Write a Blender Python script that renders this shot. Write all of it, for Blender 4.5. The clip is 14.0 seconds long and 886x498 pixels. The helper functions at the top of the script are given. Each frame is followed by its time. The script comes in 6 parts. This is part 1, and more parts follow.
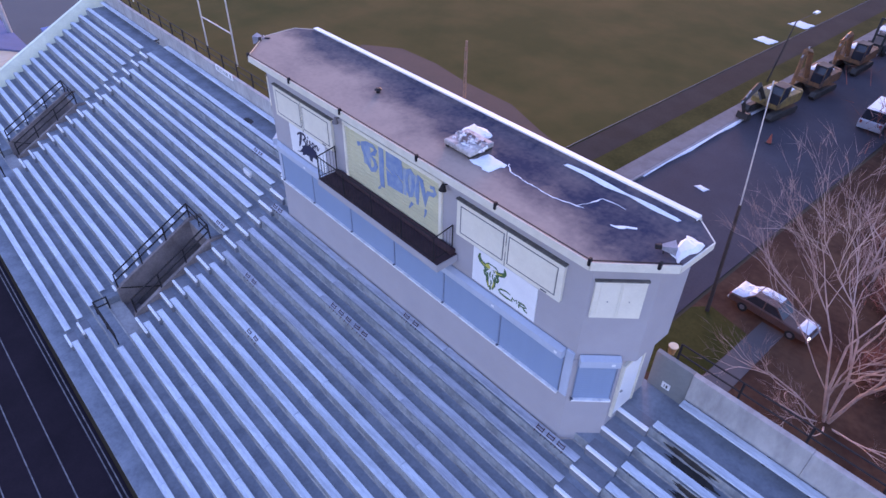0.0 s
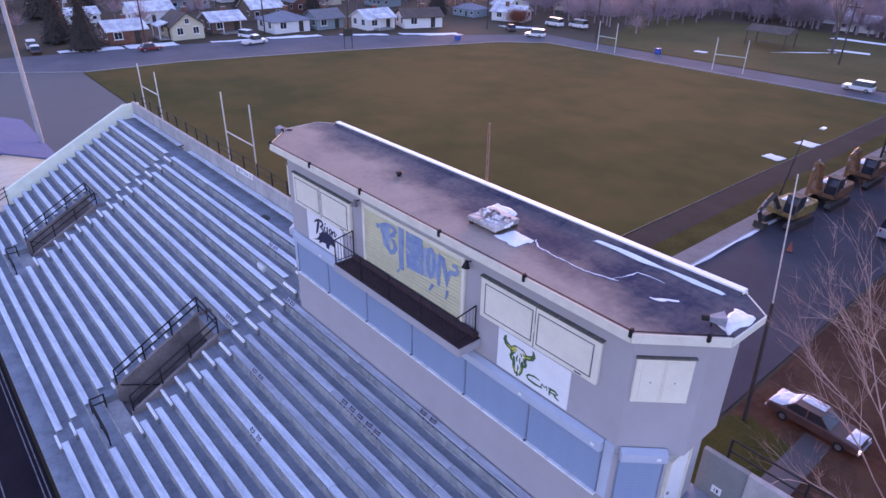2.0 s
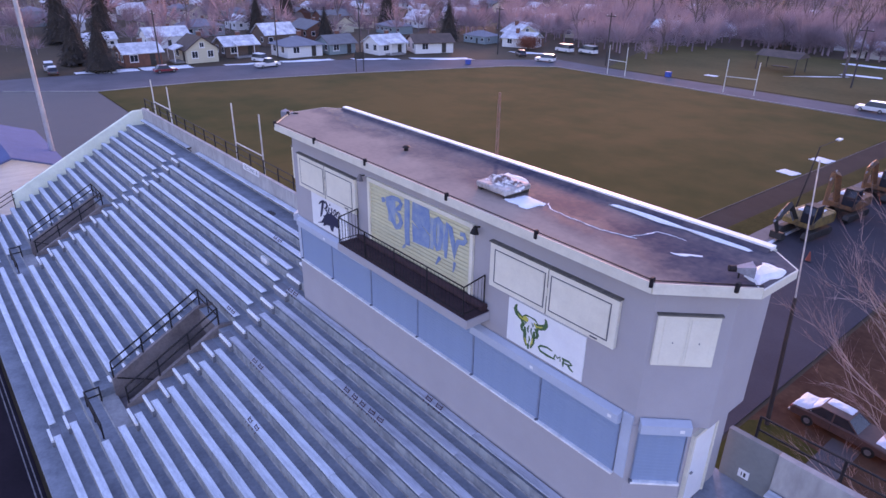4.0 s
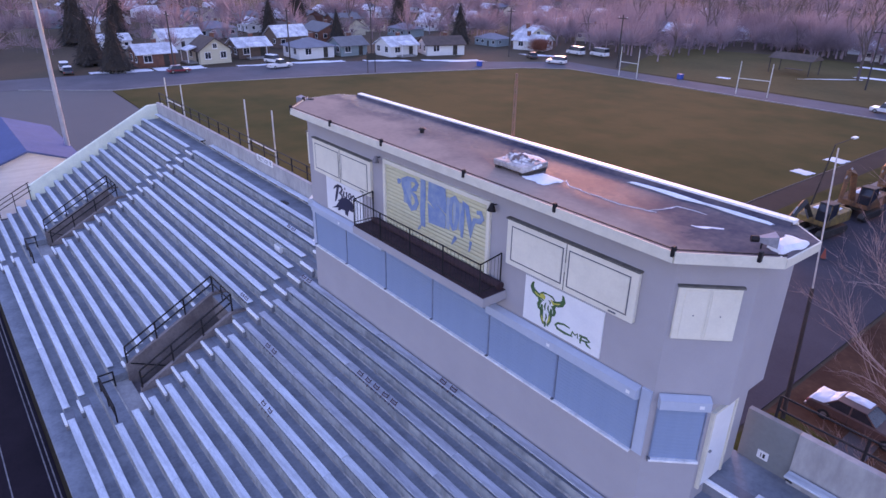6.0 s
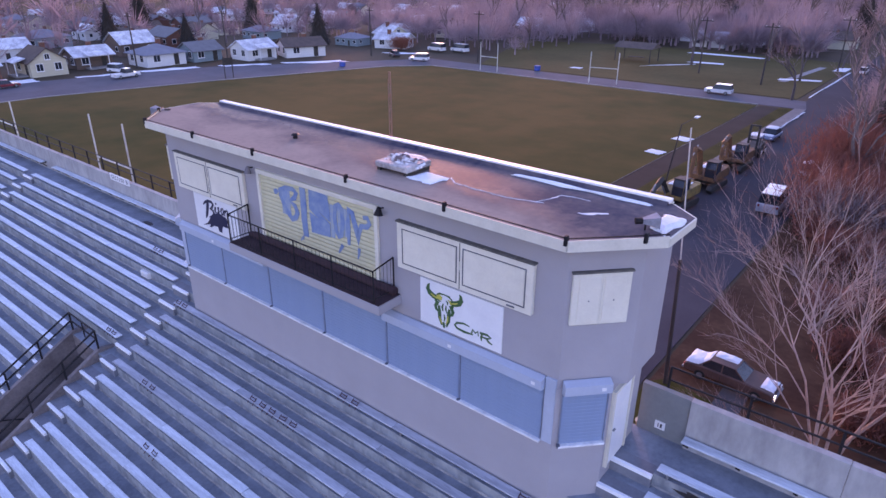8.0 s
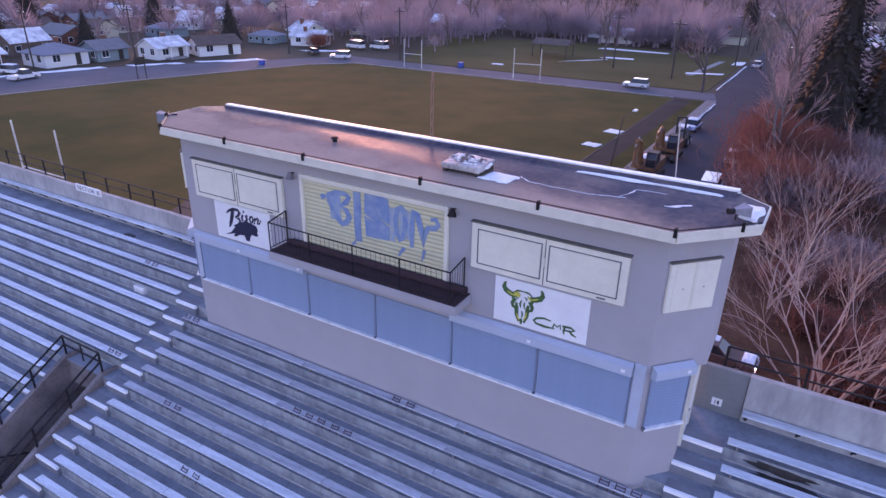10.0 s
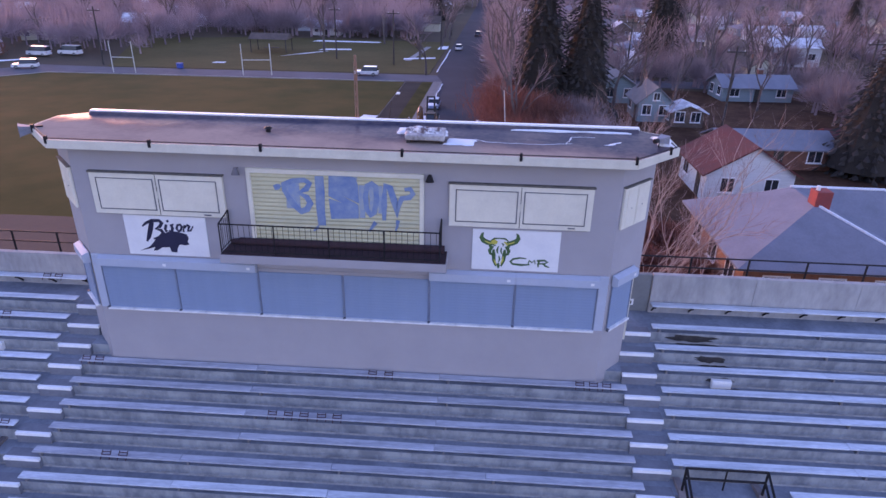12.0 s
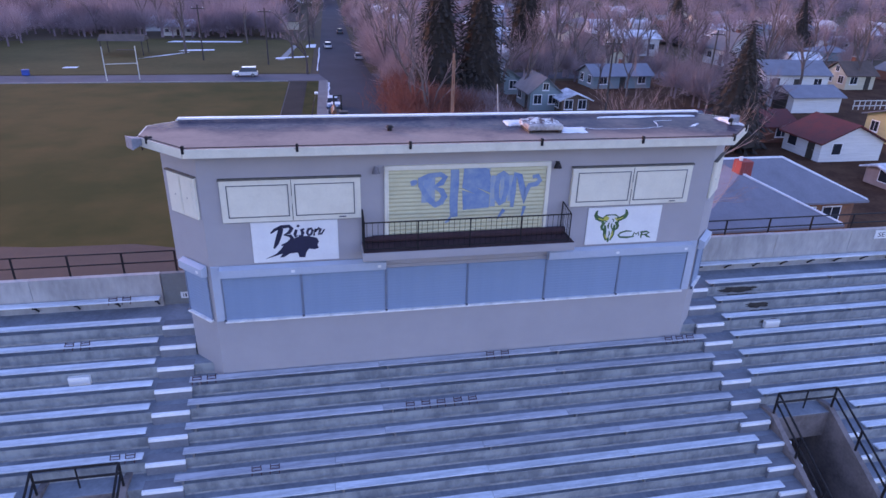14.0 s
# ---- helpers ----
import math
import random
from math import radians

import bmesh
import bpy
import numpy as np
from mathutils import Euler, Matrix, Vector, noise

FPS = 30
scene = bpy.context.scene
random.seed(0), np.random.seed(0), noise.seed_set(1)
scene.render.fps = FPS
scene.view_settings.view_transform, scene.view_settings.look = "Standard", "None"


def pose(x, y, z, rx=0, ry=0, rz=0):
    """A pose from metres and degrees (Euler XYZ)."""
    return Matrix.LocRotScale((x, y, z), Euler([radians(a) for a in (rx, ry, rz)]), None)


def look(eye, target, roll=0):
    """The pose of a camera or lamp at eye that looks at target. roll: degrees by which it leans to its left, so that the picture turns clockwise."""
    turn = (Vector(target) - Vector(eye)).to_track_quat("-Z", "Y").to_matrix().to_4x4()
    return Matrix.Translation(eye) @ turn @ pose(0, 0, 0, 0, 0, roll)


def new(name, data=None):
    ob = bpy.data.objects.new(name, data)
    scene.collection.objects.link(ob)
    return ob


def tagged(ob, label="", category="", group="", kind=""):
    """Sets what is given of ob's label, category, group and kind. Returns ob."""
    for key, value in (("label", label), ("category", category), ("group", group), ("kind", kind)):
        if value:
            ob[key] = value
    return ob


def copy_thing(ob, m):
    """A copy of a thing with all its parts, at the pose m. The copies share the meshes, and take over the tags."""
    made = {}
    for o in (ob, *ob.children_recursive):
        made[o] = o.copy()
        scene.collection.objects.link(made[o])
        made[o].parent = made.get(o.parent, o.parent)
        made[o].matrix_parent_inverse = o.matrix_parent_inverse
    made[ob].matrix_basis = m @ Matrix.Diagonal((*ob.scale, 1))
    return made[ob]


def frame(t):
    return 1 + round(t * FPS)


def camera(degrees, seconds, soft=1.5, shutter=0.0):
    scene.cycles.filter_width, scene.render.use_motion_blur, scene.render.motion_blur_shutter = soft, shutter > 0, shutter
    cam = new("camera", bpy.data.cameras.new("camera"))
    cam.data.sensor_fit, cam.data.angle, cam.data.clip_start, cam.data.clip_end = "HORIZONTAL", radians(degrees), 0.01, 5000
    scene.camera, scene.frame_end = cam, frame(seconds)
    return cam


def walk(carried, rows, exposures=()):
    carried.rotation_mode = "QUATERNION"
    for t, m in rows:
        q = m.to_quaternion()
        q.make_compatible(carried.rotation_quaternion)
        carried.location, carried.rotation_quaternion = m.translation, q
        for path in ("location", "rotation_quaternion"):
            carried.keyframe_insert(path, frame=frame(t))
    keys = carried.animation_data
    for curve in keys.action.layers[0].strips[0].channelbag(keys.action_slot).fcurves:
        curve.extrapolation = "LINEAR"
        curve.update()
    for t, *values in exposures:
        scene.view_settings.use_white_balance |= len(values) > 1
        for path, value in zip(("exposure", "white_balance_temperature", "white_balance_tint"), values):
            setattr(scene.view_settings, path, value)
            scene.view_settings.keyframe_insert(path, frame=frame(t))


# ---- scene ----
cam = camera(69.7, 14.0)
PATH = [
    (0, (16.445, -12.446, 26.687), (15.071, -11.173, 25.187), 1.2),
    (0.5, (16.43, -12.493, 26.107), (15.006, -11.194, 24.678), 1.1),
    (1, (16.314, -12.536, 25.601), (14.831, -11.195, 24.276), 1.1),
    (1.5, (16.12, -12.559, 25.201), (14.568, -11.17, 24.01), 1.0),
    (2, (16.03, -12.593, 24.766), (14.437, -11.184, 23.653), 1.0),
    (2.5, (15.878, -12.539, 24.187), (14.256, -11.13, 23.118), 0.9),
    (3, (15.9, -12.514, 23.597), (14.262, -11.102, 22.556), 0.9),
    (5.5, (16.421, -12.622, 21.629), (14.741, -11.222, 20.64), 1.0),
    (6, (16.205, -12.883, 21.68), (14.52, -11.49, 20.69), 1.0),
    (6.5, (16.082, -12.966, 21.641), (14.41, -11.558, 20.651), 1.0),
    (7, (16.015, -12.8, 21.59), (14.471, -11.252, 20.602), 0.8),
    (7.5, (15.848, -12.73, 21.604), (14.412, -11.082, 20.612), 0.7),
    (7.7, (15.751, -12.577, 21.556), (14.345, -10.904, 20.566), 0.5),
    (9.8, (12.167, -15.103, 21.67), (11.052, -13.224, 20.677), 1.1),
    (10, (11.635, -15.482, 21.659), (10.549, -13.588, 20.664), 1.1),
    (10.5, (10.38, -16.385, 21.546), (9.368, -14.45, 20.55), 1.2),
    (11, (8.761, -17.476, 21.436), (7.933, -15.455, 20.438), 1.2),
    (11.5, (6.808, -18.581, 21.344), (6.247, -16.471, 20.348), 1.3),
    (12, (4.712, -19.582, 21.247), (4.591, -17.399, 20.255), 1.2),
    (12.5, (2.404, -20.16, 21.094), (2.578, -17.98, 20.105), 1.1),
    (13, (0.1, -20.291, 20.996), (0.373, -18.122, 20.005), 1.4),
    (13.5, (-2.536, -20.357, 21.028), (-2.238, -18.193, 20.034), 1.6),
    (14, (-4.908, -20.452, 21.244), (-4.476, -18.308, 20.254), 1.7),
]
walk(cam, [(t, look(eye, target, roll)) for t, eye, target, roll in PATH], exposures=[(0.0, 3.41, 7350, 60), (2.0, 3.36, 7700, 65), (5.5, 3.25, 7700, 66), (10.5, 3.17, 7700, 66), (12.0, 3.1, 7550, 65), (13.0, 3.07, 7200, 61), (14.0, 3.14, 7100, 58)])

# ---- world, sun and exposure ----
world = bpy.data.worlds.new("dusk_sky")
scene.world = world
world.use_nodes = True
wn = world.node_tree
bgn = wn.nodes["Background"]
sky = wn.nodes.new("ShaderNodeTexSky")
sky.sky_type, sky.sun_disc = "NISHITA", False
sky.sun_elevation, sky.sun_rotation = radians(3.5), radians(-36.9)
sky.air_density, sky.dust_density, sky.ozone_density = 1.0, 0.5, 3.0
wn.links.new(sky.outputs[0], bgn.inputs[0])
bgn.inputs[1].default_value = 0.15
sun_data = bpy.data.lights.new("sun", "SUN")
sun_data.energy, sun_data.angle, sun_data.color = 0.33, radians(14), (1.0, 0.56, 0.36)
sun = new("sun", sun_data)
sun.matrix_world = look((0, 0, 60), (0.6 * 100, -0.8 * 100, 60 - 7))

# ---- materials ----
MATS = {}


def mat(name, c1, c2=None, rough=0.8, metal=0.0, scale=1.2, fine=18.0, bump=0.15, spread=0.5, stretch=(1, 1, 1), per=0.0, coat=0.0, depth=0.02, spec=0.5, thin=0.0):
    """A surface with large stains, fine grain and a little relief."""
    if name in MATS:
        return MATS[name]
    m = bpy.data.materials.new(name)
    m.use_nodes = True
    t = m.node_tree
    n, l = t.nodes, t.links
    b = n["Principled BSDF"]
    c2 = c2 or tuple(v * 0.72 for v in c1)
    tc = n.new("ShaderNodeTexCoord")
    mp = n.new("ShaderNodeMapping")
    mp.inputs["Scale"].default_value = stretch
    l.new(tc.outputs["Object"], mp.inputs["Vector"])
    n1, n2 = n.new("ShaderNodeTexNoise"), n.new("ShaderNodeTexNoise")
    n1.inputs["Scale"].default_value, n1.inputs["Detail"].default_value, n1.inputs["Roughness"].default_value = scale, 6, 0.65
    n2.inputs["Scale"].default_value, n2.inputs["Detail"].default_value = fine, 4
    for q in (n1, n2):
        l.new(mp.outputs[0], q.inputs["Vector"])
    add = n.new("ShaderNodeMath")
    add.operation = "MULTIPLY_ADD"
    add.inputs[1].default_value = 0.35
    l.new(n2.outputs[0], add.inputs[0])
    l.new(n1.outputs[0], add.inputs[2])
    ramp = n.new("ShaderNodeMapRange")
    ramp.inputs[1].default_value, ramp.inputs[2].default_value = 0.67 - spread * 0.3, 0.67 + spread * 0.3
    l.new(add.outputs[0], ramp.inputs[0])
    mix = n.new("ShaderNodeMix")
    mix.data_type = "RGBA"
    mix.inputs[6].default_value, mix.inputs[7].default_value = (*c2, 1), (*c1, 1)
    l.new(ramp.outputs[0], mix.inputs[0])
    col = mix.outputs[2]
    if per:
        oi = n.new("ShaderNodeObjectInfo")
        hsv = n.new("ShaderNodeHueSaturation")
        mr = n.new("ShaderNodeMapRange")
        mr.inputs[3].default_value, mr.inputs[4].default_value = 1 - per, 1 + per
        l.new(oi.outputs["Random"], mr.inputs[0])
        l.new(mr.outputs[0], hsv.inputs["Value"])
        l.new(col, hsv.inputs["Color"])
        col = hsv.outputs[0]
    l.new(col, b.inputs["Base Color"])
    rr = n.new("ShaderNodeMapRange")
    rr.inputs[3].default_value, rr.inputs[4].default_value = max(0.02, rough - 0.12), min(1, rough + 0.12)
    l.new(n1.outputs[0], rr.inputs[0])
    l.new(rr.outputs[0], b.inputs["Roughness"])
    b.inputs["Metallic"].default_value = metal
    b.inputs["Coat Weight"].default_value = coat
    b.inputs["Specular IOR Level"].default_value = spec
    if bump:
        bp = n.new("ShaderNodeBump")
        bp.inputs["Strength"].default_value, bp.inputs["Distance"].default_value = bump, depth
        l.new(n2.outputs[0], bp.inputs["Height"])
        l.new(bp.outputs[0], b.inputs["Normal"])
    if thin:
        tl, ms = n.new("ShaderNodeBsdfTranslucent"), n.new("ShaderNodeMixShader")
        l.new(col, tl.inputs["Color"])
        ms.inputs[0].default_value = thin
        l.new(b.outputs[0], ms.inputs[1])
        l.new(tl.outputs[0], ms.inputs[2])
        l.new(ms.outputs[0], n["Material Output"].inputs["Surface"])
    MATS[name] = m
    return m


def glow(name, colour, strength):
    m = mat(name, colour)
    b = m.node_tree.nodes["Principled BSDF"]
    b.inputs["Emission Color"].default_value = (*colour, 1)
    b.inputs["Emission Strength"].default_value = strength
    return m


M_GROUND = mat("dry_ground", (0.10, 0.07, 0.04), (0.055, 0.035, 0.025), 0.95, scale=0.08, fine=1.8, bump=0.3, spread=0.9, depth=0.06, spec=0.2)
M_LAWN = mat("winter_lawn", (0.122, 0.082, 0.028), (0.055, 0.055, 0.016), 0.95, scale=0.04, fine=0.2, bump=0.05, spread=0.42, depth=0.05, spec=0.04)
M_VERGE = mat("verge_grass", (0.118, 0.058, 0.036), (0.068, 0.030, 0.021), 0.95, spec=0.04, scale=0.3, fine=3, bump=0.3, spread=0.4, depth=0.05)
M_DIRT = mat("bare_dirt", (0.10, 0.056, 0.04), (0.062, 0.036, 0.027), 0.95, scale=0.3, fine=5, bump=0.3, spread=0.8)
M_ASPHALT = mat("asphalt", (0.085, 0.08, 0.085), (0.055, 0.052, 0.058), 0.75, scale=0.22, fine=9, bump=0.2, spread=0.8)
M_ROAD = mat("street_asphalt", (0.078, 0.070, 0.082), (0.052, 0.046, 0.056), 0.88, scale=0.12, fine=8, bump=0.2, spread=0.6, spec=0.08)
M_STRIP = mat("grass_strip", (0.075, 0.062, 0.019), (0.036, 0.038, 0.010), 0.95, scale=0.3, fine=5, bump=0.3, spread=0.5, depth=0.05, spec=0.04)
M_PATH = mat("dark_path", (0.045, 0.039, 0.036), (0.028, 0.025, 0.023), 0.9, scale=0.3, fine=8, spec=0.08)
M_PARK = mat("tan_park_grass", (0.135, 0.100, 0.044), (0.082, 0.066, 0.026), 0.95, scale=0.07, fine=1.2, bump=0.1, spread=0.7, spec=0.04)
M_ROADP = mat("old_pale_asphalt", (0.145, 0.137, 0.155), (0.098, 0.092, 0.106), 0.88, scale=0.15, fine=7, bump=0.15, spread=0.6, spec=0.1)
M_TRACK = mat("rubber_track", (0.028, 0.018, 0.025), (0.018, 0.012, 0.017), 0.95, scale=0.4, fine=20, bump=0.1, spec=0.08)
M_LINE = mat("lane_paint", (0.26, 0.24, 0.25), (0.10, 0.09, 0.10), 0.8, scale=3, fine=30)
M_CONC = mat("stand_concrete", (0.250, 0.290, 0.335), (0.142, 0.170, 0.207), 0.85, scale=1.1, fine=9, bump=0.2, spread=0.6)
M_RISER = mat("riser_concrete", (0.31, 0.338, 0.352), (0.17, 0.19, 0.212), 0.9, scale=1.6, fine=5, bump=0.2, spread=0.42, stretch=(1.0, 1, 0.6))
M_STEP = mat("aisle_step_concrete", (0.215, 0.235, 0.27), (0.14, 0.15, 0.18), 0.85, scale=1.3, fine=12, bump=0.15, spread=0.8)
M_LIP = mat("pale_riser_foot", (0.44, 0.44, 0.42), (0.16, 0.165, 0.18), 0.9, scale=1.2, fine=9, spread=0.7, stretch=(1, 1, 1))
# unpainted grey-green wall; shade of the recess is put into its tone too
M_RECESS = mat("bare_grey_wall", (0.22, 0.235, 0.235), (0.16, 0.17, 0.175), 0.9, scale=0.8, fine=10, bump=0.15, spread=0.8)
M_WALLC = mat("wall_concrete", (0.43, 0.42, 0.415), (0.29, 0.28, 0.282), 0.9, scale=1.1, fine=7, bump=0.2, spread=0.5, stretch=(1, 1, 0.4))
M_ENDW = mat("painted_end_wall", (0.84, 0.88, 0.72), (0.70, 0.74, 0.60), 0.85, scale=0.8, fine=10, bump=0.1)
M_NOSE = mat("white_nosing", (0.93, 0.94, 0.95), (0.76, 0.78, 0.81), 0.7, scale=3, fine=20, spread=0.8)
M_PLANK = mat("bench_plank", (0.69, 0.76, 0.83), (0.40, 0.455, 0.51), 0.45, scale=1.1, fine=11, bump=0.08, spread=0.55, stretch=(0.5, 3, 1), per=0.08)
M_PLANKC = mat("worn_bench_plank", (0.50, 0.535, 0.60), (0.30, 0.325, 0.375), 0.6, scale=1.1, fine=9, bump=0.08, spread=0.55, stretch=(0.5, 3, 1), per=0.12)
M_STEEL = mat("galvanised", (0.35, 0.36, 0.38), (0.22, 0.22, 0.23), 0.5, 0.6, scale=4)
M_BLACK = mat("black_rail_paint", (0.014, 0.012, 0.015), (0.024, 0.02, 0.022), 0.6, scale=5, bump=0.05, spec=0.2)
M_PIT = mat("tunnel_concrete", (0.25, 0.205, 0.205), (0.13, 0.105, 0.105), 0.9, scale=1, fine=10)
M_STUCCO = mat("mauve_stucco", (0.40, 0.375, 0.395), (0.345, 0.325, 0.345), 0.9, scale=0.7, fine=35, bump=0.12, spread=0.9)
M_CREAM = mat("cream_paint", (0.80, 0.75, 0.63), (0.68, 0.63, 0.53), 0.6, scale=1.5, fine=20, bump=0.05, spread=0.8)
M_CREAMD = mat("weathered_ledge", (0.20, 0.18, 0.16), (0.06, 0.055, 0.05), 0.9, scale=6, fine=30, spread=0.9)
M_FASCIA = mat("fascia_paint", (0.76, 0.71, 0.60), (0.6, 0.56, 0.47), 0.6, scale=2, fine=20, bump=0.05, spread=0.8)
M_GUIDE = mat("shutter_guide", (0.23, 0.30, 0.41), (0.16, 0.21, 0.3), 0.5, scale=3)
M_SHUT = mat("blue_shutter", (0.22, 0.32, 0.455), (0.18, 0.275, 0.40), 0.45, 0.0, scale=0.8, fine=12, bump=0.04, spread=0.9)
M_HOUS = mat("shutter_housing", (0.44, 0.51, 0.61), (0.37, 0.43, 0.52), 0.45, scale=1.2, fine=15, bump=0.05, spread=0.9)
M_FRAME = mat("dark_frame", (0.10, 0.11, 0.14), (0.07, 0.075, 0.1), 0.5, scale=4)
M_SILL = mat("pale_sill", (0.82, 0.82, 0.82), (0.6, 0.6, 0.61), 0.6, scale=3)
M_DOORSL = mat("cream_roll_door", (0.62, 0.58, 0.38), (0.52, 0.48, 0.31), 0.6, scale=1.6, fine=14, bump=0.05, spread=0.8)
M_BLUEP = mat("blue_spray_paint", (0.09, 0.205, 0.43), (0.26, 0.36, 0.47), 0.7, scale=3.5, fine=10, bump=0.03, spread=0.8)
M_SIGNW = mat("white_sign_board", (0.80, 0.80, 0.80), (0.74, 0.74, 0.75), 0.4, scale=2, bump=0)
M_NAVY = mat("navy_print", (0.02, 0.022, 0.06), (0.015, 0.016, 0.045), 0.5, bump=0)
M_GREEN = mat("green_print", (0.04, 0.14, 0.05), (0.03, 0.10, 0.035), 0.5, bump=0)
M_YELL = mat("yellow_print", (0.62, 0.55, 0.10), (0.5, 0.45, 0.08), 0.5, bump=0)
M_INK = mat("black_print", (0.02, 0.02, 0.02), (0.03, 0.03, 0.03), 0.6, bump=0)
M_MATTING = mat("dark_matting", (0.042, 0.018, 0.024), (0.058, 0.026, 0.032), 0.95, scale=3, fine=60, bump=0.2)
M_SNOW = mat("snow", (0.82, 0.83, 0.86), (0.7, 0.72, 0.76), 0.8, scale=3, fine=15, bump=0.3)
M_BARKD = mat("dark_bark", (0.16, 0.115, 0.105), (0.10, 0.072, 0.07), 0.9, scale=3, fine=20)
# M_TWIG leans mauve, M_HAZE is paler too: distance haze put into the colour
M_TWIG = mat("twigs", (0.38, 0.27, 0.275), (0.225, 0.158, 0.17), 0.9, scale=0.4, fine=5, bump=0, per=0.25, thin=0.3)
M_HAZE = mat("hazed_far_twigs", (0.42, 0.305, 0.335), (0.23, 0.163, 0.187), 0.95, scale=0.06, fine=1.0, bump=0, thin=0.38)
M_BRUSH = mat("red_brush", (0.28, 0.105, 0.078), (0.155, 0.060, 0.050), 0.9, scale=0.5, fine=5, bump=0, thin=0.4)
M_NEEDLE = mat("spruce_needles", (0.040, 0.029, 0.024), (0.020, 0.015, 0.013), 0.9, scale=0.6, fine=6, bump=0, per=0.15)
M_GLASS = mat("dark_window", (0.03, 0.035, 0.045), (0.02, 0.022, 0.03), 0.12, bump=0)
M_TYRE = mat("tyre_rubber", (0.02, 0.02, 0.02), (0.03, 0.028, 0.026), 0.9)
M_MDARK = mat("machine_dark", (0.05, 0.04, 0.035), (0.03, 0.025, 0.02), 0.7, scale=3)
M_WOODP = mat("pole_wood", (0.075, 0.06, 0.055), (0.045, 0.036, 0.035), 0.9, scale=2, fine=15, stretch=(4, 4, 0.4))
M_POLEW = mat("pale_pole", (0.6, 0.57, 0.54), (0.42, 0.40, 0.38), 0.6, scale=3)
M_RUST = mat("rusty_mast", (0.31, 0.125, 0.07), (0.28, 0.19, 0.15), 0.8, scale=4, fine=12, spread=1.0)
M_BLUEB = mat("blue_plastic", (0.02, 0.10, 0.42), (0.015, 0.07, 0.3), 0.5)
M_KERB = mat("kerb_concrete", (0.30, 0.285, 0.28), (0.2, 0.19, 0.19), 0.9, scale=0.8, fine=10)
M_WALK = mat("sidewalk_concrete", (0.20, 0.185, 0.185), (0.12, 0.11, 0.112), 0.9, scale=0.7, fine=9, spread=0.7)
M_HILL = mat("far_hills", (0.16, 0.13, 0.15), (0.22, 0.2, 0.23), 1.0, scale=0.004, fine=0.02, bump=0)
M_GOAL = mat("goal_paint", (0.68, 0.66, 0.6), (0.5, 0.48, 0.44), 0.5)


def roof_material():
    """Roof membrane: dry, dull and tan towards the front eave, wet and dark towards the rear, with a ragged border. Sky
    reflection in the wet part is put into its navy base colour.
    """
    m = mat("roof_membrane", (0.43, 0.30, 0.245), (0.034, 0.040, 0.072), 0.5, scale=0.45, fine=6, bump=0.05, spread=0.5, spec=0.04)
    n, l = m.node_tree.nodes, m.node_tree.links
    b = n["Principled BSDF"]
    tc = [q for q in n if q.type == "TEX_COORD"][0]
    sep = n.new("ShaderNodeSeparateXYZ")
    l.new(tc.outputs["Object"], sep.inputs[0])
    big = n.new("ShaderNodeTexNoise")
    big.inputs["Scale"].default_value, big.inputs["Detail"].default_value, big.inputs["Roughness"].default_value = 0.5, 7, 0.6
    l.new(tc.outputs["Object"], big.inputs["Vector"])
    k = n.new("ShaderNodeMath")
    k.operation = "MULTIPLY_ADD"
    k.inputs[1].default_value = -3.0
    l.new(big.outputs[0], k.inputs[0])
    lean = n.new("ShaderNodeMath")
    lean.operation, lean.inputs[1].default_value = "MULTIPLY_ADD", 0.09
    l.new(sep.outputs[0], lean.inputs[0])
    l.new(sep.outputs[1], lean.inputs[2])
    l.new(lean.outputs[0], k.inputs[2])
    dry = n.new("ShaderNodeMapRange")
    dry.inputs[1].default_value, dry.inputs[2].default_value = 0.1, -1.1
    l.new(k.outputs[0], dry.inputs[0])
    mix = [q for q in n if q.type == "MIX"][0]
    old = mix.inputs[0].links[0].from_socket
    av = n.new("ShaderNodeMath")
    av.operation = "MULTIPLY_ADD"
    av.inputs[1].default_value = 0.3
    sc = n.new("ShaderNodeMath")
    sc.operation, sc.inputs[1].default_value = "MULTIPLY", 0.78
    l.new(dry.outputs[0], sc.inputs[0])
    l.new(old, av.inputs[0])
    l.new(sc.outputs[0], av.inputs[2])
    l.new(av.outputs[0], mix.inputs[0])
    b.inputs["IOR"].default_value = 1.16
    rr = n.new("ShaderNodeMapRange")
    rr.inputs[3].default_value, rr.inputs[4].default_value = 0.25, 0.9
    l.new(dry.outputs[0], rr.inputs[0])
    l.new(rr.outputs[0], b.inputs["Roughness"])
    return m


M_ROOF = roof_material()

# ---- mesh helpers ----
K = 1.2  # the plan below is drawn at 1 : 1.2 and brought to metres at the end


def box(bm, x0, x1, y0, y1, z0, z1, bevel=0.0):
    """A box between two corners, its edges rounded by bevel."""
    g = bmesh.ops.create_cube(bm, size=1)["verts"]
    for v in g:
        v.co = Vector(((x0 + x1) / 2 + v.co.x * (x1 - x0), (y0 + y1) / 2 + v.co.y * (y1 - y0), (z0 + z1) / 2 + v.co.z * (z1 - z0)))
    if bevel:
        es = list({e for v in g for e in v.link_edges})
        bmesh.ops.bevel(bm, geom=es, offset=bevel, segments=1, affect="EDGES")
    return bm


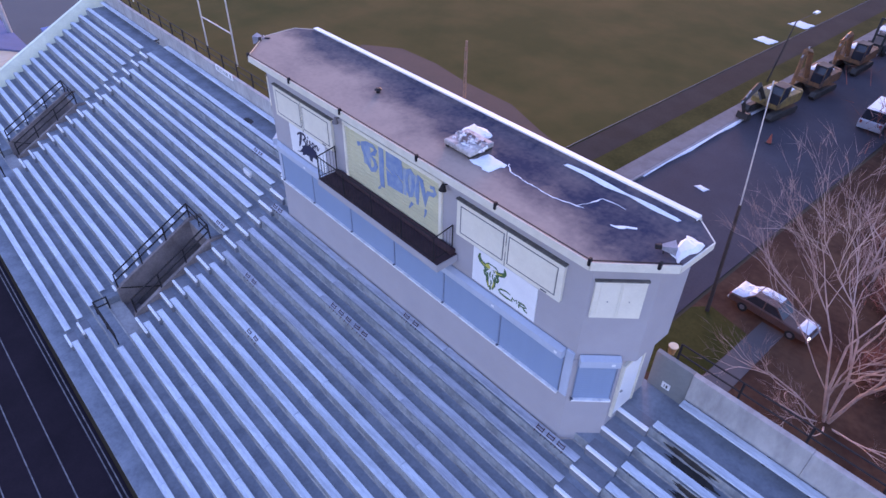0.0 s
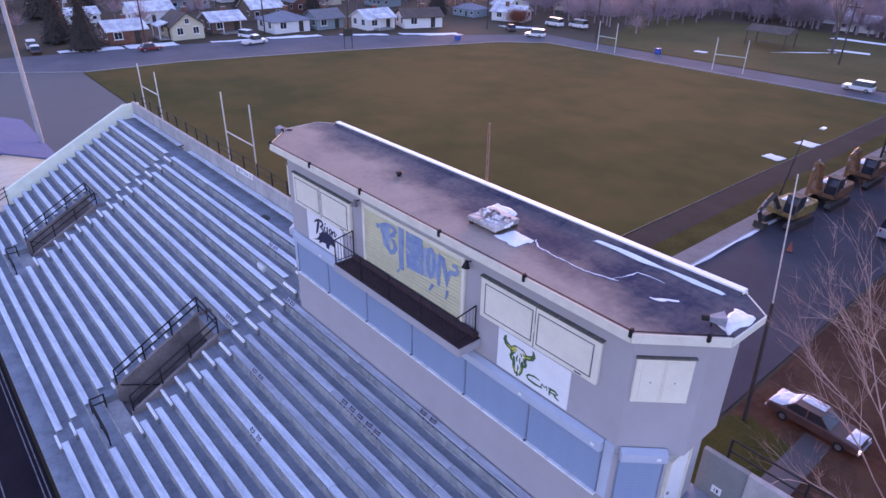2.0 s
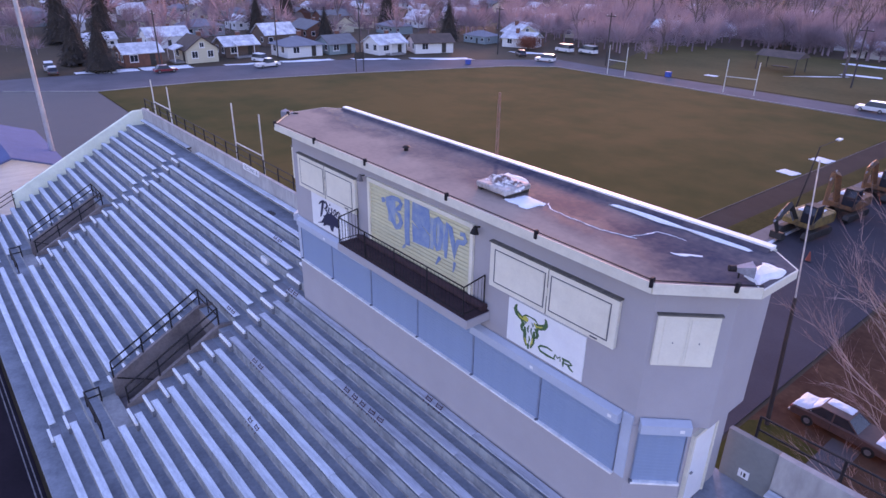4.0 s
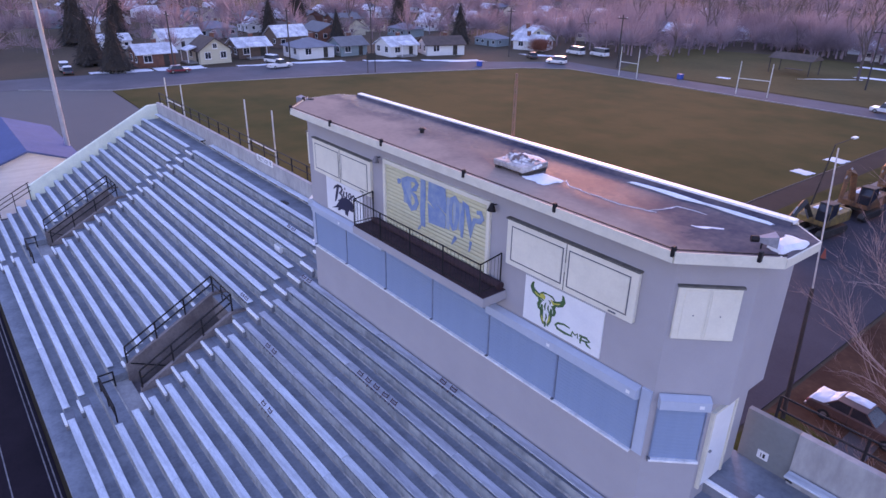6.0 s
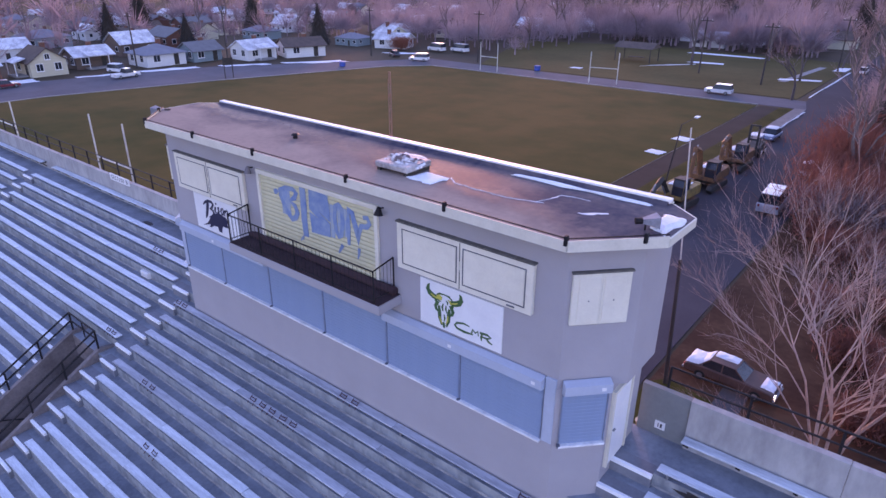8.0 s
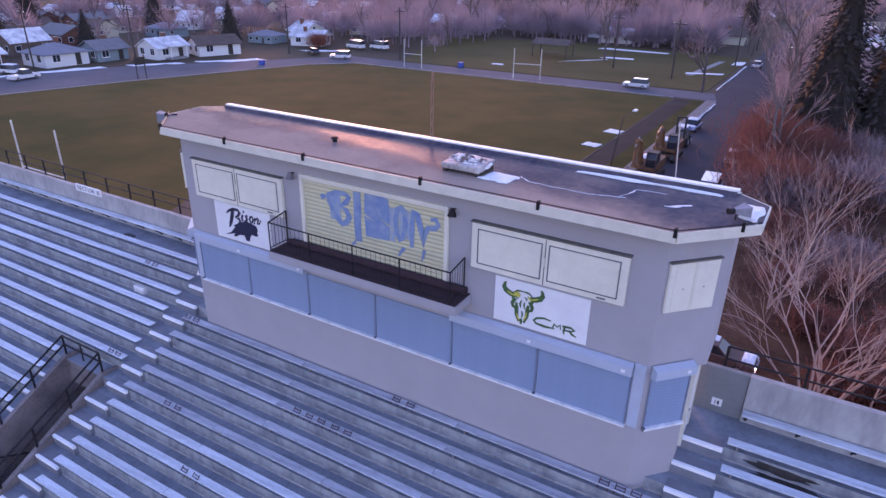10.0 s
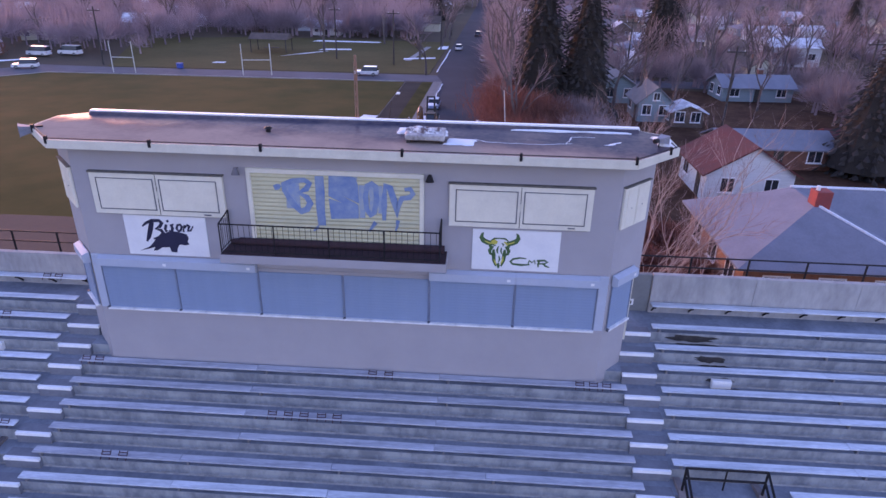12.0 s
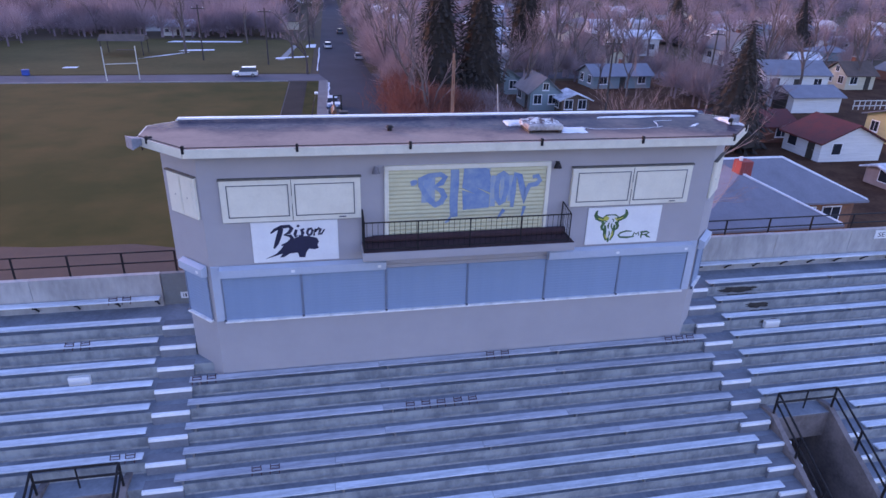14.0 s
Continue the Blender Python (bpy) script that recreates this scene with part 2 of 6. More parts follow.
def rod(bm, a, b, r, r2=None, n=6, caps=True):
    """A tapered round bar from a to b."""
    a, b = Vector(a), Vector(b)
    d = b - a
    q = d.to_track_quat("Z", "Y").to_matrix()
    r2 = r if r2 is None else r2
    lo, hi = [], []
    for i in range(n):
        u = Vector((math.cos(2 * math.pi * i / n), math.sin(2 * math.pi * i / n), 0))
        lo.append(bm.verts.new(a + q @ (u * r)))
        hi.append(bm.verts.new(b + q @ (u * r2)))
    for i in range(n):
        bm.faces.new((lo[i], lo[(i + 1) % n], hi[(i + 1) % n], hi[i]))
    if caps:
        bm.faces.new(lo[::-1])
        bm.faces.new(hi)
    return bm


def prism(bm, pts, d, bevel=0.0):
    """A flat polygon (3D points, in order) pushed out along the vector d."""
    d = Vector(d)
    lo = [bm.verts.new(Vector(p)) for p in pts]
    hi = [bm.verts.new(Vector(p) + d) for p in pts]
    n = len(pts)
    for i in range(n):
        bm.faces.new((lo[i], lo[(i + 1) % n], hi[(i + 1) % n], hi[i]))
    bm.faces.new(lo[::-1])
    bm.faces.new(hi)
    bmesh.ops.recalc_face_normals(bm, faces=bm.faces[:])
    if bevel:
        bmesh.ops.bevel(bm, geom=[e for e in bm.edges], offset=bevel, segments=1, affect="EDGES")
    return bm


def mesh_of(name, bm, material):
    me = bpy.data.meshes.new(name)
    bmesh.ops.recalc_face_normals(bm, faces=bm.faces[:])
    bm.to_mesh(me)
    bm.free()
    me.materials.append(material)
    return me


def part(name, bm, material, parent, label=""):
    """One mesh object under a thing or a part; a shared mesh may be given instead of a bmesh."""
    me = bm if isinstance(bm, bpy.types.Mesh) else mesh_of(name, bm, material)
    ob = new(name, me)
    ob.parent = parent
    if label:
        ob["label"] = label
    return ob


def thing(name, label, category, group="", kind="", at=(0, 0, 0), turn=0.0):
    """An empty at the base of a thing, to carry its parts."""
    ob = new(name)
    ob.matrix_basis = pose(*at, 0, 0, turn)
    return tagged(ob, label, category, group, kind)


def solid(name, bm, material, label, category, group="", kind=""):
    """A thing that is one mesh."""
    return tagged(new(name, mesh_of(name, bm, material)), label, category, group, kind)


def B():
    return bmesh.new()


def sheet(name, pts, z, material, label, category="ground", thick=0.05):
    """A flat piece of ground with its sides going down."""
    bm = B()
    prism(bm, [(x, y, z - thick) for x, y in pts], (0, 0, thick))
    return solid(name, bm, material, label, category, kind="structure")


def lettering(name, text, material, parent, m, width, height, shear=0.0, label="", depth=0.004, bold=0.0):
    """Words in the built-in font as a mesh, fitted to a width and height, standing in the plane y = 0 of m."""
    cu = bpy.data.curves.new(name, "FONT")
    cu.body, cu.shear, cu.extrude, cu.offset = text, shear, 0.01, bold
    tmp = bpy.data.objects.new(name, cu)
    scene.collection.objects.link(tmp)
    bpy.context.view_layer.update()
    me = bpy.data.meshes.new_from_object(tmp.evaluated_get(bpy.context.evaluated_depsgraph_get()))
    bpy.data.objects.remove(tmp)
    co = np.array([v.co for v in me.vertices])
    lo, hi = co.min(0), co.max(0)
    for v in me.vertices:
        u = (v.co.x - lo[0]) / (hi[0] - lo[0]) * width
        w = (v.co.y - lo[1]) / (hi[1] - lo[1]) * height
        v.co = m @ Vector((u, -depth if v.co.z > 0 else 0.0, w))
    me.materials.clear()
    me.materials.append(material)
    ob = new(name, me)
    ob.parent = parent
    if label:
        ob["label"] = label
    return ob


def ribbon(bm, pts, width, y, out=0.004, closed=False):
    """A painted stroke of even or tapering width along points (x, z) in the plane y, with mitred bends and thin sides."""
    n = len(pts)
    ws = width if isinstance(width, (list, tuple)) else [width] * n
    p = [Vector(q) for q in pts]
    rows = []
    for i in range(n):
        a = p[i - 1] if (i or closed) else p[i] * 2 - p[i + 1]
        b = p[(i + 1) % n] if (i < n - 1 or closed) else p[i] * 2 - p[i - 1]
        d = ((p[i] - a).normalized() + (b - p[i]).normalized())
        d = d.normalized() if d.length > 0.2 else (b - p[i]).normalized()
        s = Vector((-d.y, d.x)) * ws[i] / 2
        rows.append([bm.verts.new((q.x, yy, q.y)) for q in (p[i] - s, p[i] + s) for yy in (y, y - out)])
    for i in range(n if closed else n - 1):
        a, b = rows[i], rows[(i + 1) % n]
        bm.faces.new((a[1], b[1], b[3], a[3]))
        bm.faces.new((a[0], b[0], b[1], a[1]))
        bm.faces.new((a[2], a[3], b[3], b[2]))
    return bm

# ---- ground, roads, field ----
sheet("ground", [(-3000, -3000), (3000, -3000), (3000, 3000), (-3000, 3000)], -0.06, M_GROUND, "dry brownish winter ground around the sports ground", thick=0.5)
sheet("lawn", [(-90.19, 11.61), (-89.2, 25.77), (-82.28, 50.43), (-72.27, 78.13), (-66.5, 85), (-8.48, 86.13), (-9.4, 22.72), (-9.6, 4.0), (-39.6, 4.1), (-39.32, 10.31), (-57.97, 10.91)], 0.0, M_LAWN, "worn olive-brown grass of the practice field")
sheet("dirt_yard", [(-29.5, 11.0), (-31.8, 17.6), (-33.0, 20.1), (-34.1, 23.2), (-31.0, 25.4), (-26.3, 25.5), (-22.0, 24.8), (-16.6, 24.7), (-12.4, 23.2), (-9.3, 22.3), (-3.98, 22.22), (-4.23, 3.86), (-27.0, 3.9)], 0.008, M_DIRT, "bare reddish dirt behind the grandstand")
sheet("parking_lot", [(-90.2, 11.43), (-57.98, 10.73), (-39.51, 10.12), (-40.54, -9.01), (-58.86, -28.85), (-100.84, -28.13), (-97.73, 0.92)], -0.01, M_ASPHALT, "grey asphalt parking lot beside the grandstand")
sheet("road_west", [(-104.33, -58.79), (-97.91, 0.93), (-90.36, 11.71), (-89.56, 25.78), (-82.73, 50.43), (-72.68, 78.29), (-66.74, 85.23), (-59.56, 85.72), (-59.07, 91.97), (-72.67, 92.59), (-80.13, 81.3), (-96.48, 57.2), (-104.36, 27.62), (-106.73, 10.35), (-116.7, -58.49)], -0.015, M_ROADP, "grey asphalt street with snow at the far edge", "road")
sheet("road_north", [(-59.56, 85.72), (-7.84, 86.96), (55.69, 88.51), (245.72, 93.32), (244.14, 100.13), (55.44, 95.07), (-7.67, 93.43), (-59.07, 91.97)], -0.018, M_ROADP, "grey asphalt cross street beyond the field", "road")
sheet("street", [(-4.13, 3.85), (-2.45, 86.85), (-3.81, 93.48), (-3.23, 127.68), (2.99, 415.26), (7.98, 415.72), (3.75, 127.83), (4.84, 93.6), (5.63, 86.29), (4.72, 3.77)], -0.012, M_ROAD, "dark damp asphalt side street with parked machines", "road")
sheet("sidewalk", [(-5.27, 22.33), (-3.87, 86.59), (-2.67, 86.61), (-3.99, 22.32)], 0.1, M_WALK, "pale concrete sidewalk along the street", "pavement", 0.2)
sheet("kerb", [(-3.98, 22.32), (-2.66, 86.61), (-2.49, 86.61), (-3.8, 22.32)], 0.09, M_KERB, "concrete kerb along the street", "kerb", 0.2)
sheet("verge", [(-7.15, 22.34), (-5.64, 86.41), (-3.89, 86.43), (-5.29, 22.33)], 0.03, M_STRIP, "green-brown grass strip beside the sidewalk", "grass", 0.1)
sheet("footpath", [(-9.32, 22.35), (-8.22, 86.14), (-5.67, 86.16), (-7.17, 22.34)], -0.005, M_PATH, "dark asphalt path along the field", "path")
sheet("park_lawn", [(-60.71, 92.9), (-5.19, 94.43), (-4.11, 140.97), (-46.98, 142.78), (-76.23, 133.42)], 0.0, M_PARK, "pale winter grass of the park across the street")
sheet("yard", [(4.91, 3.77), (5.89, 85.47), (101.97, 86.54), (109.09, 2.84)], -0.02, M_VERGE, "brown grass of the back yards")
sheet("garden_lawn", [(5.0, 9.6), (7.74, 9.6), (7.9, 15.2), (5.7, 15.7), (5.05, 14.9)], -0.008, M_STRIP, "worn olive grass beside the street corner")
sheet("garden_path", [(7.78, 10.0), (9.02, 10.0), (9.09, 16.6), (7.95, 16.6)], 0.0, M_ASPHALT, "grey path across the brown grass", "path")
sheet("track", [(-130, -60), (130, -60), (130, -10.15), (-130, -10.15)], -0.02, M_TRACK, "near-black rubber running track before the stand", "track")
for i, (yl, w) in enumerate(((-10.28, 0.045), (-10.45, 0.045), (-11.67, 0.045), (-12.69, 0.045), (-13.71, 0.045), (-14.73, 0.045))):
    sheet("lane_line", [(-60, yl - w), (40, yl - w), (40, yl), (-60, yl)], -0.014, M_LINE, "thin white lane line on the dark track", "line", 0.004)
sheet("field_line", [(-9.46, 22.44), (-8.31, 86.13), (-8.36, 86.13), (-9.51, 22.44)], 0.012, M_LINE, "pale edging along the field", "line", 0.02)

# ---- grandstand ----
Y0, DY, Z0, DZ = -9.303, 0.6417, 1.033, 0.3482
XW, XE = -36.8, 30.0


def row_y(k):
    return Y0 + DY * k


def tread(k):
    return Z0 + DZ * k


VOMS = [(-11.8, -9.86, 1), (-29.4, -27.46, 1), (9.94, 11.9, -1)]  # opening from, to, side of its stair
stand = thing("grandstand", "stepped grey concrete grandstand with stained risers", "grandstand", kind="structure")


def free(spans, a, b):
    out = []
    for s, e in spans:
        if b <= s or a >= e:
            out.append((s, e))
            continue
        if a > s:
            out.append((s, a))
        if b < e:
            out.append((b, e))
    return out


def tier(k, spans, y1):
    for a, b in spans:
        x = a
        while x < b - 0.01:
            e = b
            bm = box(B(), x, e - 0.003, row_y(k), y1 + 0.12, tread(k) - 0.5, tread(k) + random.uniform(-0.004, 0.004), 0.006)
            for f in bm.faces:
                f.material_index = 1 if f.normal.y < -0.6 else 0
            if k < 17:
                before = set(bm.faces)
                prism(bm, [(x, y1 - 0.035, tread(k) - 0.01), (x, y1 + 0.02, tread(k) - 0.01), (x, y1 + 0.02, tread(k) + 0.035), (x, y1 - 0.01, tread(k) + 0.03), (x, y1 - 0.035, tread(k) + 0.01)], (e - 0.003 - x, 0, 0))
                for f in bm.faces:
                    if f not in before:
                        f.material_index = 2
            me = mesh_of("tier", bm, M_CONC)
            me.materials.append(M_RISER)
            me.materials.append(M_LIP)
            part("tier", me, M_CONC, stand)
            x = e


for k in range(18):
    spans = [(XW, XE)]
    for a, b, s in VOMS:
        if 4 <= k <= 9:
            spans = free(spans, a - 0.1, b + 0.1)
        elif k == 3:
            spans = free(spans, a - 0.25 if s > 0 else a - 0.9, b + 0.9 if s > 0 else b + 0.25)
    tier(k, spans, row_y(k + 1) if k < 17 else 2.9)
bm = box(B(), XW, XE, -10.02, row_y(0) + 0.1, 0.3, 0.72, 0.02)
part("front_walkway", bm, M_CONC, stand, "pale concrete walkway before the first row")
bm = box(B(), XW, XE, -10.0, -9.8, -0.1, 0.31)
part("front_wall", bm, M_RISER, stand)
for a, b, s in VOMS:
    x0, x1 = (a - 0.25, b + 0.9) if s > 0 else (a - 0.9, b + 0.25)
    bm = box(B(), x0, x1, row_y(3) - 0.02, row_y(4), tread(2) - 0.5, tread(2) + 0.006, 0.01)
    part("landing", bm, M_WALLC, stand, "flat concrete landing before the tunnel")
    for xa, xb in ((a - 0.18, a), (b, b + 0.18)):
        ya, yb = row_y(4) - 0.05, row_y(10) + 0.1
        bm = prism(B(), [(xa, ya, -0.05), (xa, yb + 4, -0.05), (xa, yb + 4, 4.0), (xa, yb, tread(10) + 0.16), (xa, ya, tread(4) + 0.12)], (xb - xa, 0, 0))
        part("tunnel_wall", bm, M_PIT, stand, "smooth concrete side wall of the tunnel stair")
    bm = box(B(), a, b, row_y(10) - 0.02, row_y(10) + 0.2, tread(10) - 0.95, tread(10) - 0.01, 0.01)
    part("tunnel_header", bm, M_PIT, stand)
    for i in range(11):
        ys = row_y(4) + i * 0.3
        bm = box(B(), a + 0.004, b - 0.004, ys, ys + 0.29, -0.05, max(0.0, tread(2) - 0.18 * (i + 1)))
        part("stair_step", bm, M_PIT, stand)
    bm = box(B(), a - 0.1, b + 0.1, row_y(4) + 7.6, row_y(4) + 7.8, -0.05, 4)
    part("tunnel_end", bm, M_PIT, stand)

# white stair edges in the aisles
AISLES = []
for k in range(18):
    for s, x0 in ((1, 0), (1, -17.6), (-1, 0.35)):
        if k in (0, 1):
            xa, xb = -12.3, -11.4
        elif k in (2, 3):
            continue
        elif k <= 9:
            xa, xb = -9.66, -8.5
        else:
            xa, xb = -9.3, -8.25
        if s < 0:
            xa, xb = -xb, -xa
        AISLES.append((k, xa + x0, xb + x0))
    if 4 <= k <= 9:
        AISLES += [(k, 12.1, 12.5), (k, -12.4, -12.0)]
for k, xa, xb in AISLES:
    bm = B()
    box(bm, xa, xb, row_y(k) - 0.143, row_y(k) - 0.045, tread(k) - 0.09, tread(k) + 0.014, 0.005)
    part("nosing", bm, M_NOSE, stand, "worn white paint on the step edge")
    if xb - xa > 0.6:
        part("aisle_step", box(B(), xa + 0.004, xb - 0.004, row_y(k) - 0.135, row_y(k) + 0.3, tread(k) - 0.36, tread(k) + 0.008, 0.008), M_STEP, stand, "pale concrete step in the aisle")


def benches():
    """The plank benches, one for each row of each block of seats."""
    cache = {}
    for k in range(18):
        if k < 2:
            cuts = (-12.3, -11.4)
        elif k < 4:
            cuts = (-12.35 - 0.25 * (k - 2), -8.98)
        elif k < 11:
            cuts = (-12.42, -8.9 + 0.07 * (k - 4))
        else:
            cuts = (-9.36, -8.32)
        l, r = cuts
        rows = [(XW + 0.3, l - 17.6), (r - 17.6, l), (r, 0.35 - r), (0.35 - l, XE - 0.3)]
        for i, (a, b) in enumerate(rows):
            if k >= 15 and i == 2:
                continue
            n = max(2, round((b - a) / 4.9))
            worn = i == 2 and k >= 10
            key = (round(b - a, 2), worn)
            bench = thing("bench", "long pale painted plank bench bolted to a concrete step", "bench", "stand benches", at=((a + b) / 2, row_y(k), tread(k)))
            if key not in cache:
                step = (b - a) / n
                pl = mesh_of("plank", box(B(), -step / 2 + 0.006, step / 2 - 0.006, -0.035, 0.225, 0.145, 0.19, 0.008), M_PLANKC if worn else M_PLANK)
                br = mesh_of("bracket", box(B(), -0.03, 0.03, 0.0, 0.2, -0.01, 0.145), M_STEEL)
                cache[key] = (step, pl, br)
            step, pl, br = cache[key]
            for j in range(n):
                o = part("plank", pl, None, bench)
                o.matrix_basis = pose(-(b - a) / 2 + step * (j + 0.5), random.uniform(-0.006, 0.006), random.uniform(-0.004, 0.004), 0, random.uniform(-0.06, 0.06), random.uniform(-0.08, 0.08))
                o = part("bracket", br, None, bench)
                o.matrix_basis = pose(-(b - a) / 2 + step * (j + 0.5) - step * 0.45, 0, 0)
    return cache


benches()

# back wall, its bench and railing
YW, ZWW, ZWE = 2.9, 8.14, 8.37
for name, xa, xb in (("back_wall_west", XW, -9.5), ("back_wall_east", 9.86, XE)):
    w = thing(name, "weathered pale concrete parapet wall behind the top row", "wall", kind="structure")
    n = round((xb - xa) / 3.66)
    ZW = ZWW if xa < 0 else ZWE
    st = (xb - xa) / n
    for j in range(n):
        part("wall_panel", box(B(), xa + st * j + 0.003, xa + st * (j + 1) - 0.003, YW, YW + 0.2, -0.1, ZW + random.uniform(-0.008, 0.008), 0.012), M_WALLC, w)
    ra, rb_ = (-9.5, -8.22) if xa < 0 else (8.63, 9.86)
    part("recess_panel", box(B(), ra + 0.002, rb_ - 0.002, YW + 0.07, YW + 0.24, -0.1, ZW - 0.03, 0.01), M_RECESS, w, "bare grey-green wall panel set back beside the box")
for xa, xb in ((XW + 0.4, -27.1), (-25.6, -9.55), (9.88, XE - 0.3)):
    n = round((xb - xa) / 4.9)
    st = (xb - xa) / n
    bench = thing("wall_bench", "pale plank bench on steel brackets along the wall", "bench", "wall benches")
    for j in range(n):
        part("plank", box(B(), xa + st * j + 0.006, xa + st * (j + 1) - 0.006, YW - 0.34, YW - 0.06, 7.34, 7.39, 0.008), M_PLANK, bench)
    m = round((xb - xa) / 1.22)
    for j in range(m + 1):
        bx = xa + 0.1 + (xb - xa - 0.2) * j / m
        bm = box(B(), bx - 0.05, bx + 0.05, YW - 0.31, YW, 7.27, 7.34)
        rod(bm, (bx, YW - 0.26, 7.3), (bx, YW - 0.02, 7.05), 0.03)
        part("bracket", bm, M_BLACK, bench)
for xa, xb, gap, drop in ((XW + 0.2, -9.0, 1.6, 0.1), (9.2, XE - 0.2, 1.95, 0.0)):
    rail = thing("railing", "black pipe railing behind the concrete wall", "railing", "wall railings")
    n = round((xb - xa) / gap)
    for j in range(n + 1):
        px = xa + (xb - xa) * j / n
        part("post", rod(B(), (px, YW + 0.26, 7.6), (px, YW + 0.26, 8.94 - drop), 0.036), M_BLACK, rail)
    for z in (8.57 - drop, 8.94 - drop):
        part("rail", rod(B(), (xa, YW + 0.26, z), (xb, YW + 0.26, z), 0.027), M_BLACK, rail)

# sloped end wall
bm = prism(B(), [(XW - 0.25, -6.41, -0.1), (XW - 0.25, 3.4, -0.1), (XW - 0.25, 3.4, 8.0), (XW - 0.25, 2.27, 7.98), (XW - 0.25, -6.41, 3.42)], (0.27, 0, 0), 0.015)
solid("end_wall", bm, M_ENDW, "sloping pale green painted wall closing the grandstand", "wall", kind="structure")
bm = prism(B(), [(XE, -9.7, -0.1), (XE, 3.3, -0.1), (XE, 3.3, 8.4), (XE, -9.7, 1.6)], (0.25, 0, 0), 0.015)
solid("end_wall_east", bm, M_ENDW, "sloping pale painted wall closing the grandstand", "wall", kind="structure")
rail = thing("end_railing", "black pipe railing at the end of the lower rows", "railing")
for j in range(4):
    y = -9.4 + j * 1.0
    part("post", rod(B(), (XW + 0.05, y, 1.0), (XW + 0.05, y, 2.2 + 0.5 * j), 0.03), M_BLACK, rail)
for dz in (0, -0.3, -0.6):
    part("rail", rod(B(), (XW + 0.05, -9.4, 2.2 + dz), (XW + 0.05, -6.3, 3.75 + dz), 0.028), M_BLACK, rail)


def tunnel_rails(a, b, s):
    """Pipe rails round a tunnel opening and before its landing."""
    r = thing("tunnel_railing", "black pipe guard rail round the tunnel stair", "railing", "tunnel railings")
    ya, yb = row_y(4) + 0.02, row_y(10) + 0.08
    za, zb = tread(4) + 0.22, tread(10) + 0.22
    near, far = (b + 0.09, a - 0.09) if s > 0 else (a - 0.09, b + 0.09)
    for x, y2, z2 in ((far, yb, zb), (near, yb, zb)):
        for j in range(4):
            f = j / 3
            y, z = ya + (y2 - ya) * f, za + (z2 - za) * f
            part("post", rod(B(), (x, y, z - 0.1), (x, y, z + 0.7), 0.036), M_BLACK, r)
        for h in (0.7, 0.34):
            part("rail", rod(B(), (x, ya, za + h), (x, y2, z2 + h), 0.036), M_BLACK, r)
    for h in (0.7, 0.34):
        part("rail", rod(B(), (a - 0.09, yb, zb + h), (b + 0.09, yb, zb + h), 0.036), M_BLACK, r)
    part("post", rod(B(), ((a + b) / 2, yb, zb), ((a + b) / 2, yb, zb + 0.7), 0.026), M_BLACK, r)
    part("handrail", rod(B(), (near - 0.1 * s, ya + 0.2, tread(2) + 0.75), (near - 0.1 * s, yb - 0.2, tread(2) - 1.1), 0.024), M_BLACK, r)
    part("handrail", rod(B(), (far + 0.12 * s, ya + 0.1, tread(2) + 0.85), (far + 0.12 * s, yb - 0.2, tread(2) - 1.0), 0.024), M_BLACK, r)
    g = thing("landing_railing", "low black pipe rail at the front of the landing", "railing", "landing railings")
    x0 = far + 0.1 * s
    x1 = near + 0.42 * s
    y, z = row_y(2) + 0.12, tread(2)
    for p in ((x0, y + 0.55, 0), (x0, y, 0), ((x0 + x1) / 2, y, 0), (x1, y, 0)):
        part("post", rod(B(), (p[0], p[1], z - 0.02), (p[0], p[1], z + (0.75 if p[0] == x0 else 0.7)), 0.035), M_BLACK, g)
    for h in (0.72, 0.36):
        part("rail", rod(B(), (x0, y, z + h), (x1, y, z + h - 0.03), 0.035), M_BLACK, g)
        part("rail", rod(B(), (x0, y, z + h), (x0, y + 0.55, z + h), 0.035), M_BLACK, g)


for v in VOMS:
    tunnel_rails(*v)

# ---- press box ----
pb = thing("press_box", "two-storey mauve stucco press box with boarded windows and dark flat roof", "building")
CX = 0.2


def mirrored(pts):
    return [(2 * CX - x, y) for x, y in pts]


right_u, right_l = [(7.76, 0.0), (8.87, 1.18), (8.87, 2.72)], [(7.76, -0.03), (8.62, 0.88), (8.62, 2.72)]
up = right_u + mirrored(right_u)[::-1]
low = right_l + mirrored(right_l)[::-1]
part("upper_wall", prism(B(), [(x, y, 9.42) for x, y in up], (0, 0, 3.6), 0.01), M_STUCCO, pb)
part("lower_wall", prism(B(), [(x, y, 5.4) for x, y in low], (0, 0, 4.03), 0.01), M_STUCCO, pb)
roof_r = [(7.93, -0.52), (9.33, 0.92), (9.36, 2.3), (8.7, 2.84)]
rf = roof_r + mirrored(roof_r)[::-1]
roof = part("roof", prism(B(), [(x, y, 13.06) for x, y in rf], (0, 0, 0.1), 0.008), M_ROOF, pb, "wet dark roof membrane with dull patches")
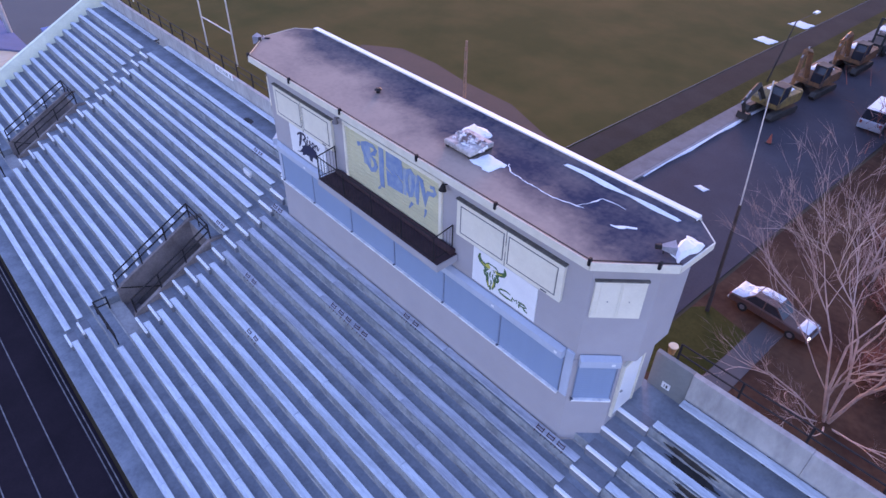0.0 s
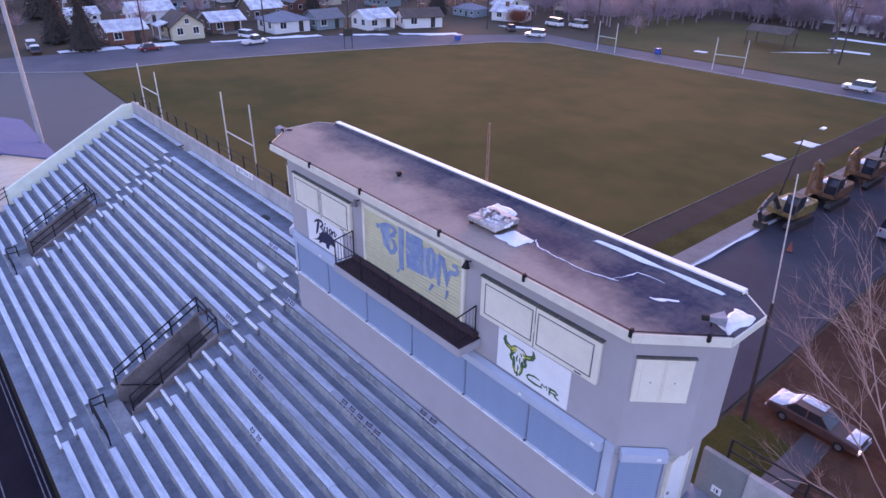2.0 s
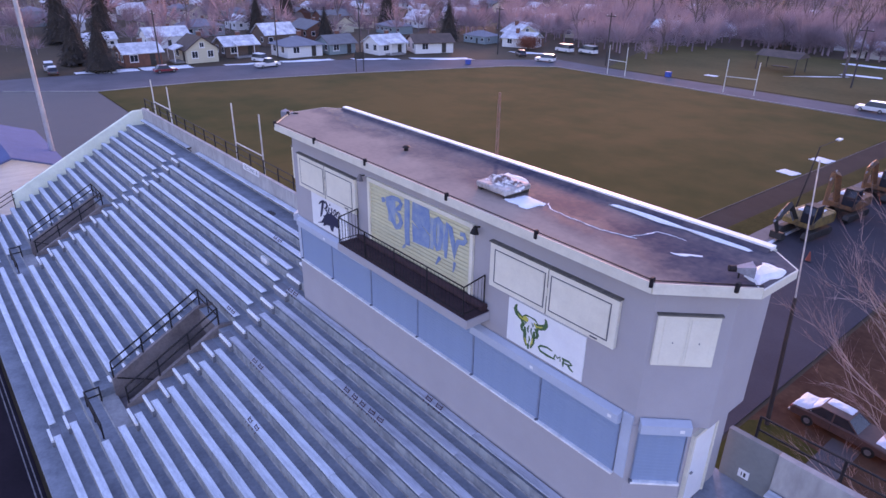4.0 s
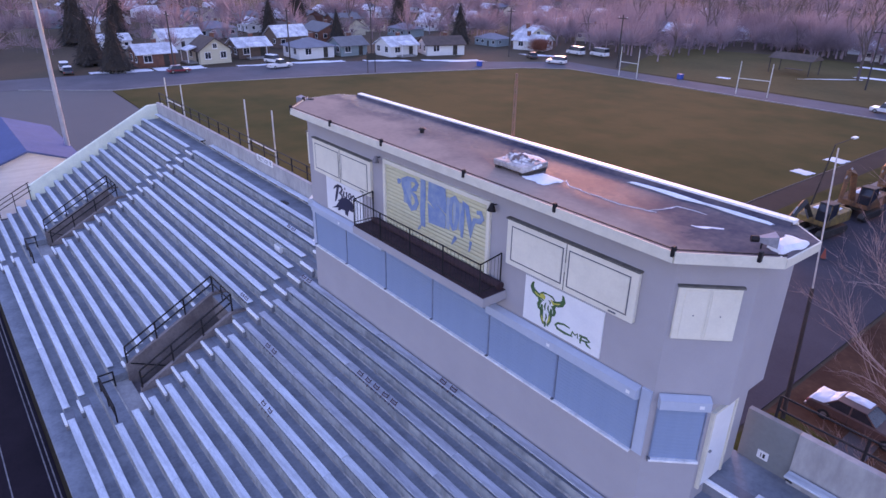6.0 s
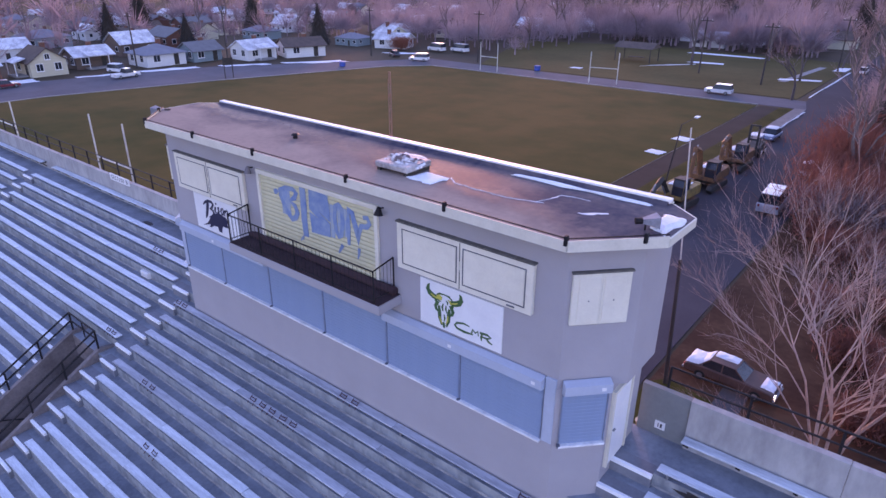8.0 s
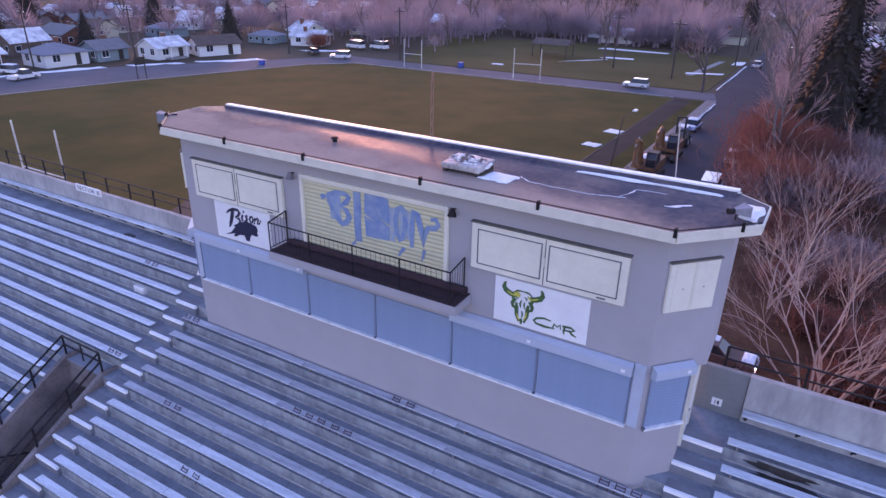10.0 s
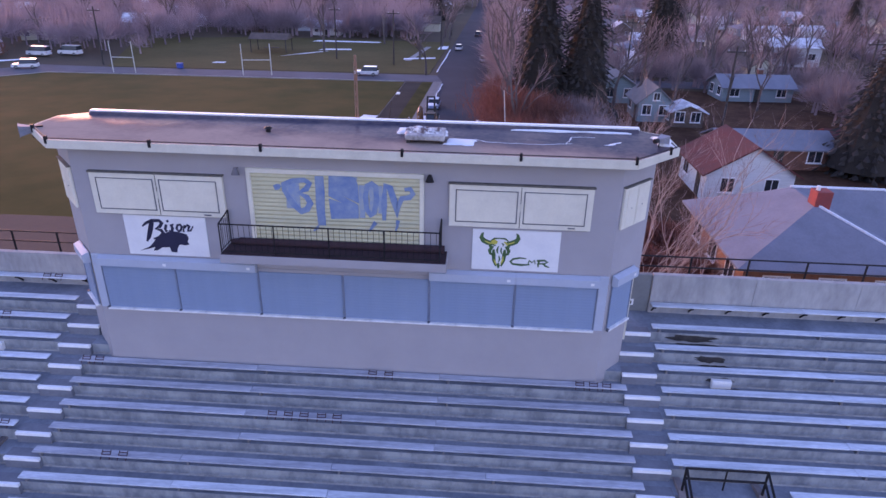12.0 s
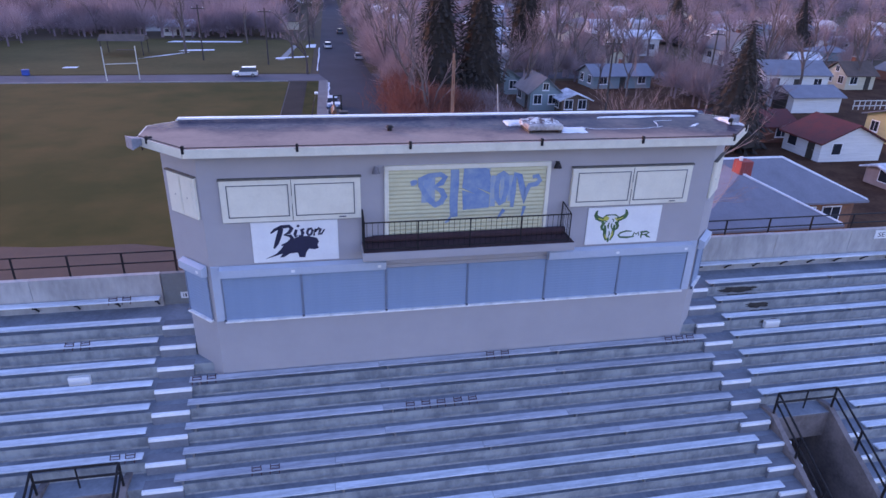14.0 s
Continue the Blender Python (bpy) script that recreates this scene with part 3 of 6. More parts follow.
# fascia boards along the roof's edge
ring = roof_r + mirrored(roof_r)[::-1]
for i in range(len(ring)):
    (xa, ya), (xb, yb) = ring[i], ring[(i + 1) % len(ring)]
    d = Vector((xb - xa, yb - ya, 0))
    nrm = Vector((d.y, -d.x, 0)).normalized()
    zt = 13.156 if i in (1, 2, 4, 5) else 13.2
    bm = prism(B(), [(xa, ya, 12.97), (xb, yb, 12.97), (xb, yb, zt), (xa, ya, zt)], nrm * 0.035)
    part("fascia", bm, M_FASCIA, roof, "cream painted fascia board")
part("soffit", prism(B(), [(x * 0.997 + 0.001, y, 13.0) for x, y in rf], (0, 0, 0.05)), M_FASCIA, roof)
bm = prism(B(), [(-8.2, 2.6, 13.15), (-8.2, 2.84, 13.15), (-8.2, 2.84, 13.24), (-8.2, 2.76, 13.25)], (16.83, 0, 0))
part("parapet", bm, M_ROOF, roof)
part("parapet_cap", box(B(), -8.22, 8.66, 2.72, 2.92, 13.18, 13.27, 0.01), M_SIGNW, roof, "white metal cap on the rear parapet")
part("cable", rod(B(), (-7.52, -0.5, 13.235), (7.92, -0.5, 13.235), 0.014), M_BLACK, roof)
part("cable", rod(B(), (7.92, -0.5, 13.235), (9.33, 0.93, 13.235), 0.014), M_BLACK, roof)
part("cable", rod(B(), (-7.52, -0.5, 13.235), (-8.93, 0.93, 13.235), 0.014), M_BLACK, roof)
for bx, by in ((-7.52, -0.5), (-4.7, -0.53), (-1.74, -0.53), (1.95, -0.53), (4.99, -0.53), (7.9, -0.5), (9.02, 0.58), (-8.6, 0.58)):
    part("cable_clip", box(B(), bx - 0.035, bx + 0.035, by - 0.07, by + 0.03, 13.09, 13.3, 0.01), M_BLACK, roof)


SLATS = {}


def shutter(parent, w, h, m, label="", hh=0.34, house=True):
    """A closed roll shutter: ribbed curtain, guides, sill and housing; x along, y outwards is minus."""
    c = part("shutter", box(B(), 0.03, w - 0.03, -0.03, 0.0, 0, h), M_SHUT, parent, label or "closed blue roll-down shutter")
    n = 15
    key = round(w, 3)
    if key not in SLATS:
        q = h / n
        SLATS[key] = mesh_of("slat", prism(B(), [(0.04, -0.031, 0.0005), (0.04, -0.034, 0.004), (0.04, -0.037, q / 2), (0.04, -0.034, q - 0.004), (0.04, -0.031, q - 0.0005)], (w - 0.08, 0, 0)), M_SHUT)
    for i in range(n):
        part("slat", SLATS[key], None, c).matrix_basis = pose(0, 0, h * i / n)
    c.matrix_basis = m
    for gx in (0.0, w - 0.018):
        g = part("guide", box(B(), gx, gx + 0.018, -0.052, -0.02, -0.01, h), M_GUIDE, c)
    part("sill", box(B(), -0.01, w + 0.01, -0.125, 0.0, -0.06, -0.002, 0.006), M_SILL, c, "pale metal sill")
    part("bolt", box(B(), -0.035, 0.035, -0.12, -0.03, -0.06, 0.03, 0.008), M_FRAME, c)
    if house:
        bm = prism(B(), [(0, 0, h), (0, -0.1, h), (0, -0.2, h + 0.05), (0, -0.2, h + hh - 0.06), (0, -0.03, h + hh), (0, 0, h + hh)], (w, 0, 0))
        part("housing", bm, M_HOUS, c, "pale blue sheet-metal shutter housing")
        part("plate", box(B(), w - 0.25, w - 0.15, -0.207, -0.195, h + 0.12, h + 0.2), M_SIGNW, c)
    return c


edges = [-7.09, -4.86, -2.38, 0.13, 2.65, 5.12, 7.47]
for i in range(6):
    inner = i in (2, 3)
    shutter(pb, edges[i + 1] - edges[i] - 0.005, 1.4, pose(edges[i], -0.03, 7.93), house=not inner)
w = math.hypot(0.8, 0.82)
CH = math.degrees(math.atan2(1.15, 1.2))
shutter(pb, 1.08, 1.4, pose(7.85, 0.05, 7.93, 0, 0, 46.6))
shutter(pb, 1.08, 1.4, pose(2 * CX - 8.59, 0.835, 7.93, 0, 0, -46.6))
part("corner_post", box(B(), 7.48, 7.74, -0.06, 0.02, 7.9, 9.66, 0.01), M_HOUS, pb)
part("corner_post", box(B(), -7.34, -7.1, -0.06, 0.02, 7.9, 9.66, 0.01), M_HOUS, pb)


def board_panel(parent, w, h, m, leaves=2, mould=True):
    """A boarded window: a deep frame, two flat leaves with a dark gap round them, knobs, and a weathered ledge on top."""
    dp_ = 0.12 if mould else 0.08
    f = part("window_board", box(B(), 0, w, -dp_, 0.0, 0, h, 0.014), M_CREAM, parent, "cream painted boards over a window")
    f.matrix_basis = m
    part("ledge", box(B(), -0.03, w + 0.03, -dp_ - 0.03, 0.0, h, h + 0.04, 0.008), M_CREAMD, f, "dark weathered top ledge")
    lw = (w - 0.5) / leaves
    for i in range(leaves):
        x0 = 0.17 + i * (lw + 0.16)
        if mould:
            bm = B()
            for q in ((x0, x0 + lw, 0.14, 0.165), (x0, x0 + lw, h - 0.165, h - 0.14), (x0, x0 + 0.025, 0.165, h - 0.165), (x0 + lw - 0.025, x0 + lw, 0.165, h - 0.165)):
                box(bm, q[0], q[1], -dp_ - 0.008, -dp_ + 0.004, q[2], q[3])
            part("moulding", bm, M_FRAME, f, "dark gap round the leaf")
            part("leaf", box(B(), x0 + 0.035, x0 + lw - 0.035, -dp_ - 0.016, -dp_ + 0.01, 0.175, h - 0.175, 0.008), M_CREAM, f)
        else:
            part("leaf", box(B(), x0 - 0.04, x0 + lw + 0.04, -dp_ - 0.014, -dp_ + 0.01, 0.06, h - 0.06, 0.008), M_CREAM, f)
            part("knob", rod(B(), (x0 + lw / 2, -dp_ - 0.03, h * 0.48), (x0 + lw / 2, -dp_ - 0.012, h * 0.48), 0.014, n=8), M_FRAME, f)
    part("hinge_bar", box(B(), w / 2 - 0.009, w / 2 + 0.009, -dp_ - 0.01, -dp_ + 0.01, 0.02, h - 0.02), M_CREAMD if mould else M_FASCIA, f)
    if mould:
        part("latch", box(B(), w / 2 - 0.02, w / 2 + 0.02, -dp_ - 0.03, -dp_ - 0.008, h * 0.42, h * 0.6, 0.004), M_FASCIA, f)
        part("latch", box(B(), w - 0.62, w - 0.42, -dp_ - 0.028, -dp_ - 0.002, 0.06, 0.09, 0.004), M_FRAME, f)
    return f


board_panel(pb, 3.76, 1.21, pose(-6.83, 0, 11.0))
board_panel(pb, 3.86, 1.21, pose(3.17, 0, 11.05))
board_panel(pb, 1.25, 1.2, pose(7.82, 0.064, 11.07, 0, 0, 46.7), 2, False)
board_panel(pb, 1.25, 1.2, pose(2 * CX - 8.677, 0.974, 11.07, 0, 0, -46.7), 2, False)
# roll door behind the balcony
door = part("roll_door", box(B(), -2.28, 2.36, -0.02, 0.03, 10.24, 12.34), M_DOORSL, pb, "cream slatted roll door with blue painted letters")
for i in range(17):
    z0 = 10.26 + i * 0.1212
    part("slat", prism(B(), [(-2.28, -0.02, z0), (-2.28, -0.028, z0 + 0.008), (-2.28, -0.045, z0 + 0.06), (-2.28, -0.028, z0 + 0.112), (-2.28, -0.02, z0 + 0.119)], (4.64, 0, 0)), M_DOORSL, door)
for q in ((-2.4, -2.28, 10.24, 12.348), (2.36, 2.48, 10.24, 12.348), (-2.4, 2.48, 12.35, 12.48)):
    part("door_frame", box(B(), q[0], q[1], -0.09, 0.0, q[2], q[3], 0.01), M_CREAM, door)


def painted(parts, material, parent, y, px, pz, label):
    """Brushed letters: each entry is a name, points in drawing units, a width and whether it is closed; px and pz turn units into metres."""
    for name, pts, w, closed in parts:
        k = px(1) - px(0)
        bm = ribbon(B(), [(px(a), pz(b)) for a, b in pts], [v * k for v in w] if isinstance(w, (list, tuple)) else w * k, y, closed=closed)
        part(name, bm, material, parent, label)


BISON = [
    ("letter_b", [(352, 150), (350, 118), (395, 98), (455, 92), (480, 108), (462, 138), (425, 160), (462, 180), (478, 212), (460, 245), (430, 258), (395, 225), (368, 180)], [26, 30, 26, 26, 30, 30, 24, 30, 34, 32, 34, 32, 26], True),
    ("letter_i", [(530, 68), (531, 150), (528, 240), (532, 330)], [44, 46, 44, 40], False),
    ("letter_o", [(766, 110), (790, 96), (810, 112), (812, 180), (800, 250), (780, 264), (762, 235), (758, 170)], 27, True),
    ("letter_n", [(848, 288), (850, 200), (856, 104), (880, 116), (902, 190), (914, 262), (922, 205), (938, 168), (975, 162), (994, 142), (980, 116), (952, 122)], [18, 30, 30, 34, 34, 26, 24, 28, 28, 26, 24, 20], False),
    ("paint_drip", [(300, 138), (318, 132), (334, 124)], [26, 30, 14], False),
    ("paint_drip", [(486, 362), (505, 345), (513, 330)], [8, 18, 8], False),
    ("paint_drip", [(772, 352), (788, 325), (806, 300)], [8, 16, 22], False),
    ("paint_drip", [(905, 345), (914, 318), (918, 285)], [8, 14, 20], False),
]
painted(BISON, M_BLUEP, door, -0.047, lambda u: -2.4 + (u - 165) / 181, lambda v: 12.42 - (v - 50) / 181, "blue spray-painted letter")
S_BLOCK = [(578, 62), (668, 52), (712, 75), (722, 110), (724, 203), (642, 166), (722, 212), (720, 284), (580, 292), (572, 182), (640, 205), (572, 170)]
part("letter_s", prism(B(), [(-2.4 + (u - 165) / 181, -0.047, 12.42 - (v - 50) / 181) for u, v in S_BLOCK], (0, -0.004, 0)), M_BLUEP, door, "blocky blue spray-painted letter")
M_BLUEF = mat("thin_blue_paint", (0.20, 0.32, 0.50), (0.36, 0.42, 0.44), 0.7, scale=2.2, fine=9, bump=0.03, spread=0.5)
for q in ((-0.46, -0.28, 11.3, 12.3), (-0.12, 0.66, 12.24, 12.33), (0.69, 0.85, 11.15, 12.1), (0.98, 1.12, 11.25, 12.1), (1.22, 1.34, 11.3, 12.1), (-1.34, -0.95, 11.35, 12.12)):
    part("paint_patch", box(B(), q[0], q[1], -0.0466, -0.0462, q[2], q[3]), M_BLUEF, door, "thin blue spray paint filling the space between letters")

# balcony
BX0, BX1, BY, BZ = -3.1, 3.17, -0.84, 10.2
balc = part("balcony", box(B(), BX0, BX1, BY, 0.0, BZ - 0.25, BZ, 0.012), M_STUCCO, pb, "mauve balcony slab below the roll door")
part("floor_mat", box(B(), BX0 + 0.03, BX1 - 0.03, BY + 0.02, -0.01, BZ, BZ + 0.025, 0.005), M_MATTING, balc, "near-black floor covering")
bm = rod(B(), (BX0 + 0.35, -0.13, BZ + 0.12), (BX1 - 0.1, -0.13, BZ + 0.12), 0.105, 0.12, n=12)
rod(bm, (BX0 + 0.1, -0.1, BZ + 0.09), (BX0 + 0.45, -0.13, BZ + 0.12), 0.07, 0.105, n=10)
part("rolled_mat", bm, M_MATTING, balc, "dark matting rolled up against the wall")
for i in range(5):
    x = BX0 + 0.06 + i * (BX1 - BX0 - 0.26) / 4
    part("post", rod(B(), (x, BY + 0.05, BZ + 0.02), (x, BY + 0.05, BZ + 0.9), 0.02), M_BLACK, balc)
part("rail", rod(B(), (BX0 + 0.06, BY + 0.05, BZ + 0.9), (BX1 - 0.2, BY + 0.05, BZ + 0.9), 0.02), M_BLACK, balc)
part("rail", rod(B(), (BX0 + 0.06, BY + 0.05, BZ + 0.1), (BX1 - 0.2, BY + 0.05, BZ + 0.1), 0.014), M_BLACK, balc)
for i in range(39):
    x = BX0 + 0.13 + i * 0.154
    part("baluster", rod(B(), (x, BY + 0.05, BZ + 0.1), (x, BY + 0.05, BZ + 0.9), 0.007, n=4), M_BLACK, balc)
for x in (BX0 + 0.06, BX1 - 0.2):
    part("post", rod(B(), (x, -0.06, BZ + 0.02), (x, -0.06, BZ + 1.02), 0.02), M_BLACK, balc)
    part("rail", rod(B(), (x, BY + 0.05, BZ + 0.9), (x, -0.06, BZ + 1.02), 0.02), M_BLACK, balc)
    part("rail", rod(B(), (x, BY + 0.05, BZ + 0.12), (x, -0.06, BZ + 0.12), 0.014), M_BLACK, balc)
    for j in range(5):
        y = -0.68 + j * 0.13
        part("baluster", rod(B(), (x, y, BZ + 0.12), (x, y, BZ + 0.92 + (y + 0.79) * 0.16), 0.007, n=4), M_BLACK, balc)

# side door
sd = part("side_door", box(B(), 8.62, 8.68, 1.08, 1.98, 7.0, 9.1, 0.01), M_SIGNW, pb, "white painted side door")
part("handle", box(B(), 8.68, 8.73, 1.15, 1.25, 8.0, 8.04, 0.01), M_STEEL, sd)
for q in ((1.0, 1.07, 7.0, 9.108), (1.99, 2.06, 7.0, 9.108), (1.0, 2.06, 9.11, 9.18)):
    part("door_frame", box(B(), 8.62, 8.71, q[0], q[1], q[2], q[3]), M_FASCIA, sd)

# signs on the box
s1 = thing("bison_sign", "white sign board with navy lettering and a dark plain shape", "sign", "wall signs")
part("board", box(B(), -6.13, -3.74, -0.04, 0.0, 9.72, 10.95, 0.006), M_SIGNW, s1)
SCRIPT = [
    ("letter_b", [(338, 362), (362, 343), (400, 328), (442, 326), (456, 340), (440, 362), (412, 374), (446, 380), (456, 398), (430, 422), (392, 432)], [6, 10, 13, 12, 14, 12, 7, 12, 16, 12, 5], False),
    ("letter_b", [(398, 336), (384, 375), (366, 420), (350, 448)], [16, 18, 15, 6], False),
    ("letter_i", [(482, 346), (472, 372), (474, 386), (488, 380)], [9, 11, 9, 4], False),
    ("letter_i", [(488, 322), (497, 332)], [9, 9], False),
    ("letter_s", [(526, 344), (510, 350), (516, 366), (510, 384), (492, 382)], [6, 11, 12, 11, 5], False),
    ("letter_o", [(540, 366), (548, 348), (564, 344), (572, 356), (562, 378), (548, 382)], 9, True),
    ("letter_n", [(578, 386), (592, 346), (590, 362), (606, 344), (616, 352), (606, 378), (622, 376), (640, 350)], [8, 10, 8, 9, 11, 10, 7, 4], False),
]
SCRIPT = [(n, p, [v * 1.65 for v in w] if isinstance(w, list) else w * 1.6, c) for n, p, w, c in SCRIPT]
painted(SCRIPT, M_NAVY, s1, -0.041, lambda u: -6.13 + (u - 232) / 202, lambda v: 10.95 - (v - 300) / 184, "navy script letter")
bm = prism(B(), [(x, -0.0475, z) for x, z in ((-5.8, 9.84), (-5.5, 9.98), (-5.36, 10.12), (-5.2, 10.32), (-5.0, 10.42), (-4.8, 10.5), (-4.62, 10.49), (-4.48, 10.46), (-4.34, 10.42), (-4.29, 10.3), (-4.34, 10.2), (-4.3, 10.1), (-4.42, 10.07), (-4.58, 10.09), (-4.66, 9.98), (-4.7, 9.83), (-4.86, 9.84), (-4.9, 9.99), (-5.12, 9.97), (-5.28, 9.87), (-5.4, 9.86), (-5.32, 9.98), (-5.5, 9.92))], (0, -0.004, 0))
part("print", bm, M_NAVY, s1, "plain dark navy shape")
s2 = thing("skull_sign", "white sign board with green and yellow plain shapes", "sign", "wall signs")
part("board", box(B(), 3.84, 6.28, -0.04, 0.0, 9.73, 10.96, 0.006), M_SIGNW, s2)
# skull outline, its dark patches and horns, as plain brushed shapes
SK = 4.6


def about(p, sx):
    return [(SK + sx * 1.22 * u, z - 0.03) for u, z in p]


for sx in (-1, 1):
    part("horn", ribbon(B(), about([(0.16, 10.58), (0.27, 10.6), (0.37, 10.66), (0.42, 10.75), (0.4, 10.86), (0.37, 10.9)], sx), [0.12, 0.15, 0.15, 0.12, 0.07, 0.02], -0.041), M_GREEN, s2, "dark green curved shape")
    part("patch", ribbon(B(), about([(0.18, 10.575), (0.27, 10.605), (0.34, 10.65)], sx), [0.03, 0.04, 0.02], -0.0455), M_YELL, s2, "yellow patch")
    part("outline", ribbon(B(), about([(0.0, 10.74), (0.12, 10.73), (0.2, 10.66)], sx), [0.03, 0.05, 0.03], -0.041), M_GREEN, s2, "dark green stroke")
    part("outline", ribbon(B(), about([(0.24, 10.52), (0.17, 10.47), (0.22, 10.36), (0.2, 10.27), (0.13, 10.22)], sx), [0.04, 0.13, 0.1, 0.08, 0.04], -0.041), M_GREEN, s2, "dark green stroke")
    part("outline", ribbon(B(), about([(0.13, 10.4), (0.12, 10.24), (0.11, 10.06), (0.06, 9.88)], sx), [0.06, 0.11, 0.1, 0.04], -0.041), M_GREEN, s2, "dark green stroke")
for pts, w in (
    ([(-0.02, 10.5), (-0.05, 10.38), (-0.03, 10.28)], [0.02, 0.06, 0.03]),
    ([(0.05, 10.46), (0.04, 10.36), (0.07, 10.26)], [0.03, 0.05, 0.02]),
    ([(0.0, 10.2), (0.02, 10.1), (0.0, 10.0)], [0.03, 0.05, 0.02]),
    ([(-0.03, 9.97), (0.0, 9.9), (0.0, 9.82)], [0.1, 0.09, 0.04]),
    ([(0.04, 10.6), (0.09, 10.56), (0.08, 10.5)], [0.02, 0.05, 0.02]),
    ([(-0.2, 10.6), (-0.12, 10.52), (-0.08, 10.53)], [0.03, 0.04, 0.02]),
):
    part("outline", ribbon(B(), about(pts, 1), w, -0.0425), M_GREEN, s2, "dark green stroke")
for pts, w in (
    ([(-0.19, 10.62), (-0.12, 10.63), (-0.05, 10.61)], [0.08, 0.15, 0.08]),
    ([(0.1, 10.64), (0.15, 10.6), (0.18, 10.53)], [0.03, 0.06, 0.03]),
    ([(-0.11, 10.1), (-0.08, 10.0), (-0.04, 9.92)], [0.02, 0.05, 0.02]),
    ([(0.1, 10.2), (0.09, 10.06), (0.05, 9.95)], [0.02, 0.05, 0.02]),
):
    part("patch", ribbon(B(), about(pts, 1), w, -0.0465), M_YELL, s2, "yellow patch")
for pts, w in (
    ([(5.37, 10.12), (5.19, 10.14), (5.00, 10.09), (4.93, 10.01), (5.00, 9.94), (5.23, 9.92), (5.48, 9.94)], [0.03, 0.05, 0.06, 0.06, 0.06, 0.07, 0.03]),
    ([(5.43, 9.96), (5.46, 10.07), (5.54, 10.01), (5.61, 10.08), (5.63, 9.96)], [0.04, 0.05, 0.04, 0.05, 0.03]),
    ([(5.67, 10.07), (5.88, 10.09), (5.98, 10.04), (5.88, 9.99), (5.74, 9.98)], [0.06, 0.06, 0.05, 0.05, 0.04]),
    ([(5.74, 10.07), (5.71, 9.96), (5.72, 9.87)], [0.04, 0.06, 0.03]),
    ([(5.85, 9.99), (5.92, 9.92), (6.03, 9.88)], [0.04, 0.06, 0.03]),
):
    part("stroke", ribbon(B(), pts, w, -0.041), M_GREEN, s2, "green brushed stroke")

# wall plates
for x, y in ((-8.82, YW + 0.06), (9.22, YW + 0.06)):
    pl = thing("aisle_plate", "small white number plate on the concrete wall", "sign", "aisle plates")
    part("plate", box(B(), x - 0.13, x + 0.13, y - 0.02, y + 0.01, 7.18, 7.4), M_SIGNW, pl)
    part("mark", box(B(), x - 0.05, x - 0.03, y - 0.026, y - 0.02, 7.23, 7.35), M_INK, pl)
    part("mark", box(B(), x + 0.01, x + 0.06, y - 0.026, y - 0.02, 7.23, 7.35), M_INK, pl)
for x0, tx in ((-19.1, "SECTION B"), (17.66, "SECTION D")):
    pl = thing("section_sign", "white section sign on the parapet wall", "sign", "section signs")
    part("plate", box(B(), x0, x0 + 1.9, YW - 0.04, YW, 7.95, 8.29), M_SIGNW, pl)
    for i, c in enumerate(tx):
        if c != " ":
            thin = c == "I"
            lettering("letter", c, M_INK, pl, pose(x0 + 0.14 + i * 0.185 + (0.05 if thin else 0), YW - 0.04, 8.02), 0.035 if thin else 0.14, 0.2)

# ---- things on the roof and the box ----


def loudspeaker(at, turn):
    t = thing("loudspeaker", "grey horn loudspeaker on a bracket at the roof's corner", "loudspeaker", "roof loudspeakers", at=at, turn=turn)
    bm = B()
    prism(bm, [(-0.26, -0.3, 0.12), (0.26, -0.3, 0.12), (0.26, -0.3, 0.52), (-0.26, -0.3, 0.52)], (0, 0.02, 0))
    lo = [(-0.25, -0.3, 0.13), (0.25, -0.3, 0.13), (0.25, -0.3, 0.51), (-0.25, -0.3, 0.51)]
    hi = [(-0.07, 0.25, 0.25), (0.07, 0.25, 0.25), (0.07, 0.25, 0.39), (-0.07, 0.25, 0.39)]
    a, b = [bm.verts.new(p) for p in lo], [bm.verts.new(p) for p in hi]
    for i in range(4):
        bm.faces.new((a[i], a[(i + 1) % 4], b[(i + 1) % 4], b[i]))
    part("horn", bm, mat("grey_horn_enamel", (0.27, 0.28, 0.33), (0.18, 0.19, 0.225), 0.7, scale=4), t)
    part("driver", rod(B(), (0, 0.22, 0.32), (0, 0.45, 0.32), 0.11, n=10), M_BLACK, t)
    part("bracket", rod(B(), (0, 0.1, 0.0), (0, 0.1, 0.28), 0.03), M_BLACK, t)
    return t


loudspeaker((8.85, 1.05, 13.165), 130).scale = (0.6, 0.6, 0.6)
loudspeaker((-8.86, 0.74, 12.86), -55).scale = (0.8, 0.8, 0.8)

ac = thing("roof_unit", "low weathered roof ventilation unit caked with snow", "roof unit", at=(2.43, 0.99, 13.16))
part("casing", box(B(), -0.54, 0.54, -0.48, 0.48, 0.08, 0.24, 0.03), mat("weathered_metal", (0.5, 0.47, 0.46), (0.13, 0.11, 0.12), 0.6, scale=2.5, fine=9, spread=0.6), ac)
for x in (-0.45, 0.45):
    part("foot", box(B(), x - 0.05, x + 0.05, -0.44, 0.44, 0, 0.09), M_MDARK, ac)
bm = B()
bmesh.ops.create_icosphere(bm, subdivisions=4, radius=0.5)
for v in bm.verts:
    v.co = Vector((v.co.x * (1.15 + 0.3 * noise.noise(v.co * 5)), v.co.y * (0.75 + 0.3 * noise.noise(v.co * 4)), max(-0.02, v.co.z * 0.3) * (0.75 + 1.3 * noise.noise(v.co * 5)))) + Vector((0.0, 0.0, 0.17))
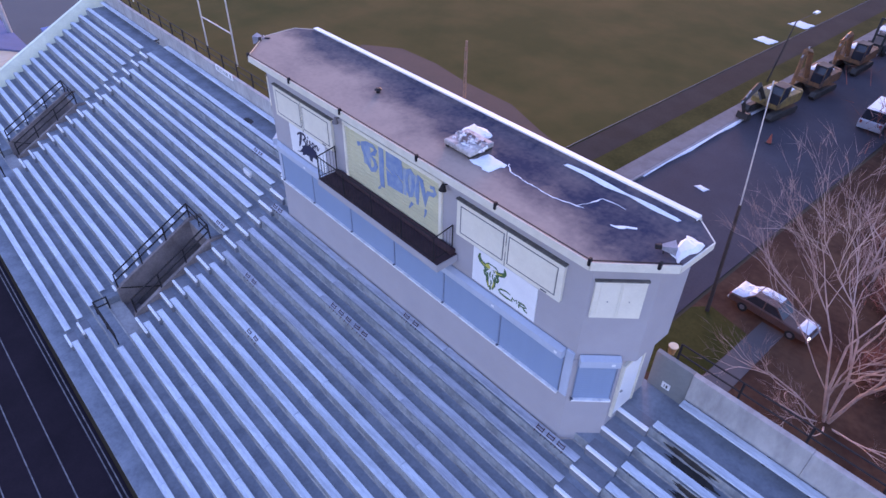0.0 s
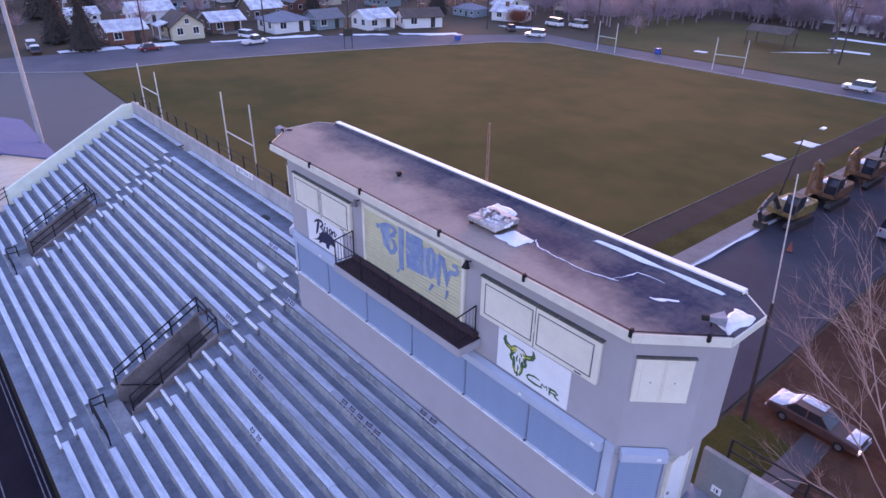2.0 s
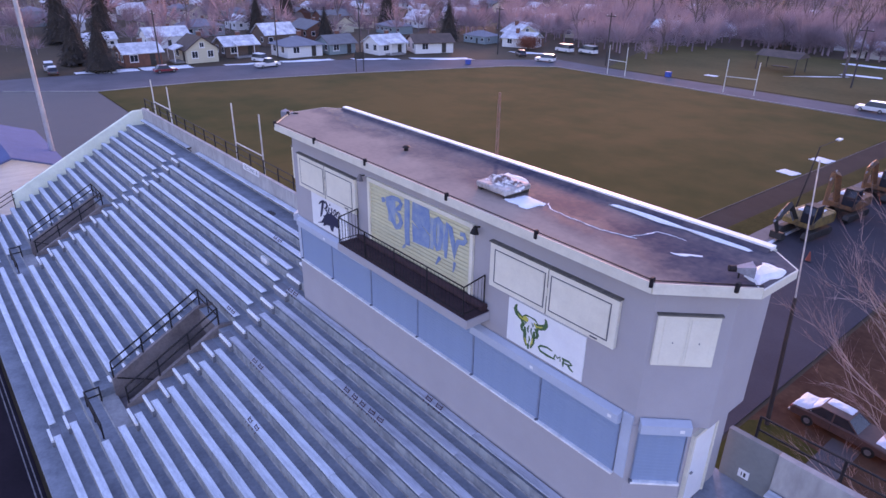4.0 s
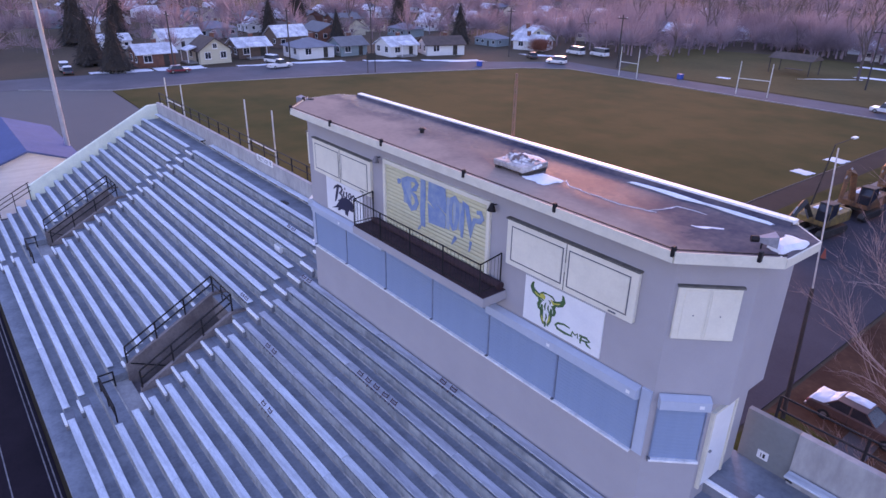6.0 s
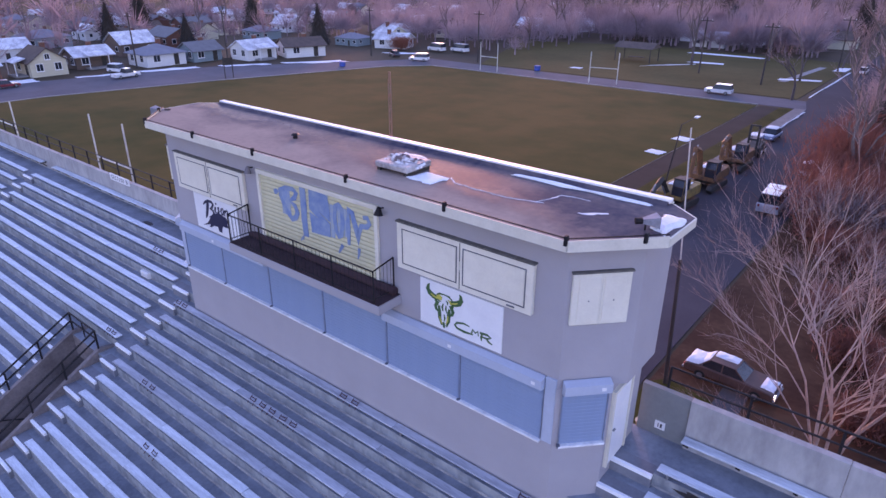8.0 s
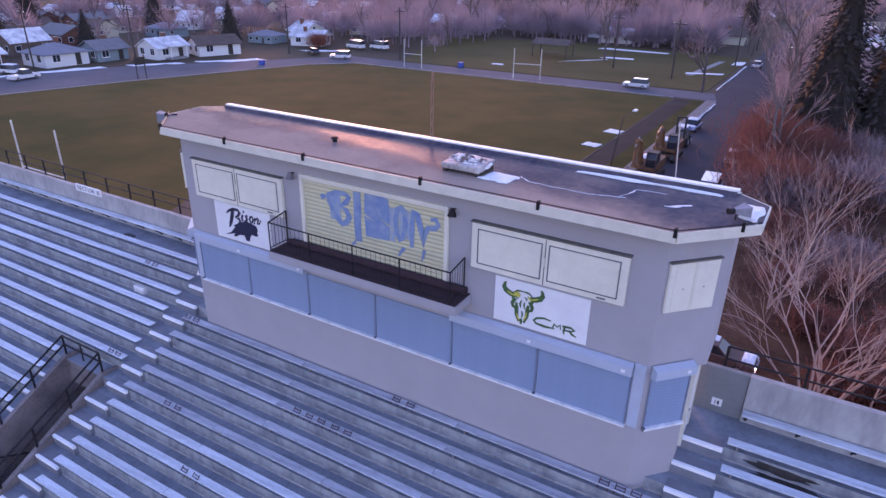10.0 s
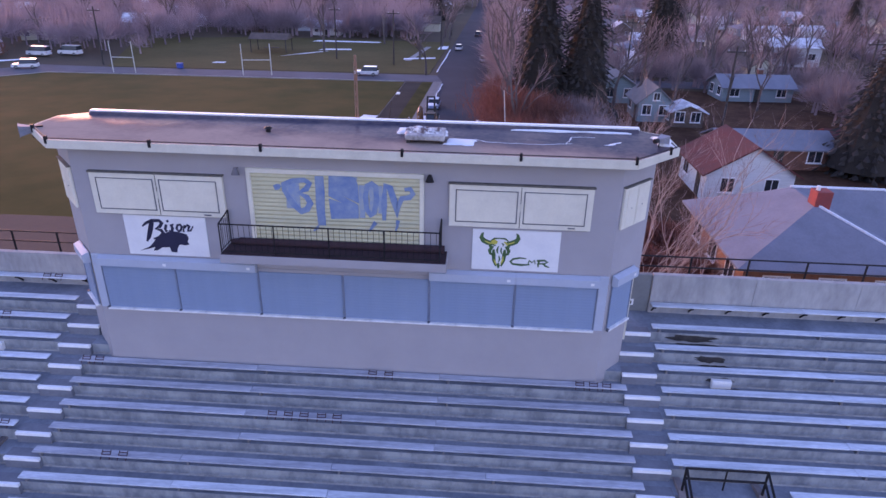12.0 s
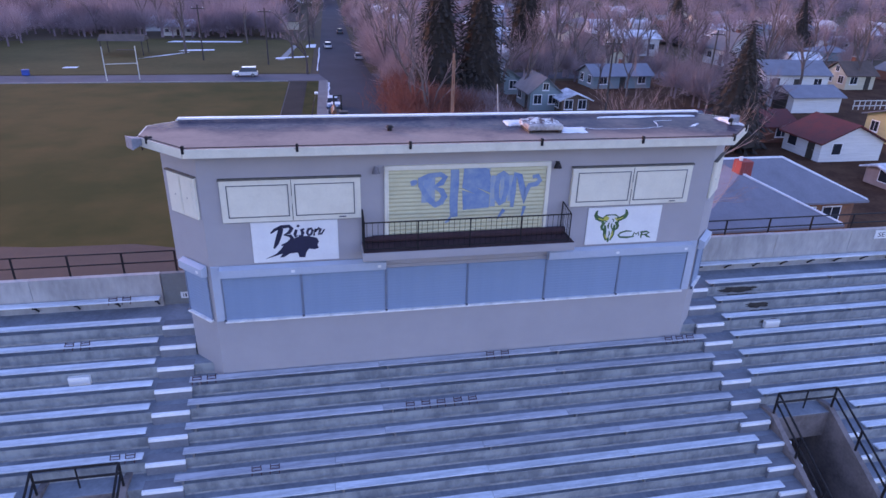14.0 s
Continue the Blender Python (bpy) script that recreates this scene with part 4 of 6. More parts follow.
part("snow_crust", bm, mat("dirty_snow", (0.80, 0.77, 0.77), (0.16, 0.10, 0.10), 0.85, scale=4, fine=12, spread=0.25), ac, "dirty crust of old snow")


def snow_patch(pts, z, h, label="thin patch of white snow on the dark roof", seed=1, name="snow_patch", rag=0.12):
    """A low drift with a ragged edge over a rough outline."""
    bm = B()
    rnd = random.Random(seed)
    cx, cy = sum(p[0] for p in pts) / len(pts), sum(p[1] for p in pts) / len(pts)
    edge = []
    for i in range(len(pts)):
        a, b = pts[i], pts[(i + 1) % len(pts)]
        for f in (0, 0.2, 0.4, 0.6, 0.8):
            j = min(rag, 0.06 * math.dist(a, b))
            edge.append((a[0] + (b[0] - a[0]) * f + rnd.uniform(-j, j), a[1] + (b[1] - a[1]) * f + rnd.uniform(-j, j)))
    rings = []
    for s, zz in ((1.0, 0.0), (0.93, 0.6), (0.6, 1.0)):
        rings.append([bm.verts.new((cx + (x - cx) * s, cy + (y - cy) * s, z + h * zz * rnd.uniform(0.8, 1.1) if zz else z)) for x, y in edge])
    n = len(edge)
    for r0, r1 in zip(rings, rings[1:]):
        for i in range(n):
            bm.faces.new((r0[i], r0[(i + 1) % n], r1[(i + 1) % n], r1[i]))
    bm.faces.new(rings[-1])
    return solid(name, bm, M_SNOW, label, "snow", "snow patches")


RZ = 13.163
snow_patch([(2.95, 0.5), (3.72, 0.48), (3.86, 1.12), (3.08, 1.18)], RZ, 0.03, seed=1)
snow_patch([(1.5, 1.5), (2.35, 1.5), (2.45, 2.05), (1.55, 2.1)], RZ, 0.08, seed=2)
snow_patch([(4.82, 2.3), (8.34, 2.36), (8.38, 2.5), (4.85, 2.44)], RZ, 0.04, "long strip of snow along the rear parapet", 3, rag=0.06)
snow_patch([(8.85, 1.2), (9.24, 0.95), (9.3, 2.0), (8.8, 2.05)], RZ, 0.09, "white drift of snow at the roof's corner", 4)


def frost(pts, widths, seed):
    """A thin wandering line of frost along the joints of the roof."""
    bm = B()
    rnd = random.Random(seed)
    pts = [Vector((x, y, 0)) for x, y in pts]
    fine, ws = [], []
    for a, b, wa, wb in zip(pts, pts[1:], widths, widths[1:]):
        n = max(2, int((b - a).length / 0.09))
        for i in range(n):
            f = i / n
            fine.append(a.lerp(b, f) + Vector((rnd.uniform(-0.02, 0.02), rnd.uniform(-0.02, 0.02), 0)))
            ws.append((wa + (wb - wa) * f) * rnd.uniform(0.45, 1.3))
    rows = []
    for i, p in enumerate(fine):
        d = (fine[min(i + 1, len(fine) - 1)] - fine[max(i - 1, 0)]).normalized()
        sd = Vector((-d.y, d.x, 0)) * ws[i] / 2
        rows.append((bm.verts.new(p - sd + Vector((0, 0, RZ))), bm.verts.new(p + Vector((0, 0, RZ + 0.006))), bm.verts.new(p + sd + Vector((0, 0, RZ)))))
    for a, b in zip(rows, rows[1:]):
        bm.faces.new((a[0], b[0], b[1], a[1]))
        bm.faces.new((a[1], b[1], b[2], a[2]))
    return solid("frost_streak", bm, M_SNOW, "thin wandering streak of frost on the dark roof", "snow", "frost streaks")


frost([(3.8, 1.2), (4.1, 0.95), (4.8, 0.88), (5.65, 0.88), (6.2, 1.0), (6.55, 1.12)], [0.03, 0.04, 0.03, 0.03, 0.04, 0.02], 6)
frost([(6.3, 1.02), (6.45, 1.4), (6.55, 1.8), (6.9, 1.86), (7.3, 1.82)], [0.02, 0.035, 0.04, 0.035, 0.015], 7)
frost([(7.35, 1.0), (7.6, 1.15), (7.75, 1.3), (7.98, 1.42)], [0.06, 0.16, 0.14, 0.04], 8)
vt = thing("roof_vent", "small dark vent pipe on the roof", "vent", at=(-2.1, 1.23, 13.16))
part("pipe", rod(B(), (0, 0, 0), (0, 0, 0.1), 0.07, n=10), M_BLACK, vt)
part("cap", rod(B(), (0, 0, 0.1), (0, 0, 0.16), 0.13, 0.06, n=10), M_BLACK, vt)
M_LAMPG = mat("dull_mauve_enamel", (0.20, 0.18, 0.20), (0.13, 0.12, 0.135), 0.6, scale=5)
for x, lm in ((-2.64, M_LAMPG), (2.64, M_BLACK)):
    t = thing("wall_lamp", "small %s cone lamp on the stucco wall" % ("dull mauve" if x < 0 else "dark"), "lamp", "wall lamps", at=(x, 0, 12.35))
    part("arm", rod(B(), (0, 0.0, 0.1), (0, -0.16, 0.12), 0.02), M_BLACK, t)
    part("shade", rod(B(), (0, -0.16, 0.16), (0, -0.19, -0.04), 0.045, 0.12, n=10), lm, t)

mast = thing("antenna_mast", "thin rusty lattice mast behind the press box", "mast", at=(0.12, 3.02, 0))
for dx, dy in ((-0.06, -0.035), (0.06, -0.035), (0, 0.07)):
    part("leg", rod(B(), (dx, dy, 0), (dx * 0.6, dy * 0.6, 14.9), 0.017, n=5), M_RUST, mast)
bm = B()
for i in range(37):
    z = 0.2 + i * 0.39
    s = 1 - 0.4 * z / 14.9
    s2 = 1 - 0.4 * (z + 0.39) / 14.9
    rod(bm, (-0.06 * s, -0.035 * s, z), (0.06 * s2, -0.035 * s2, z + 0.39), 0.01, n=4)
    rod(bm, (0.06 * s, -0.035 * s, z), (0, 0.07 * s2, z + 0.39), 0.01, n=4)
part("bracing", bm, M_RUST, mast)["kind"] = "stuff"
part("aerial", rod(B(), (0, 0, 14.8), (0, 0, 15.1), 0.03, 0.04, n=8), M_RUST, mast)

# small stadium seat frames clipped to the benches
def seat_frame(x, k, wall=False):
    z = 7.39 if wall else tread(k) + 0.19
    y = 2.6 if wall else row_y(k)
    t = thing("seat_frame", "small dark red folding seat frame clipped to the bench", "seat frame", "seat frames", at=(x, y, z), turn=random.uniform(-6, 6))
    for dx in (-0.125, 0.125):
        part("leg", rod(B(), (dx, -0.085, -0.09), (dx * 0.95, 0.12, 0.09), 0.014, n=5), M_SEATR, t)
    for f in (0.5, 0.82):
        part("bar", rod(B(), (-0.125, -0.085 + 0.205 * f, -0.09 + 0.18 * f), (0.125, -0.085 + 0.205 * f, -0.09 + 0.18 * f), 0.015, n=5), M_SEATR, t)


M_SEATR = mat("dark_red_steel", (0.10, 0.025, 0.035), (0.05, 0.016, 0.022), 0.6)
for x, k in ((0.95, 14), (1.45, 14), (-1.84, 12), (-1.36, 12), (-0.89, 12), (-0.36, 12), (0.1, 12), (7.26, 14), (7.67, 14), (8.06, 14), (-8.1, 14), (-7.68, 14), (-6.31, 10), (-5.82, 10), (-11.88, 16), (-11.42, 16), (-10.07, 11), (-9.68, 11), (-4.1, 8), (-3.6, 8)):
    seat_frame(x, k)
for x in (-10.96, -10.55):
    seat_frame(x, 0, True)
for x, k in ((-11.5, 14), (11.62, 14)):
    t = thing("electrical_box", "pale metal box fixed to the concrete riser", "box", "riser boxes", at=(x, row_y(k + 1), tread(k)))
    part("casing", box(B(), -0.3, 0.3, -0.14, 0.0, 0.0, 0.28, 0.01), M_SIGNW, t)
    part("lid", box(B(), -0.27, 0.27, -0.155, -0.14, 0.03, 0.25, 0.005), M_SIGNW, t)
M_STAIN = mat("dark_damp_stain", (0.022, 0.018, 0.018), (0.05, 0.045, 0.045), 0.7, scale=3, spread=0.6)
for xs, k, w in ((11.45, 16, 1.0), (11.0, 17, 1.5), (11.6, 15, 0.75)):
    rnd = random.Random(k)
    pts = [(xs + w * rnd.uniform(0.36, 0.62) * math.cos(a * 0.314), row_y(k) - 0.004, tread(k) - 0.16 + 0.15 * math.sin(a * 0.314) * rnd.uniform(0.55, 1.0)) for a in range(20)]
    solid("damp_stain", prism(B(), pts, (0, -0.003, 0)), M_STAIN, "dark damp stain running down the concrete riser", "stain", "damp stains")
for i, (x, k, w, d) in enumerate(((11.2, 16, 1.9, 0.4), (11.55, 15, 1.3, 0.4), (11.95, 14, 0.7, 0.34), (-14.5, 17, 1.0, 0.5))):
    rnd = random.Random(i)
    y = row_y(k) + 0.27
    pts = [(x + w / 2 * math.cos(a * 0.286) * rnd.uniform(0.5, 1), y + d / 2 + d / 2 * math.sin(a * 0.286) * rnd.uniform(0.5, 1), tread(k) + 0.004) for a in range(22)]
    solid("damp_stain", prism(B(), pts, (0, 0, 0.003)), M_STAIN, "dark damp stain on the concrete tread", "stain", "damp stains")

# ---- poles, goals ----
up_ = thing("utility_pole", "tall pole, dark below and pale above, beside the street", "pole", at=(5.72, 15.27, 0))
part("lower_shaft", rod(B(), (0, 0, -0.1), (-0.25, -0.1, 6.35), 0.105, 0.075, n=10), M_WOODP, up_, "dark wooden lower shaft")
part("upper_shaft", rod(B(), (-0.25, -0.1, 6.35), (-0.72, -0.1, 12.0), 0.034, 0.026, n=6), M_POLEW, up_, "thin pale upper shaft")
fl = thing("floodlight_pole", "tall grey steel floodlight pole behind the end wall", "pole", at=(-46, -2.1, 0))
part("shaft", rod(B(), (0, 0, -0.1), (0, 0, 26), 0.2, 0.13, n=12), mat("pole_grey", (0.42, 0.43, 0.46), (0.33, 0.34, 0.37), 0.5, 0.3), fl)
part("lamp_frame", box(B(), -0.2, 0.2, -1.6, 1.6, 24.5, 26.5, 0.05), M_STEEL, fl)
dp = thing("street_lamp", "slender dark lamp pole with a pale head beside the path", "lamp", at=(-5.5, 44.5, 0.02))
part("post", rod(B(), (0, 0, 0), (1.0, -1.2, 5.6), 0.075, 0.05, n=8), M_WOODP, dp)
part("arm", rod(B(), (1.0, -1.2, 5.6), (1.25, 1.6, 5.75), 0.03, 0.025, n=6), M_WOODP, dp)
part("lamp_head", box(B(), 1.05, 1.4, 1.5, 2.2, 5.66, 5.8, 0.04), M_SIGNW, dp, "flat pale lamp head")



def goal(x0, x1, y, bar=3.0, top=6.2, name="goal_post", turn=0.0):
    """A goal of two uprights and a crossbar."""
    g = thing(name, "white painted tubular goal posts on the grass", "goal", "goals", at=((x0 + x1) / 2, y, 0), turn=turn)
    w = (x1 - x0) / 2
    for s in (-w, w):
        part("upright", rod(B(), (s, 0, -0.05), (s, 0, top), 0.07, n=8), M_GOAL, g)
    part("crossbar", rod(B(), (-w, 0, bar), (w, 0, bar), 0.06, n=8), M_GOAL, g)


goal(-42.5, -36.9, 12.0, 2.8, 6.4)
goal(-64.7, -59.3, 11.8, 2.8, 5.3)
goal(-56.4, -52.7, 86.9, 2.4, 4.9)
goal(-35.1, -30.6, 88.2, 2.4, 4.9, turn=14)
sb = thing("notice_board", "dark board on two posts at the field's edge", "sign", at=(-83, 52.1, 0), turn=80)
for s in (-0.7, 0.7):
    part("post", rod(B(), (s, 0, 0), (s, 0, 3.6), 0.09, n=6), M_WOODP, sb)
part("panel", box(B(), -0.9, 0.9, -0.05, 0.05, 2.1, 3.3, 0.01), M_MDARK, sb)
for i, (x, y) in enumerate(((-78.4, 73.4), (-47.9, 92.8), (-53.9, 1.9))):
    t = thing("bin", "bright blue plastic bin", "bin", "blue bins", at=(x, y, 0))
    t.scale = (1 / K,) * 3
    part("tub", box(B(), -0.55, 0.55, -0.45, 0.45, 0, 0.95, 0.08), M_BLUEB, t)
    part("lid", box(B(), -0.58, 0.58, -0.48, 0.48, 0.95, 1.05, 0.04), M_BLUEB, t)

for i, p in enumerate((((-11.2, 53.1), (-9.4, 52.9), (-9.2, 54.4), (-10.9, 54.6)), ((-10.9, 60.1), (-9.0, 59.9), (-8.9, 61.7), (-10.6, 61.9)), ((-36.0, 136.0), (-20.5, 136.4), (-20.0, 138.0), (-35.0, 138.2)), ((-31.0, 121.5), (-24.0, 122.6), (-24.5, 124.2), (-30.0, 123.4)), ((-6.3, 127.5), (-4.2, 127.8), (-4.0, 133.5), (-5.8, 133.2)), ((-45.2, 99.8), (-43.0, 99.9), (-43.0, 101.2), (-45.0, 101.2)), ((-36.1, 110.32), (-29.31, 118.47), (-28.39, 120.01), (-34.7, 112.65)), ((-11.71, 110.74), (-5.62, 113.17), (-5.58, 114.72), (-11.66, 112.29)))):
    snow_patch(p, 0.01, 0.06, "thin patch of old snow on the grass", 20 + i)
snow_patch([(-3.75, 23.62), (-3.2, 50.63), (-3.09, 50.63), (-3.31, 37.3), (-3.64, 23.62)], -0.005, 0.09, "ragged strip of snow in the gutter", 31)
snow_patch([(-2.9, 65.33), (-2.49, 85.38), (-2.34, 85.38), (-2.5, 75.46), (-2.79, 65.33)], -0.005, 0.09, "ragged strip of snow in the gutter", 32)
snow_patch([(-4.17, 96.69), (-3.48, 127.67), (-3.23, 127.68), (-3.91, 96.69)], -0.005, 0.09, "ragged strip of snow in the gutter", 33)
snow_patch([(-0.9, 25.1), (-0.1, 25.0), (0.0, 25.45), (-0.7, 25.55)], -0.005, 0.05, "small lump of snow lying in the street", 34)
for i, (xa, ya, xb, yb, w) in enumerate(((-106.6, 12.5, -105.2, 22.0, 2.6), (-104.9, 22.5, -103.2, 30.5, 3.4), (-101.9, 36.0, -99.8, 44.5, 1.6), (-99.4, 46.0, -96.9, 55.5, 2.2), (-95.0, 59.0, -90.2, 66.5, 2.0), (-88.4, 69.0, -82.0, 78.5, 2.8), (-84.0, 92.5, -77.0, 97.5, 3.0))):
    snow_patch([(xa - w, ya), (xa, ya), (xb, yb), (xb - w, yb)], 0.0, 0.05, "band of snow along the street's edge", 40 + i, rag=0.7)
KERB_LINE = [(-97.6, 0.93), (-90.2, 11.71), (-89.2, 25.78), (-82.4, 50.43), (-72.4, 78.29), (-66.5, 85.2), (-59.56, 85.55), (-8.6, 86.8)]
for (xa, ya), (xb, yb) in zip(KERB_LINE, KERB_LINE[1:]):
    d = Vector((yb - ya, xa - xb, 0)).normalized() * 0.32
    sheet("kerb", [(xa, ya), (xb, yb), (xb + d.x, yb + d.y), (xa + d.x, ya + d.y)], 0.07, M_KERB, "pale concrete kerb between field and street", "kerb", 0.2)
sheet("park_path", [(-11.2, 109.2), (-10.0, 109.4), (-7.8, 131.6), (-9.0, 131.4)], 0.012, M_KERB, "pale gravel path across the park", "path")

# ---- vehicles ----


def vehicle(kind, at, turn, paint, label, snow=False):
    """A car, van or pickup with its wheels, windows and lamps; it faces +x."""
    L, W, H = {"car": (4.5, 1.8, 1.45), "suv": (4.7, 1.9, 1.75), "pickup": (5.4, 1.95, 1.8), "van": (5.0, 2.0, 2.1)}[kind]
    t = thing(kind if kind != "suv" else "car", label, "car" if kind in ("car", "suv") else kind, "parked vehicles", at=at, turn=turn)
    t.scale = (1 / K,) * 3
    b0, b1 = 0.32, H * 0.55
    prof = [(-L / 2, b0), (L / 2 - 0.05, b0), (L / 2, b0 + 0.25), (L / 2 - 0.1, b1 - 0.08), (-L / 2 + 0.05, b1), (-L / 2, b1 - 0.2)]
    bm = prism(B(), [(x, -W / 2, z) for x, z in prof], (0, W, 0), 0.05)
    part("body", bm, paint, t)
    cab = {"car": [(-L * 0.42, b1), (L * 0.2, b1), (L * 0.08, H), (-L * 0.28, H)], "suv": [(-L * 0.48, b1), (L * 0.22, b1), (L * 0.1, H), (-L * 0.44, H)], "pickup": [(-L * 0.1, b1), (L * 0.24, b1), (L * 0.14, H), (-L * 0.06, H)], "van": [(-L * 0.48, b1), (L * 0.38, b1), (L * 0.24, H), (-L * 0.47, H)]}[kind]
    lo_w, hi_w = W / 2 - 0.06, W / 2 - 0.24
    bm = B()
    vs = []
    for s in (-1, 1):
        vs.append([bm.verts.new((x, s * (lo_w if i < 2 else hi_w), z)) for i, (x, z) in enumerate(cab)])
    for i in range(4):
        bm.faces.new((vs[0][i], vs[0][(i + 1) % 4], vs[1][(i + 1) % 4], vs[1][i]))
    bm.faces.new(vs[0])
    bm.faces.new(vs[1][::-1])
    part("glasshouse", bm, M_GLASS, t, "dark window glass")
    part("roof", box(B(), cab[3][0] - 0.02, cab[2][0] + 0.02, -hi_w - 0.02, hi_w + 0.02, H - 0.03, H + 0.035, 0.02), M_SNOW if snow else paint, t)
    for x in (-L * 0.31, L * 0.31):
        for s in (-1, 1):
            wh = part("wheel", rod(B(), (x, s * (W / 2 - 0.2), 0.33), (x, s * (W / 2 + 0.01), 0.33), 0.33, n=14), M_TYRE, t)
            part("rim", rod(B(), (x, s * (W / 2 - 0.02), 0.33), (x, s * (W / 2 + 0.02), 0.33), 0.19, n=10), M_STEEL, wh)
    for s in (-1, 1):
        part("headlight", box(B(), L / 2 - 0.09, L / 2 - 0.01, s * W * 0.36 - 0.16, s * W * 0.36 + 0.16, b1 - 0.32, b1 - 0.16, 0.02), M_SIGNW, t)
        part("tail_light", box(B(), -L / 2 - 0.01, -L / 2 + 0.05, s * W * 0.4 - 0.1, s * W * 0.4 + 0.1, b1 - 0.35, b1 - 0.1, 0.02), M_REDL, t)
    if snow:
        for x0, x1, z in ((L * 0.24, L * 0.47, b1), (cab[3][0] - 0.05, cab[2][0] + 0.05, H + 0.03)):
            bm = B()
            bmesh.ops.create_grid(bm, x_segments=8, y_segments=6, size=0.5)
            for v in bm.verts:
                e = max(abs(v.co.x), abs(v.co.y)) * 2
                v.co = Vector(((x0 + x1) / 2 + v.co.x * (x1 - x0), v.co.y * (W - 0.3), z + (0.0 if e > 0.95 else 0.1 + 0.05 * noise.noise(v.co * 6))))
            part("snow", bm, M_SNOW, t, "snow lying on top")
    return t


M_REDL = mat("red_lens", (0.35, 0.02, 0.02), (0.25, 0.02, 0.02), 0.3)
P_WHITE = mat("white_car_paint", (0.72, 0.72, 0.74), (0.62, 0.62, 0.64), 0.3, bump=0, coat=0.5)
P_RED = mat("red_car_paint", (0.30, 0.03, 0.04), (0.22, 0.025, 0.03), 0.3, bump=0, coat=0.5)
P_DARK = mat("dark_car_paint", (0.03, 0.032, 0.04), (0.05, 0.05, 0.06), 0.3, bump=0, coat=0.5)
P_SILV = mat("silver_car_paint", (0.45, 0.48, 0.52), (0.36, 0.38, 0.42), 0.35, 0.3, bump=0, coat=0.5)
P_BLUE = mat("blue_car_paint", (0.16, 0.25, 0.42), (0.12, 0.2, 0.34), 0.3, bump=0, coat=0.5)
vehicle("pickup", (-96.5, 41.3, 0), 95, P_WHITE, "white pickup truck on the street")
vehicle("suv", (-102.5, 43.1, 0), 20, P_WHITE, "white car parked in a snowy driveway", True)
vehicle("car", (-101.1, 24.9, 0), 88, P_RED, "dark red car parked at the kerb")
vehicle("car", (-109.4, 9.6, 0), 172, P_DARK, "dark car at the street corner", True)
vehicle("suv", (-113.6, 9.9, 0), 172, P_SILV, "silver car parked at the corner", True)
vehicle("suv", (-72.2, 88.2, 0), 200, P_WHITE, "white car at the bend of the street")
vehicle("suv", (-15.4, 91.3, 0), 181, P_WHITE, "white sport utility car on the cross street")
vehicle("van", (-79, 102, 0), 175, P_WHITE, "white van parked by the far houses")
vehicle("van", (-74.3, 104.2, 0), 175, P_WHITE, "white van parked by the far houses")
vehicle("car", (-80.5, 90.0, 0), 150, P_DARK, "dark car parked near the corner")
vehicle("car", (-2.3, 67.3, 0), 268, P_BLUE, "pale blue car parked at the kerb", True)
vehicle("van", (3.6, 43.4, 0), 92, P_SILV, "dull silver van parked at the kerb")
vehicle("car", (4, 55.5, 0), 90, P_SILV, "silver car with snow on its roof", True)
vehicle("car", (2.2, 156.9, 0), 90, P_DARK, "dark car far down the street")
vehicle("car", (-1.5, 127.7, 0), 90, P_WHITE, "white car far down the street")
vehicle("car", (4, 111, 0), 90, P_SILV, "silver car parked far down the street")


def snow_cap(parent, x0, x1, y0, y1, z0, z1, thick, seed, label):
    """A rounded, ragged blanket of snow lying on a sloping panel."""
    bm = B()
    bmesh.ops.create_grid(bm, x_segments=14, y_segments=12, size=0.5)
    for v in bm.verts:
        u, w = v.co.x + 0.5, v.co.y + 0.5
        e = max(abs(v.co.x), abs(v.co.y)) * 2
        rag = 0.07 * noise.noise(Vector((u * 5, w * 5, seed))) if e > 0.9 else 0.0
        h = -0.03 if e > 0.98 else thick * (1 - e ** 4) * (1 + 0.7 * noise.noise(Vector((u * 4, w * 4, seed + 3))))
        v.co = Vector((x0 + (x1 - x0) * u + rag, y0 + (y1 - y0) * w + rag, z0 + (z1 - z0) * u + h))
    o = part("snow", bm, M_SNOW, parent, label)
    for f in o.data.polygons:
        f.use_smooth = True


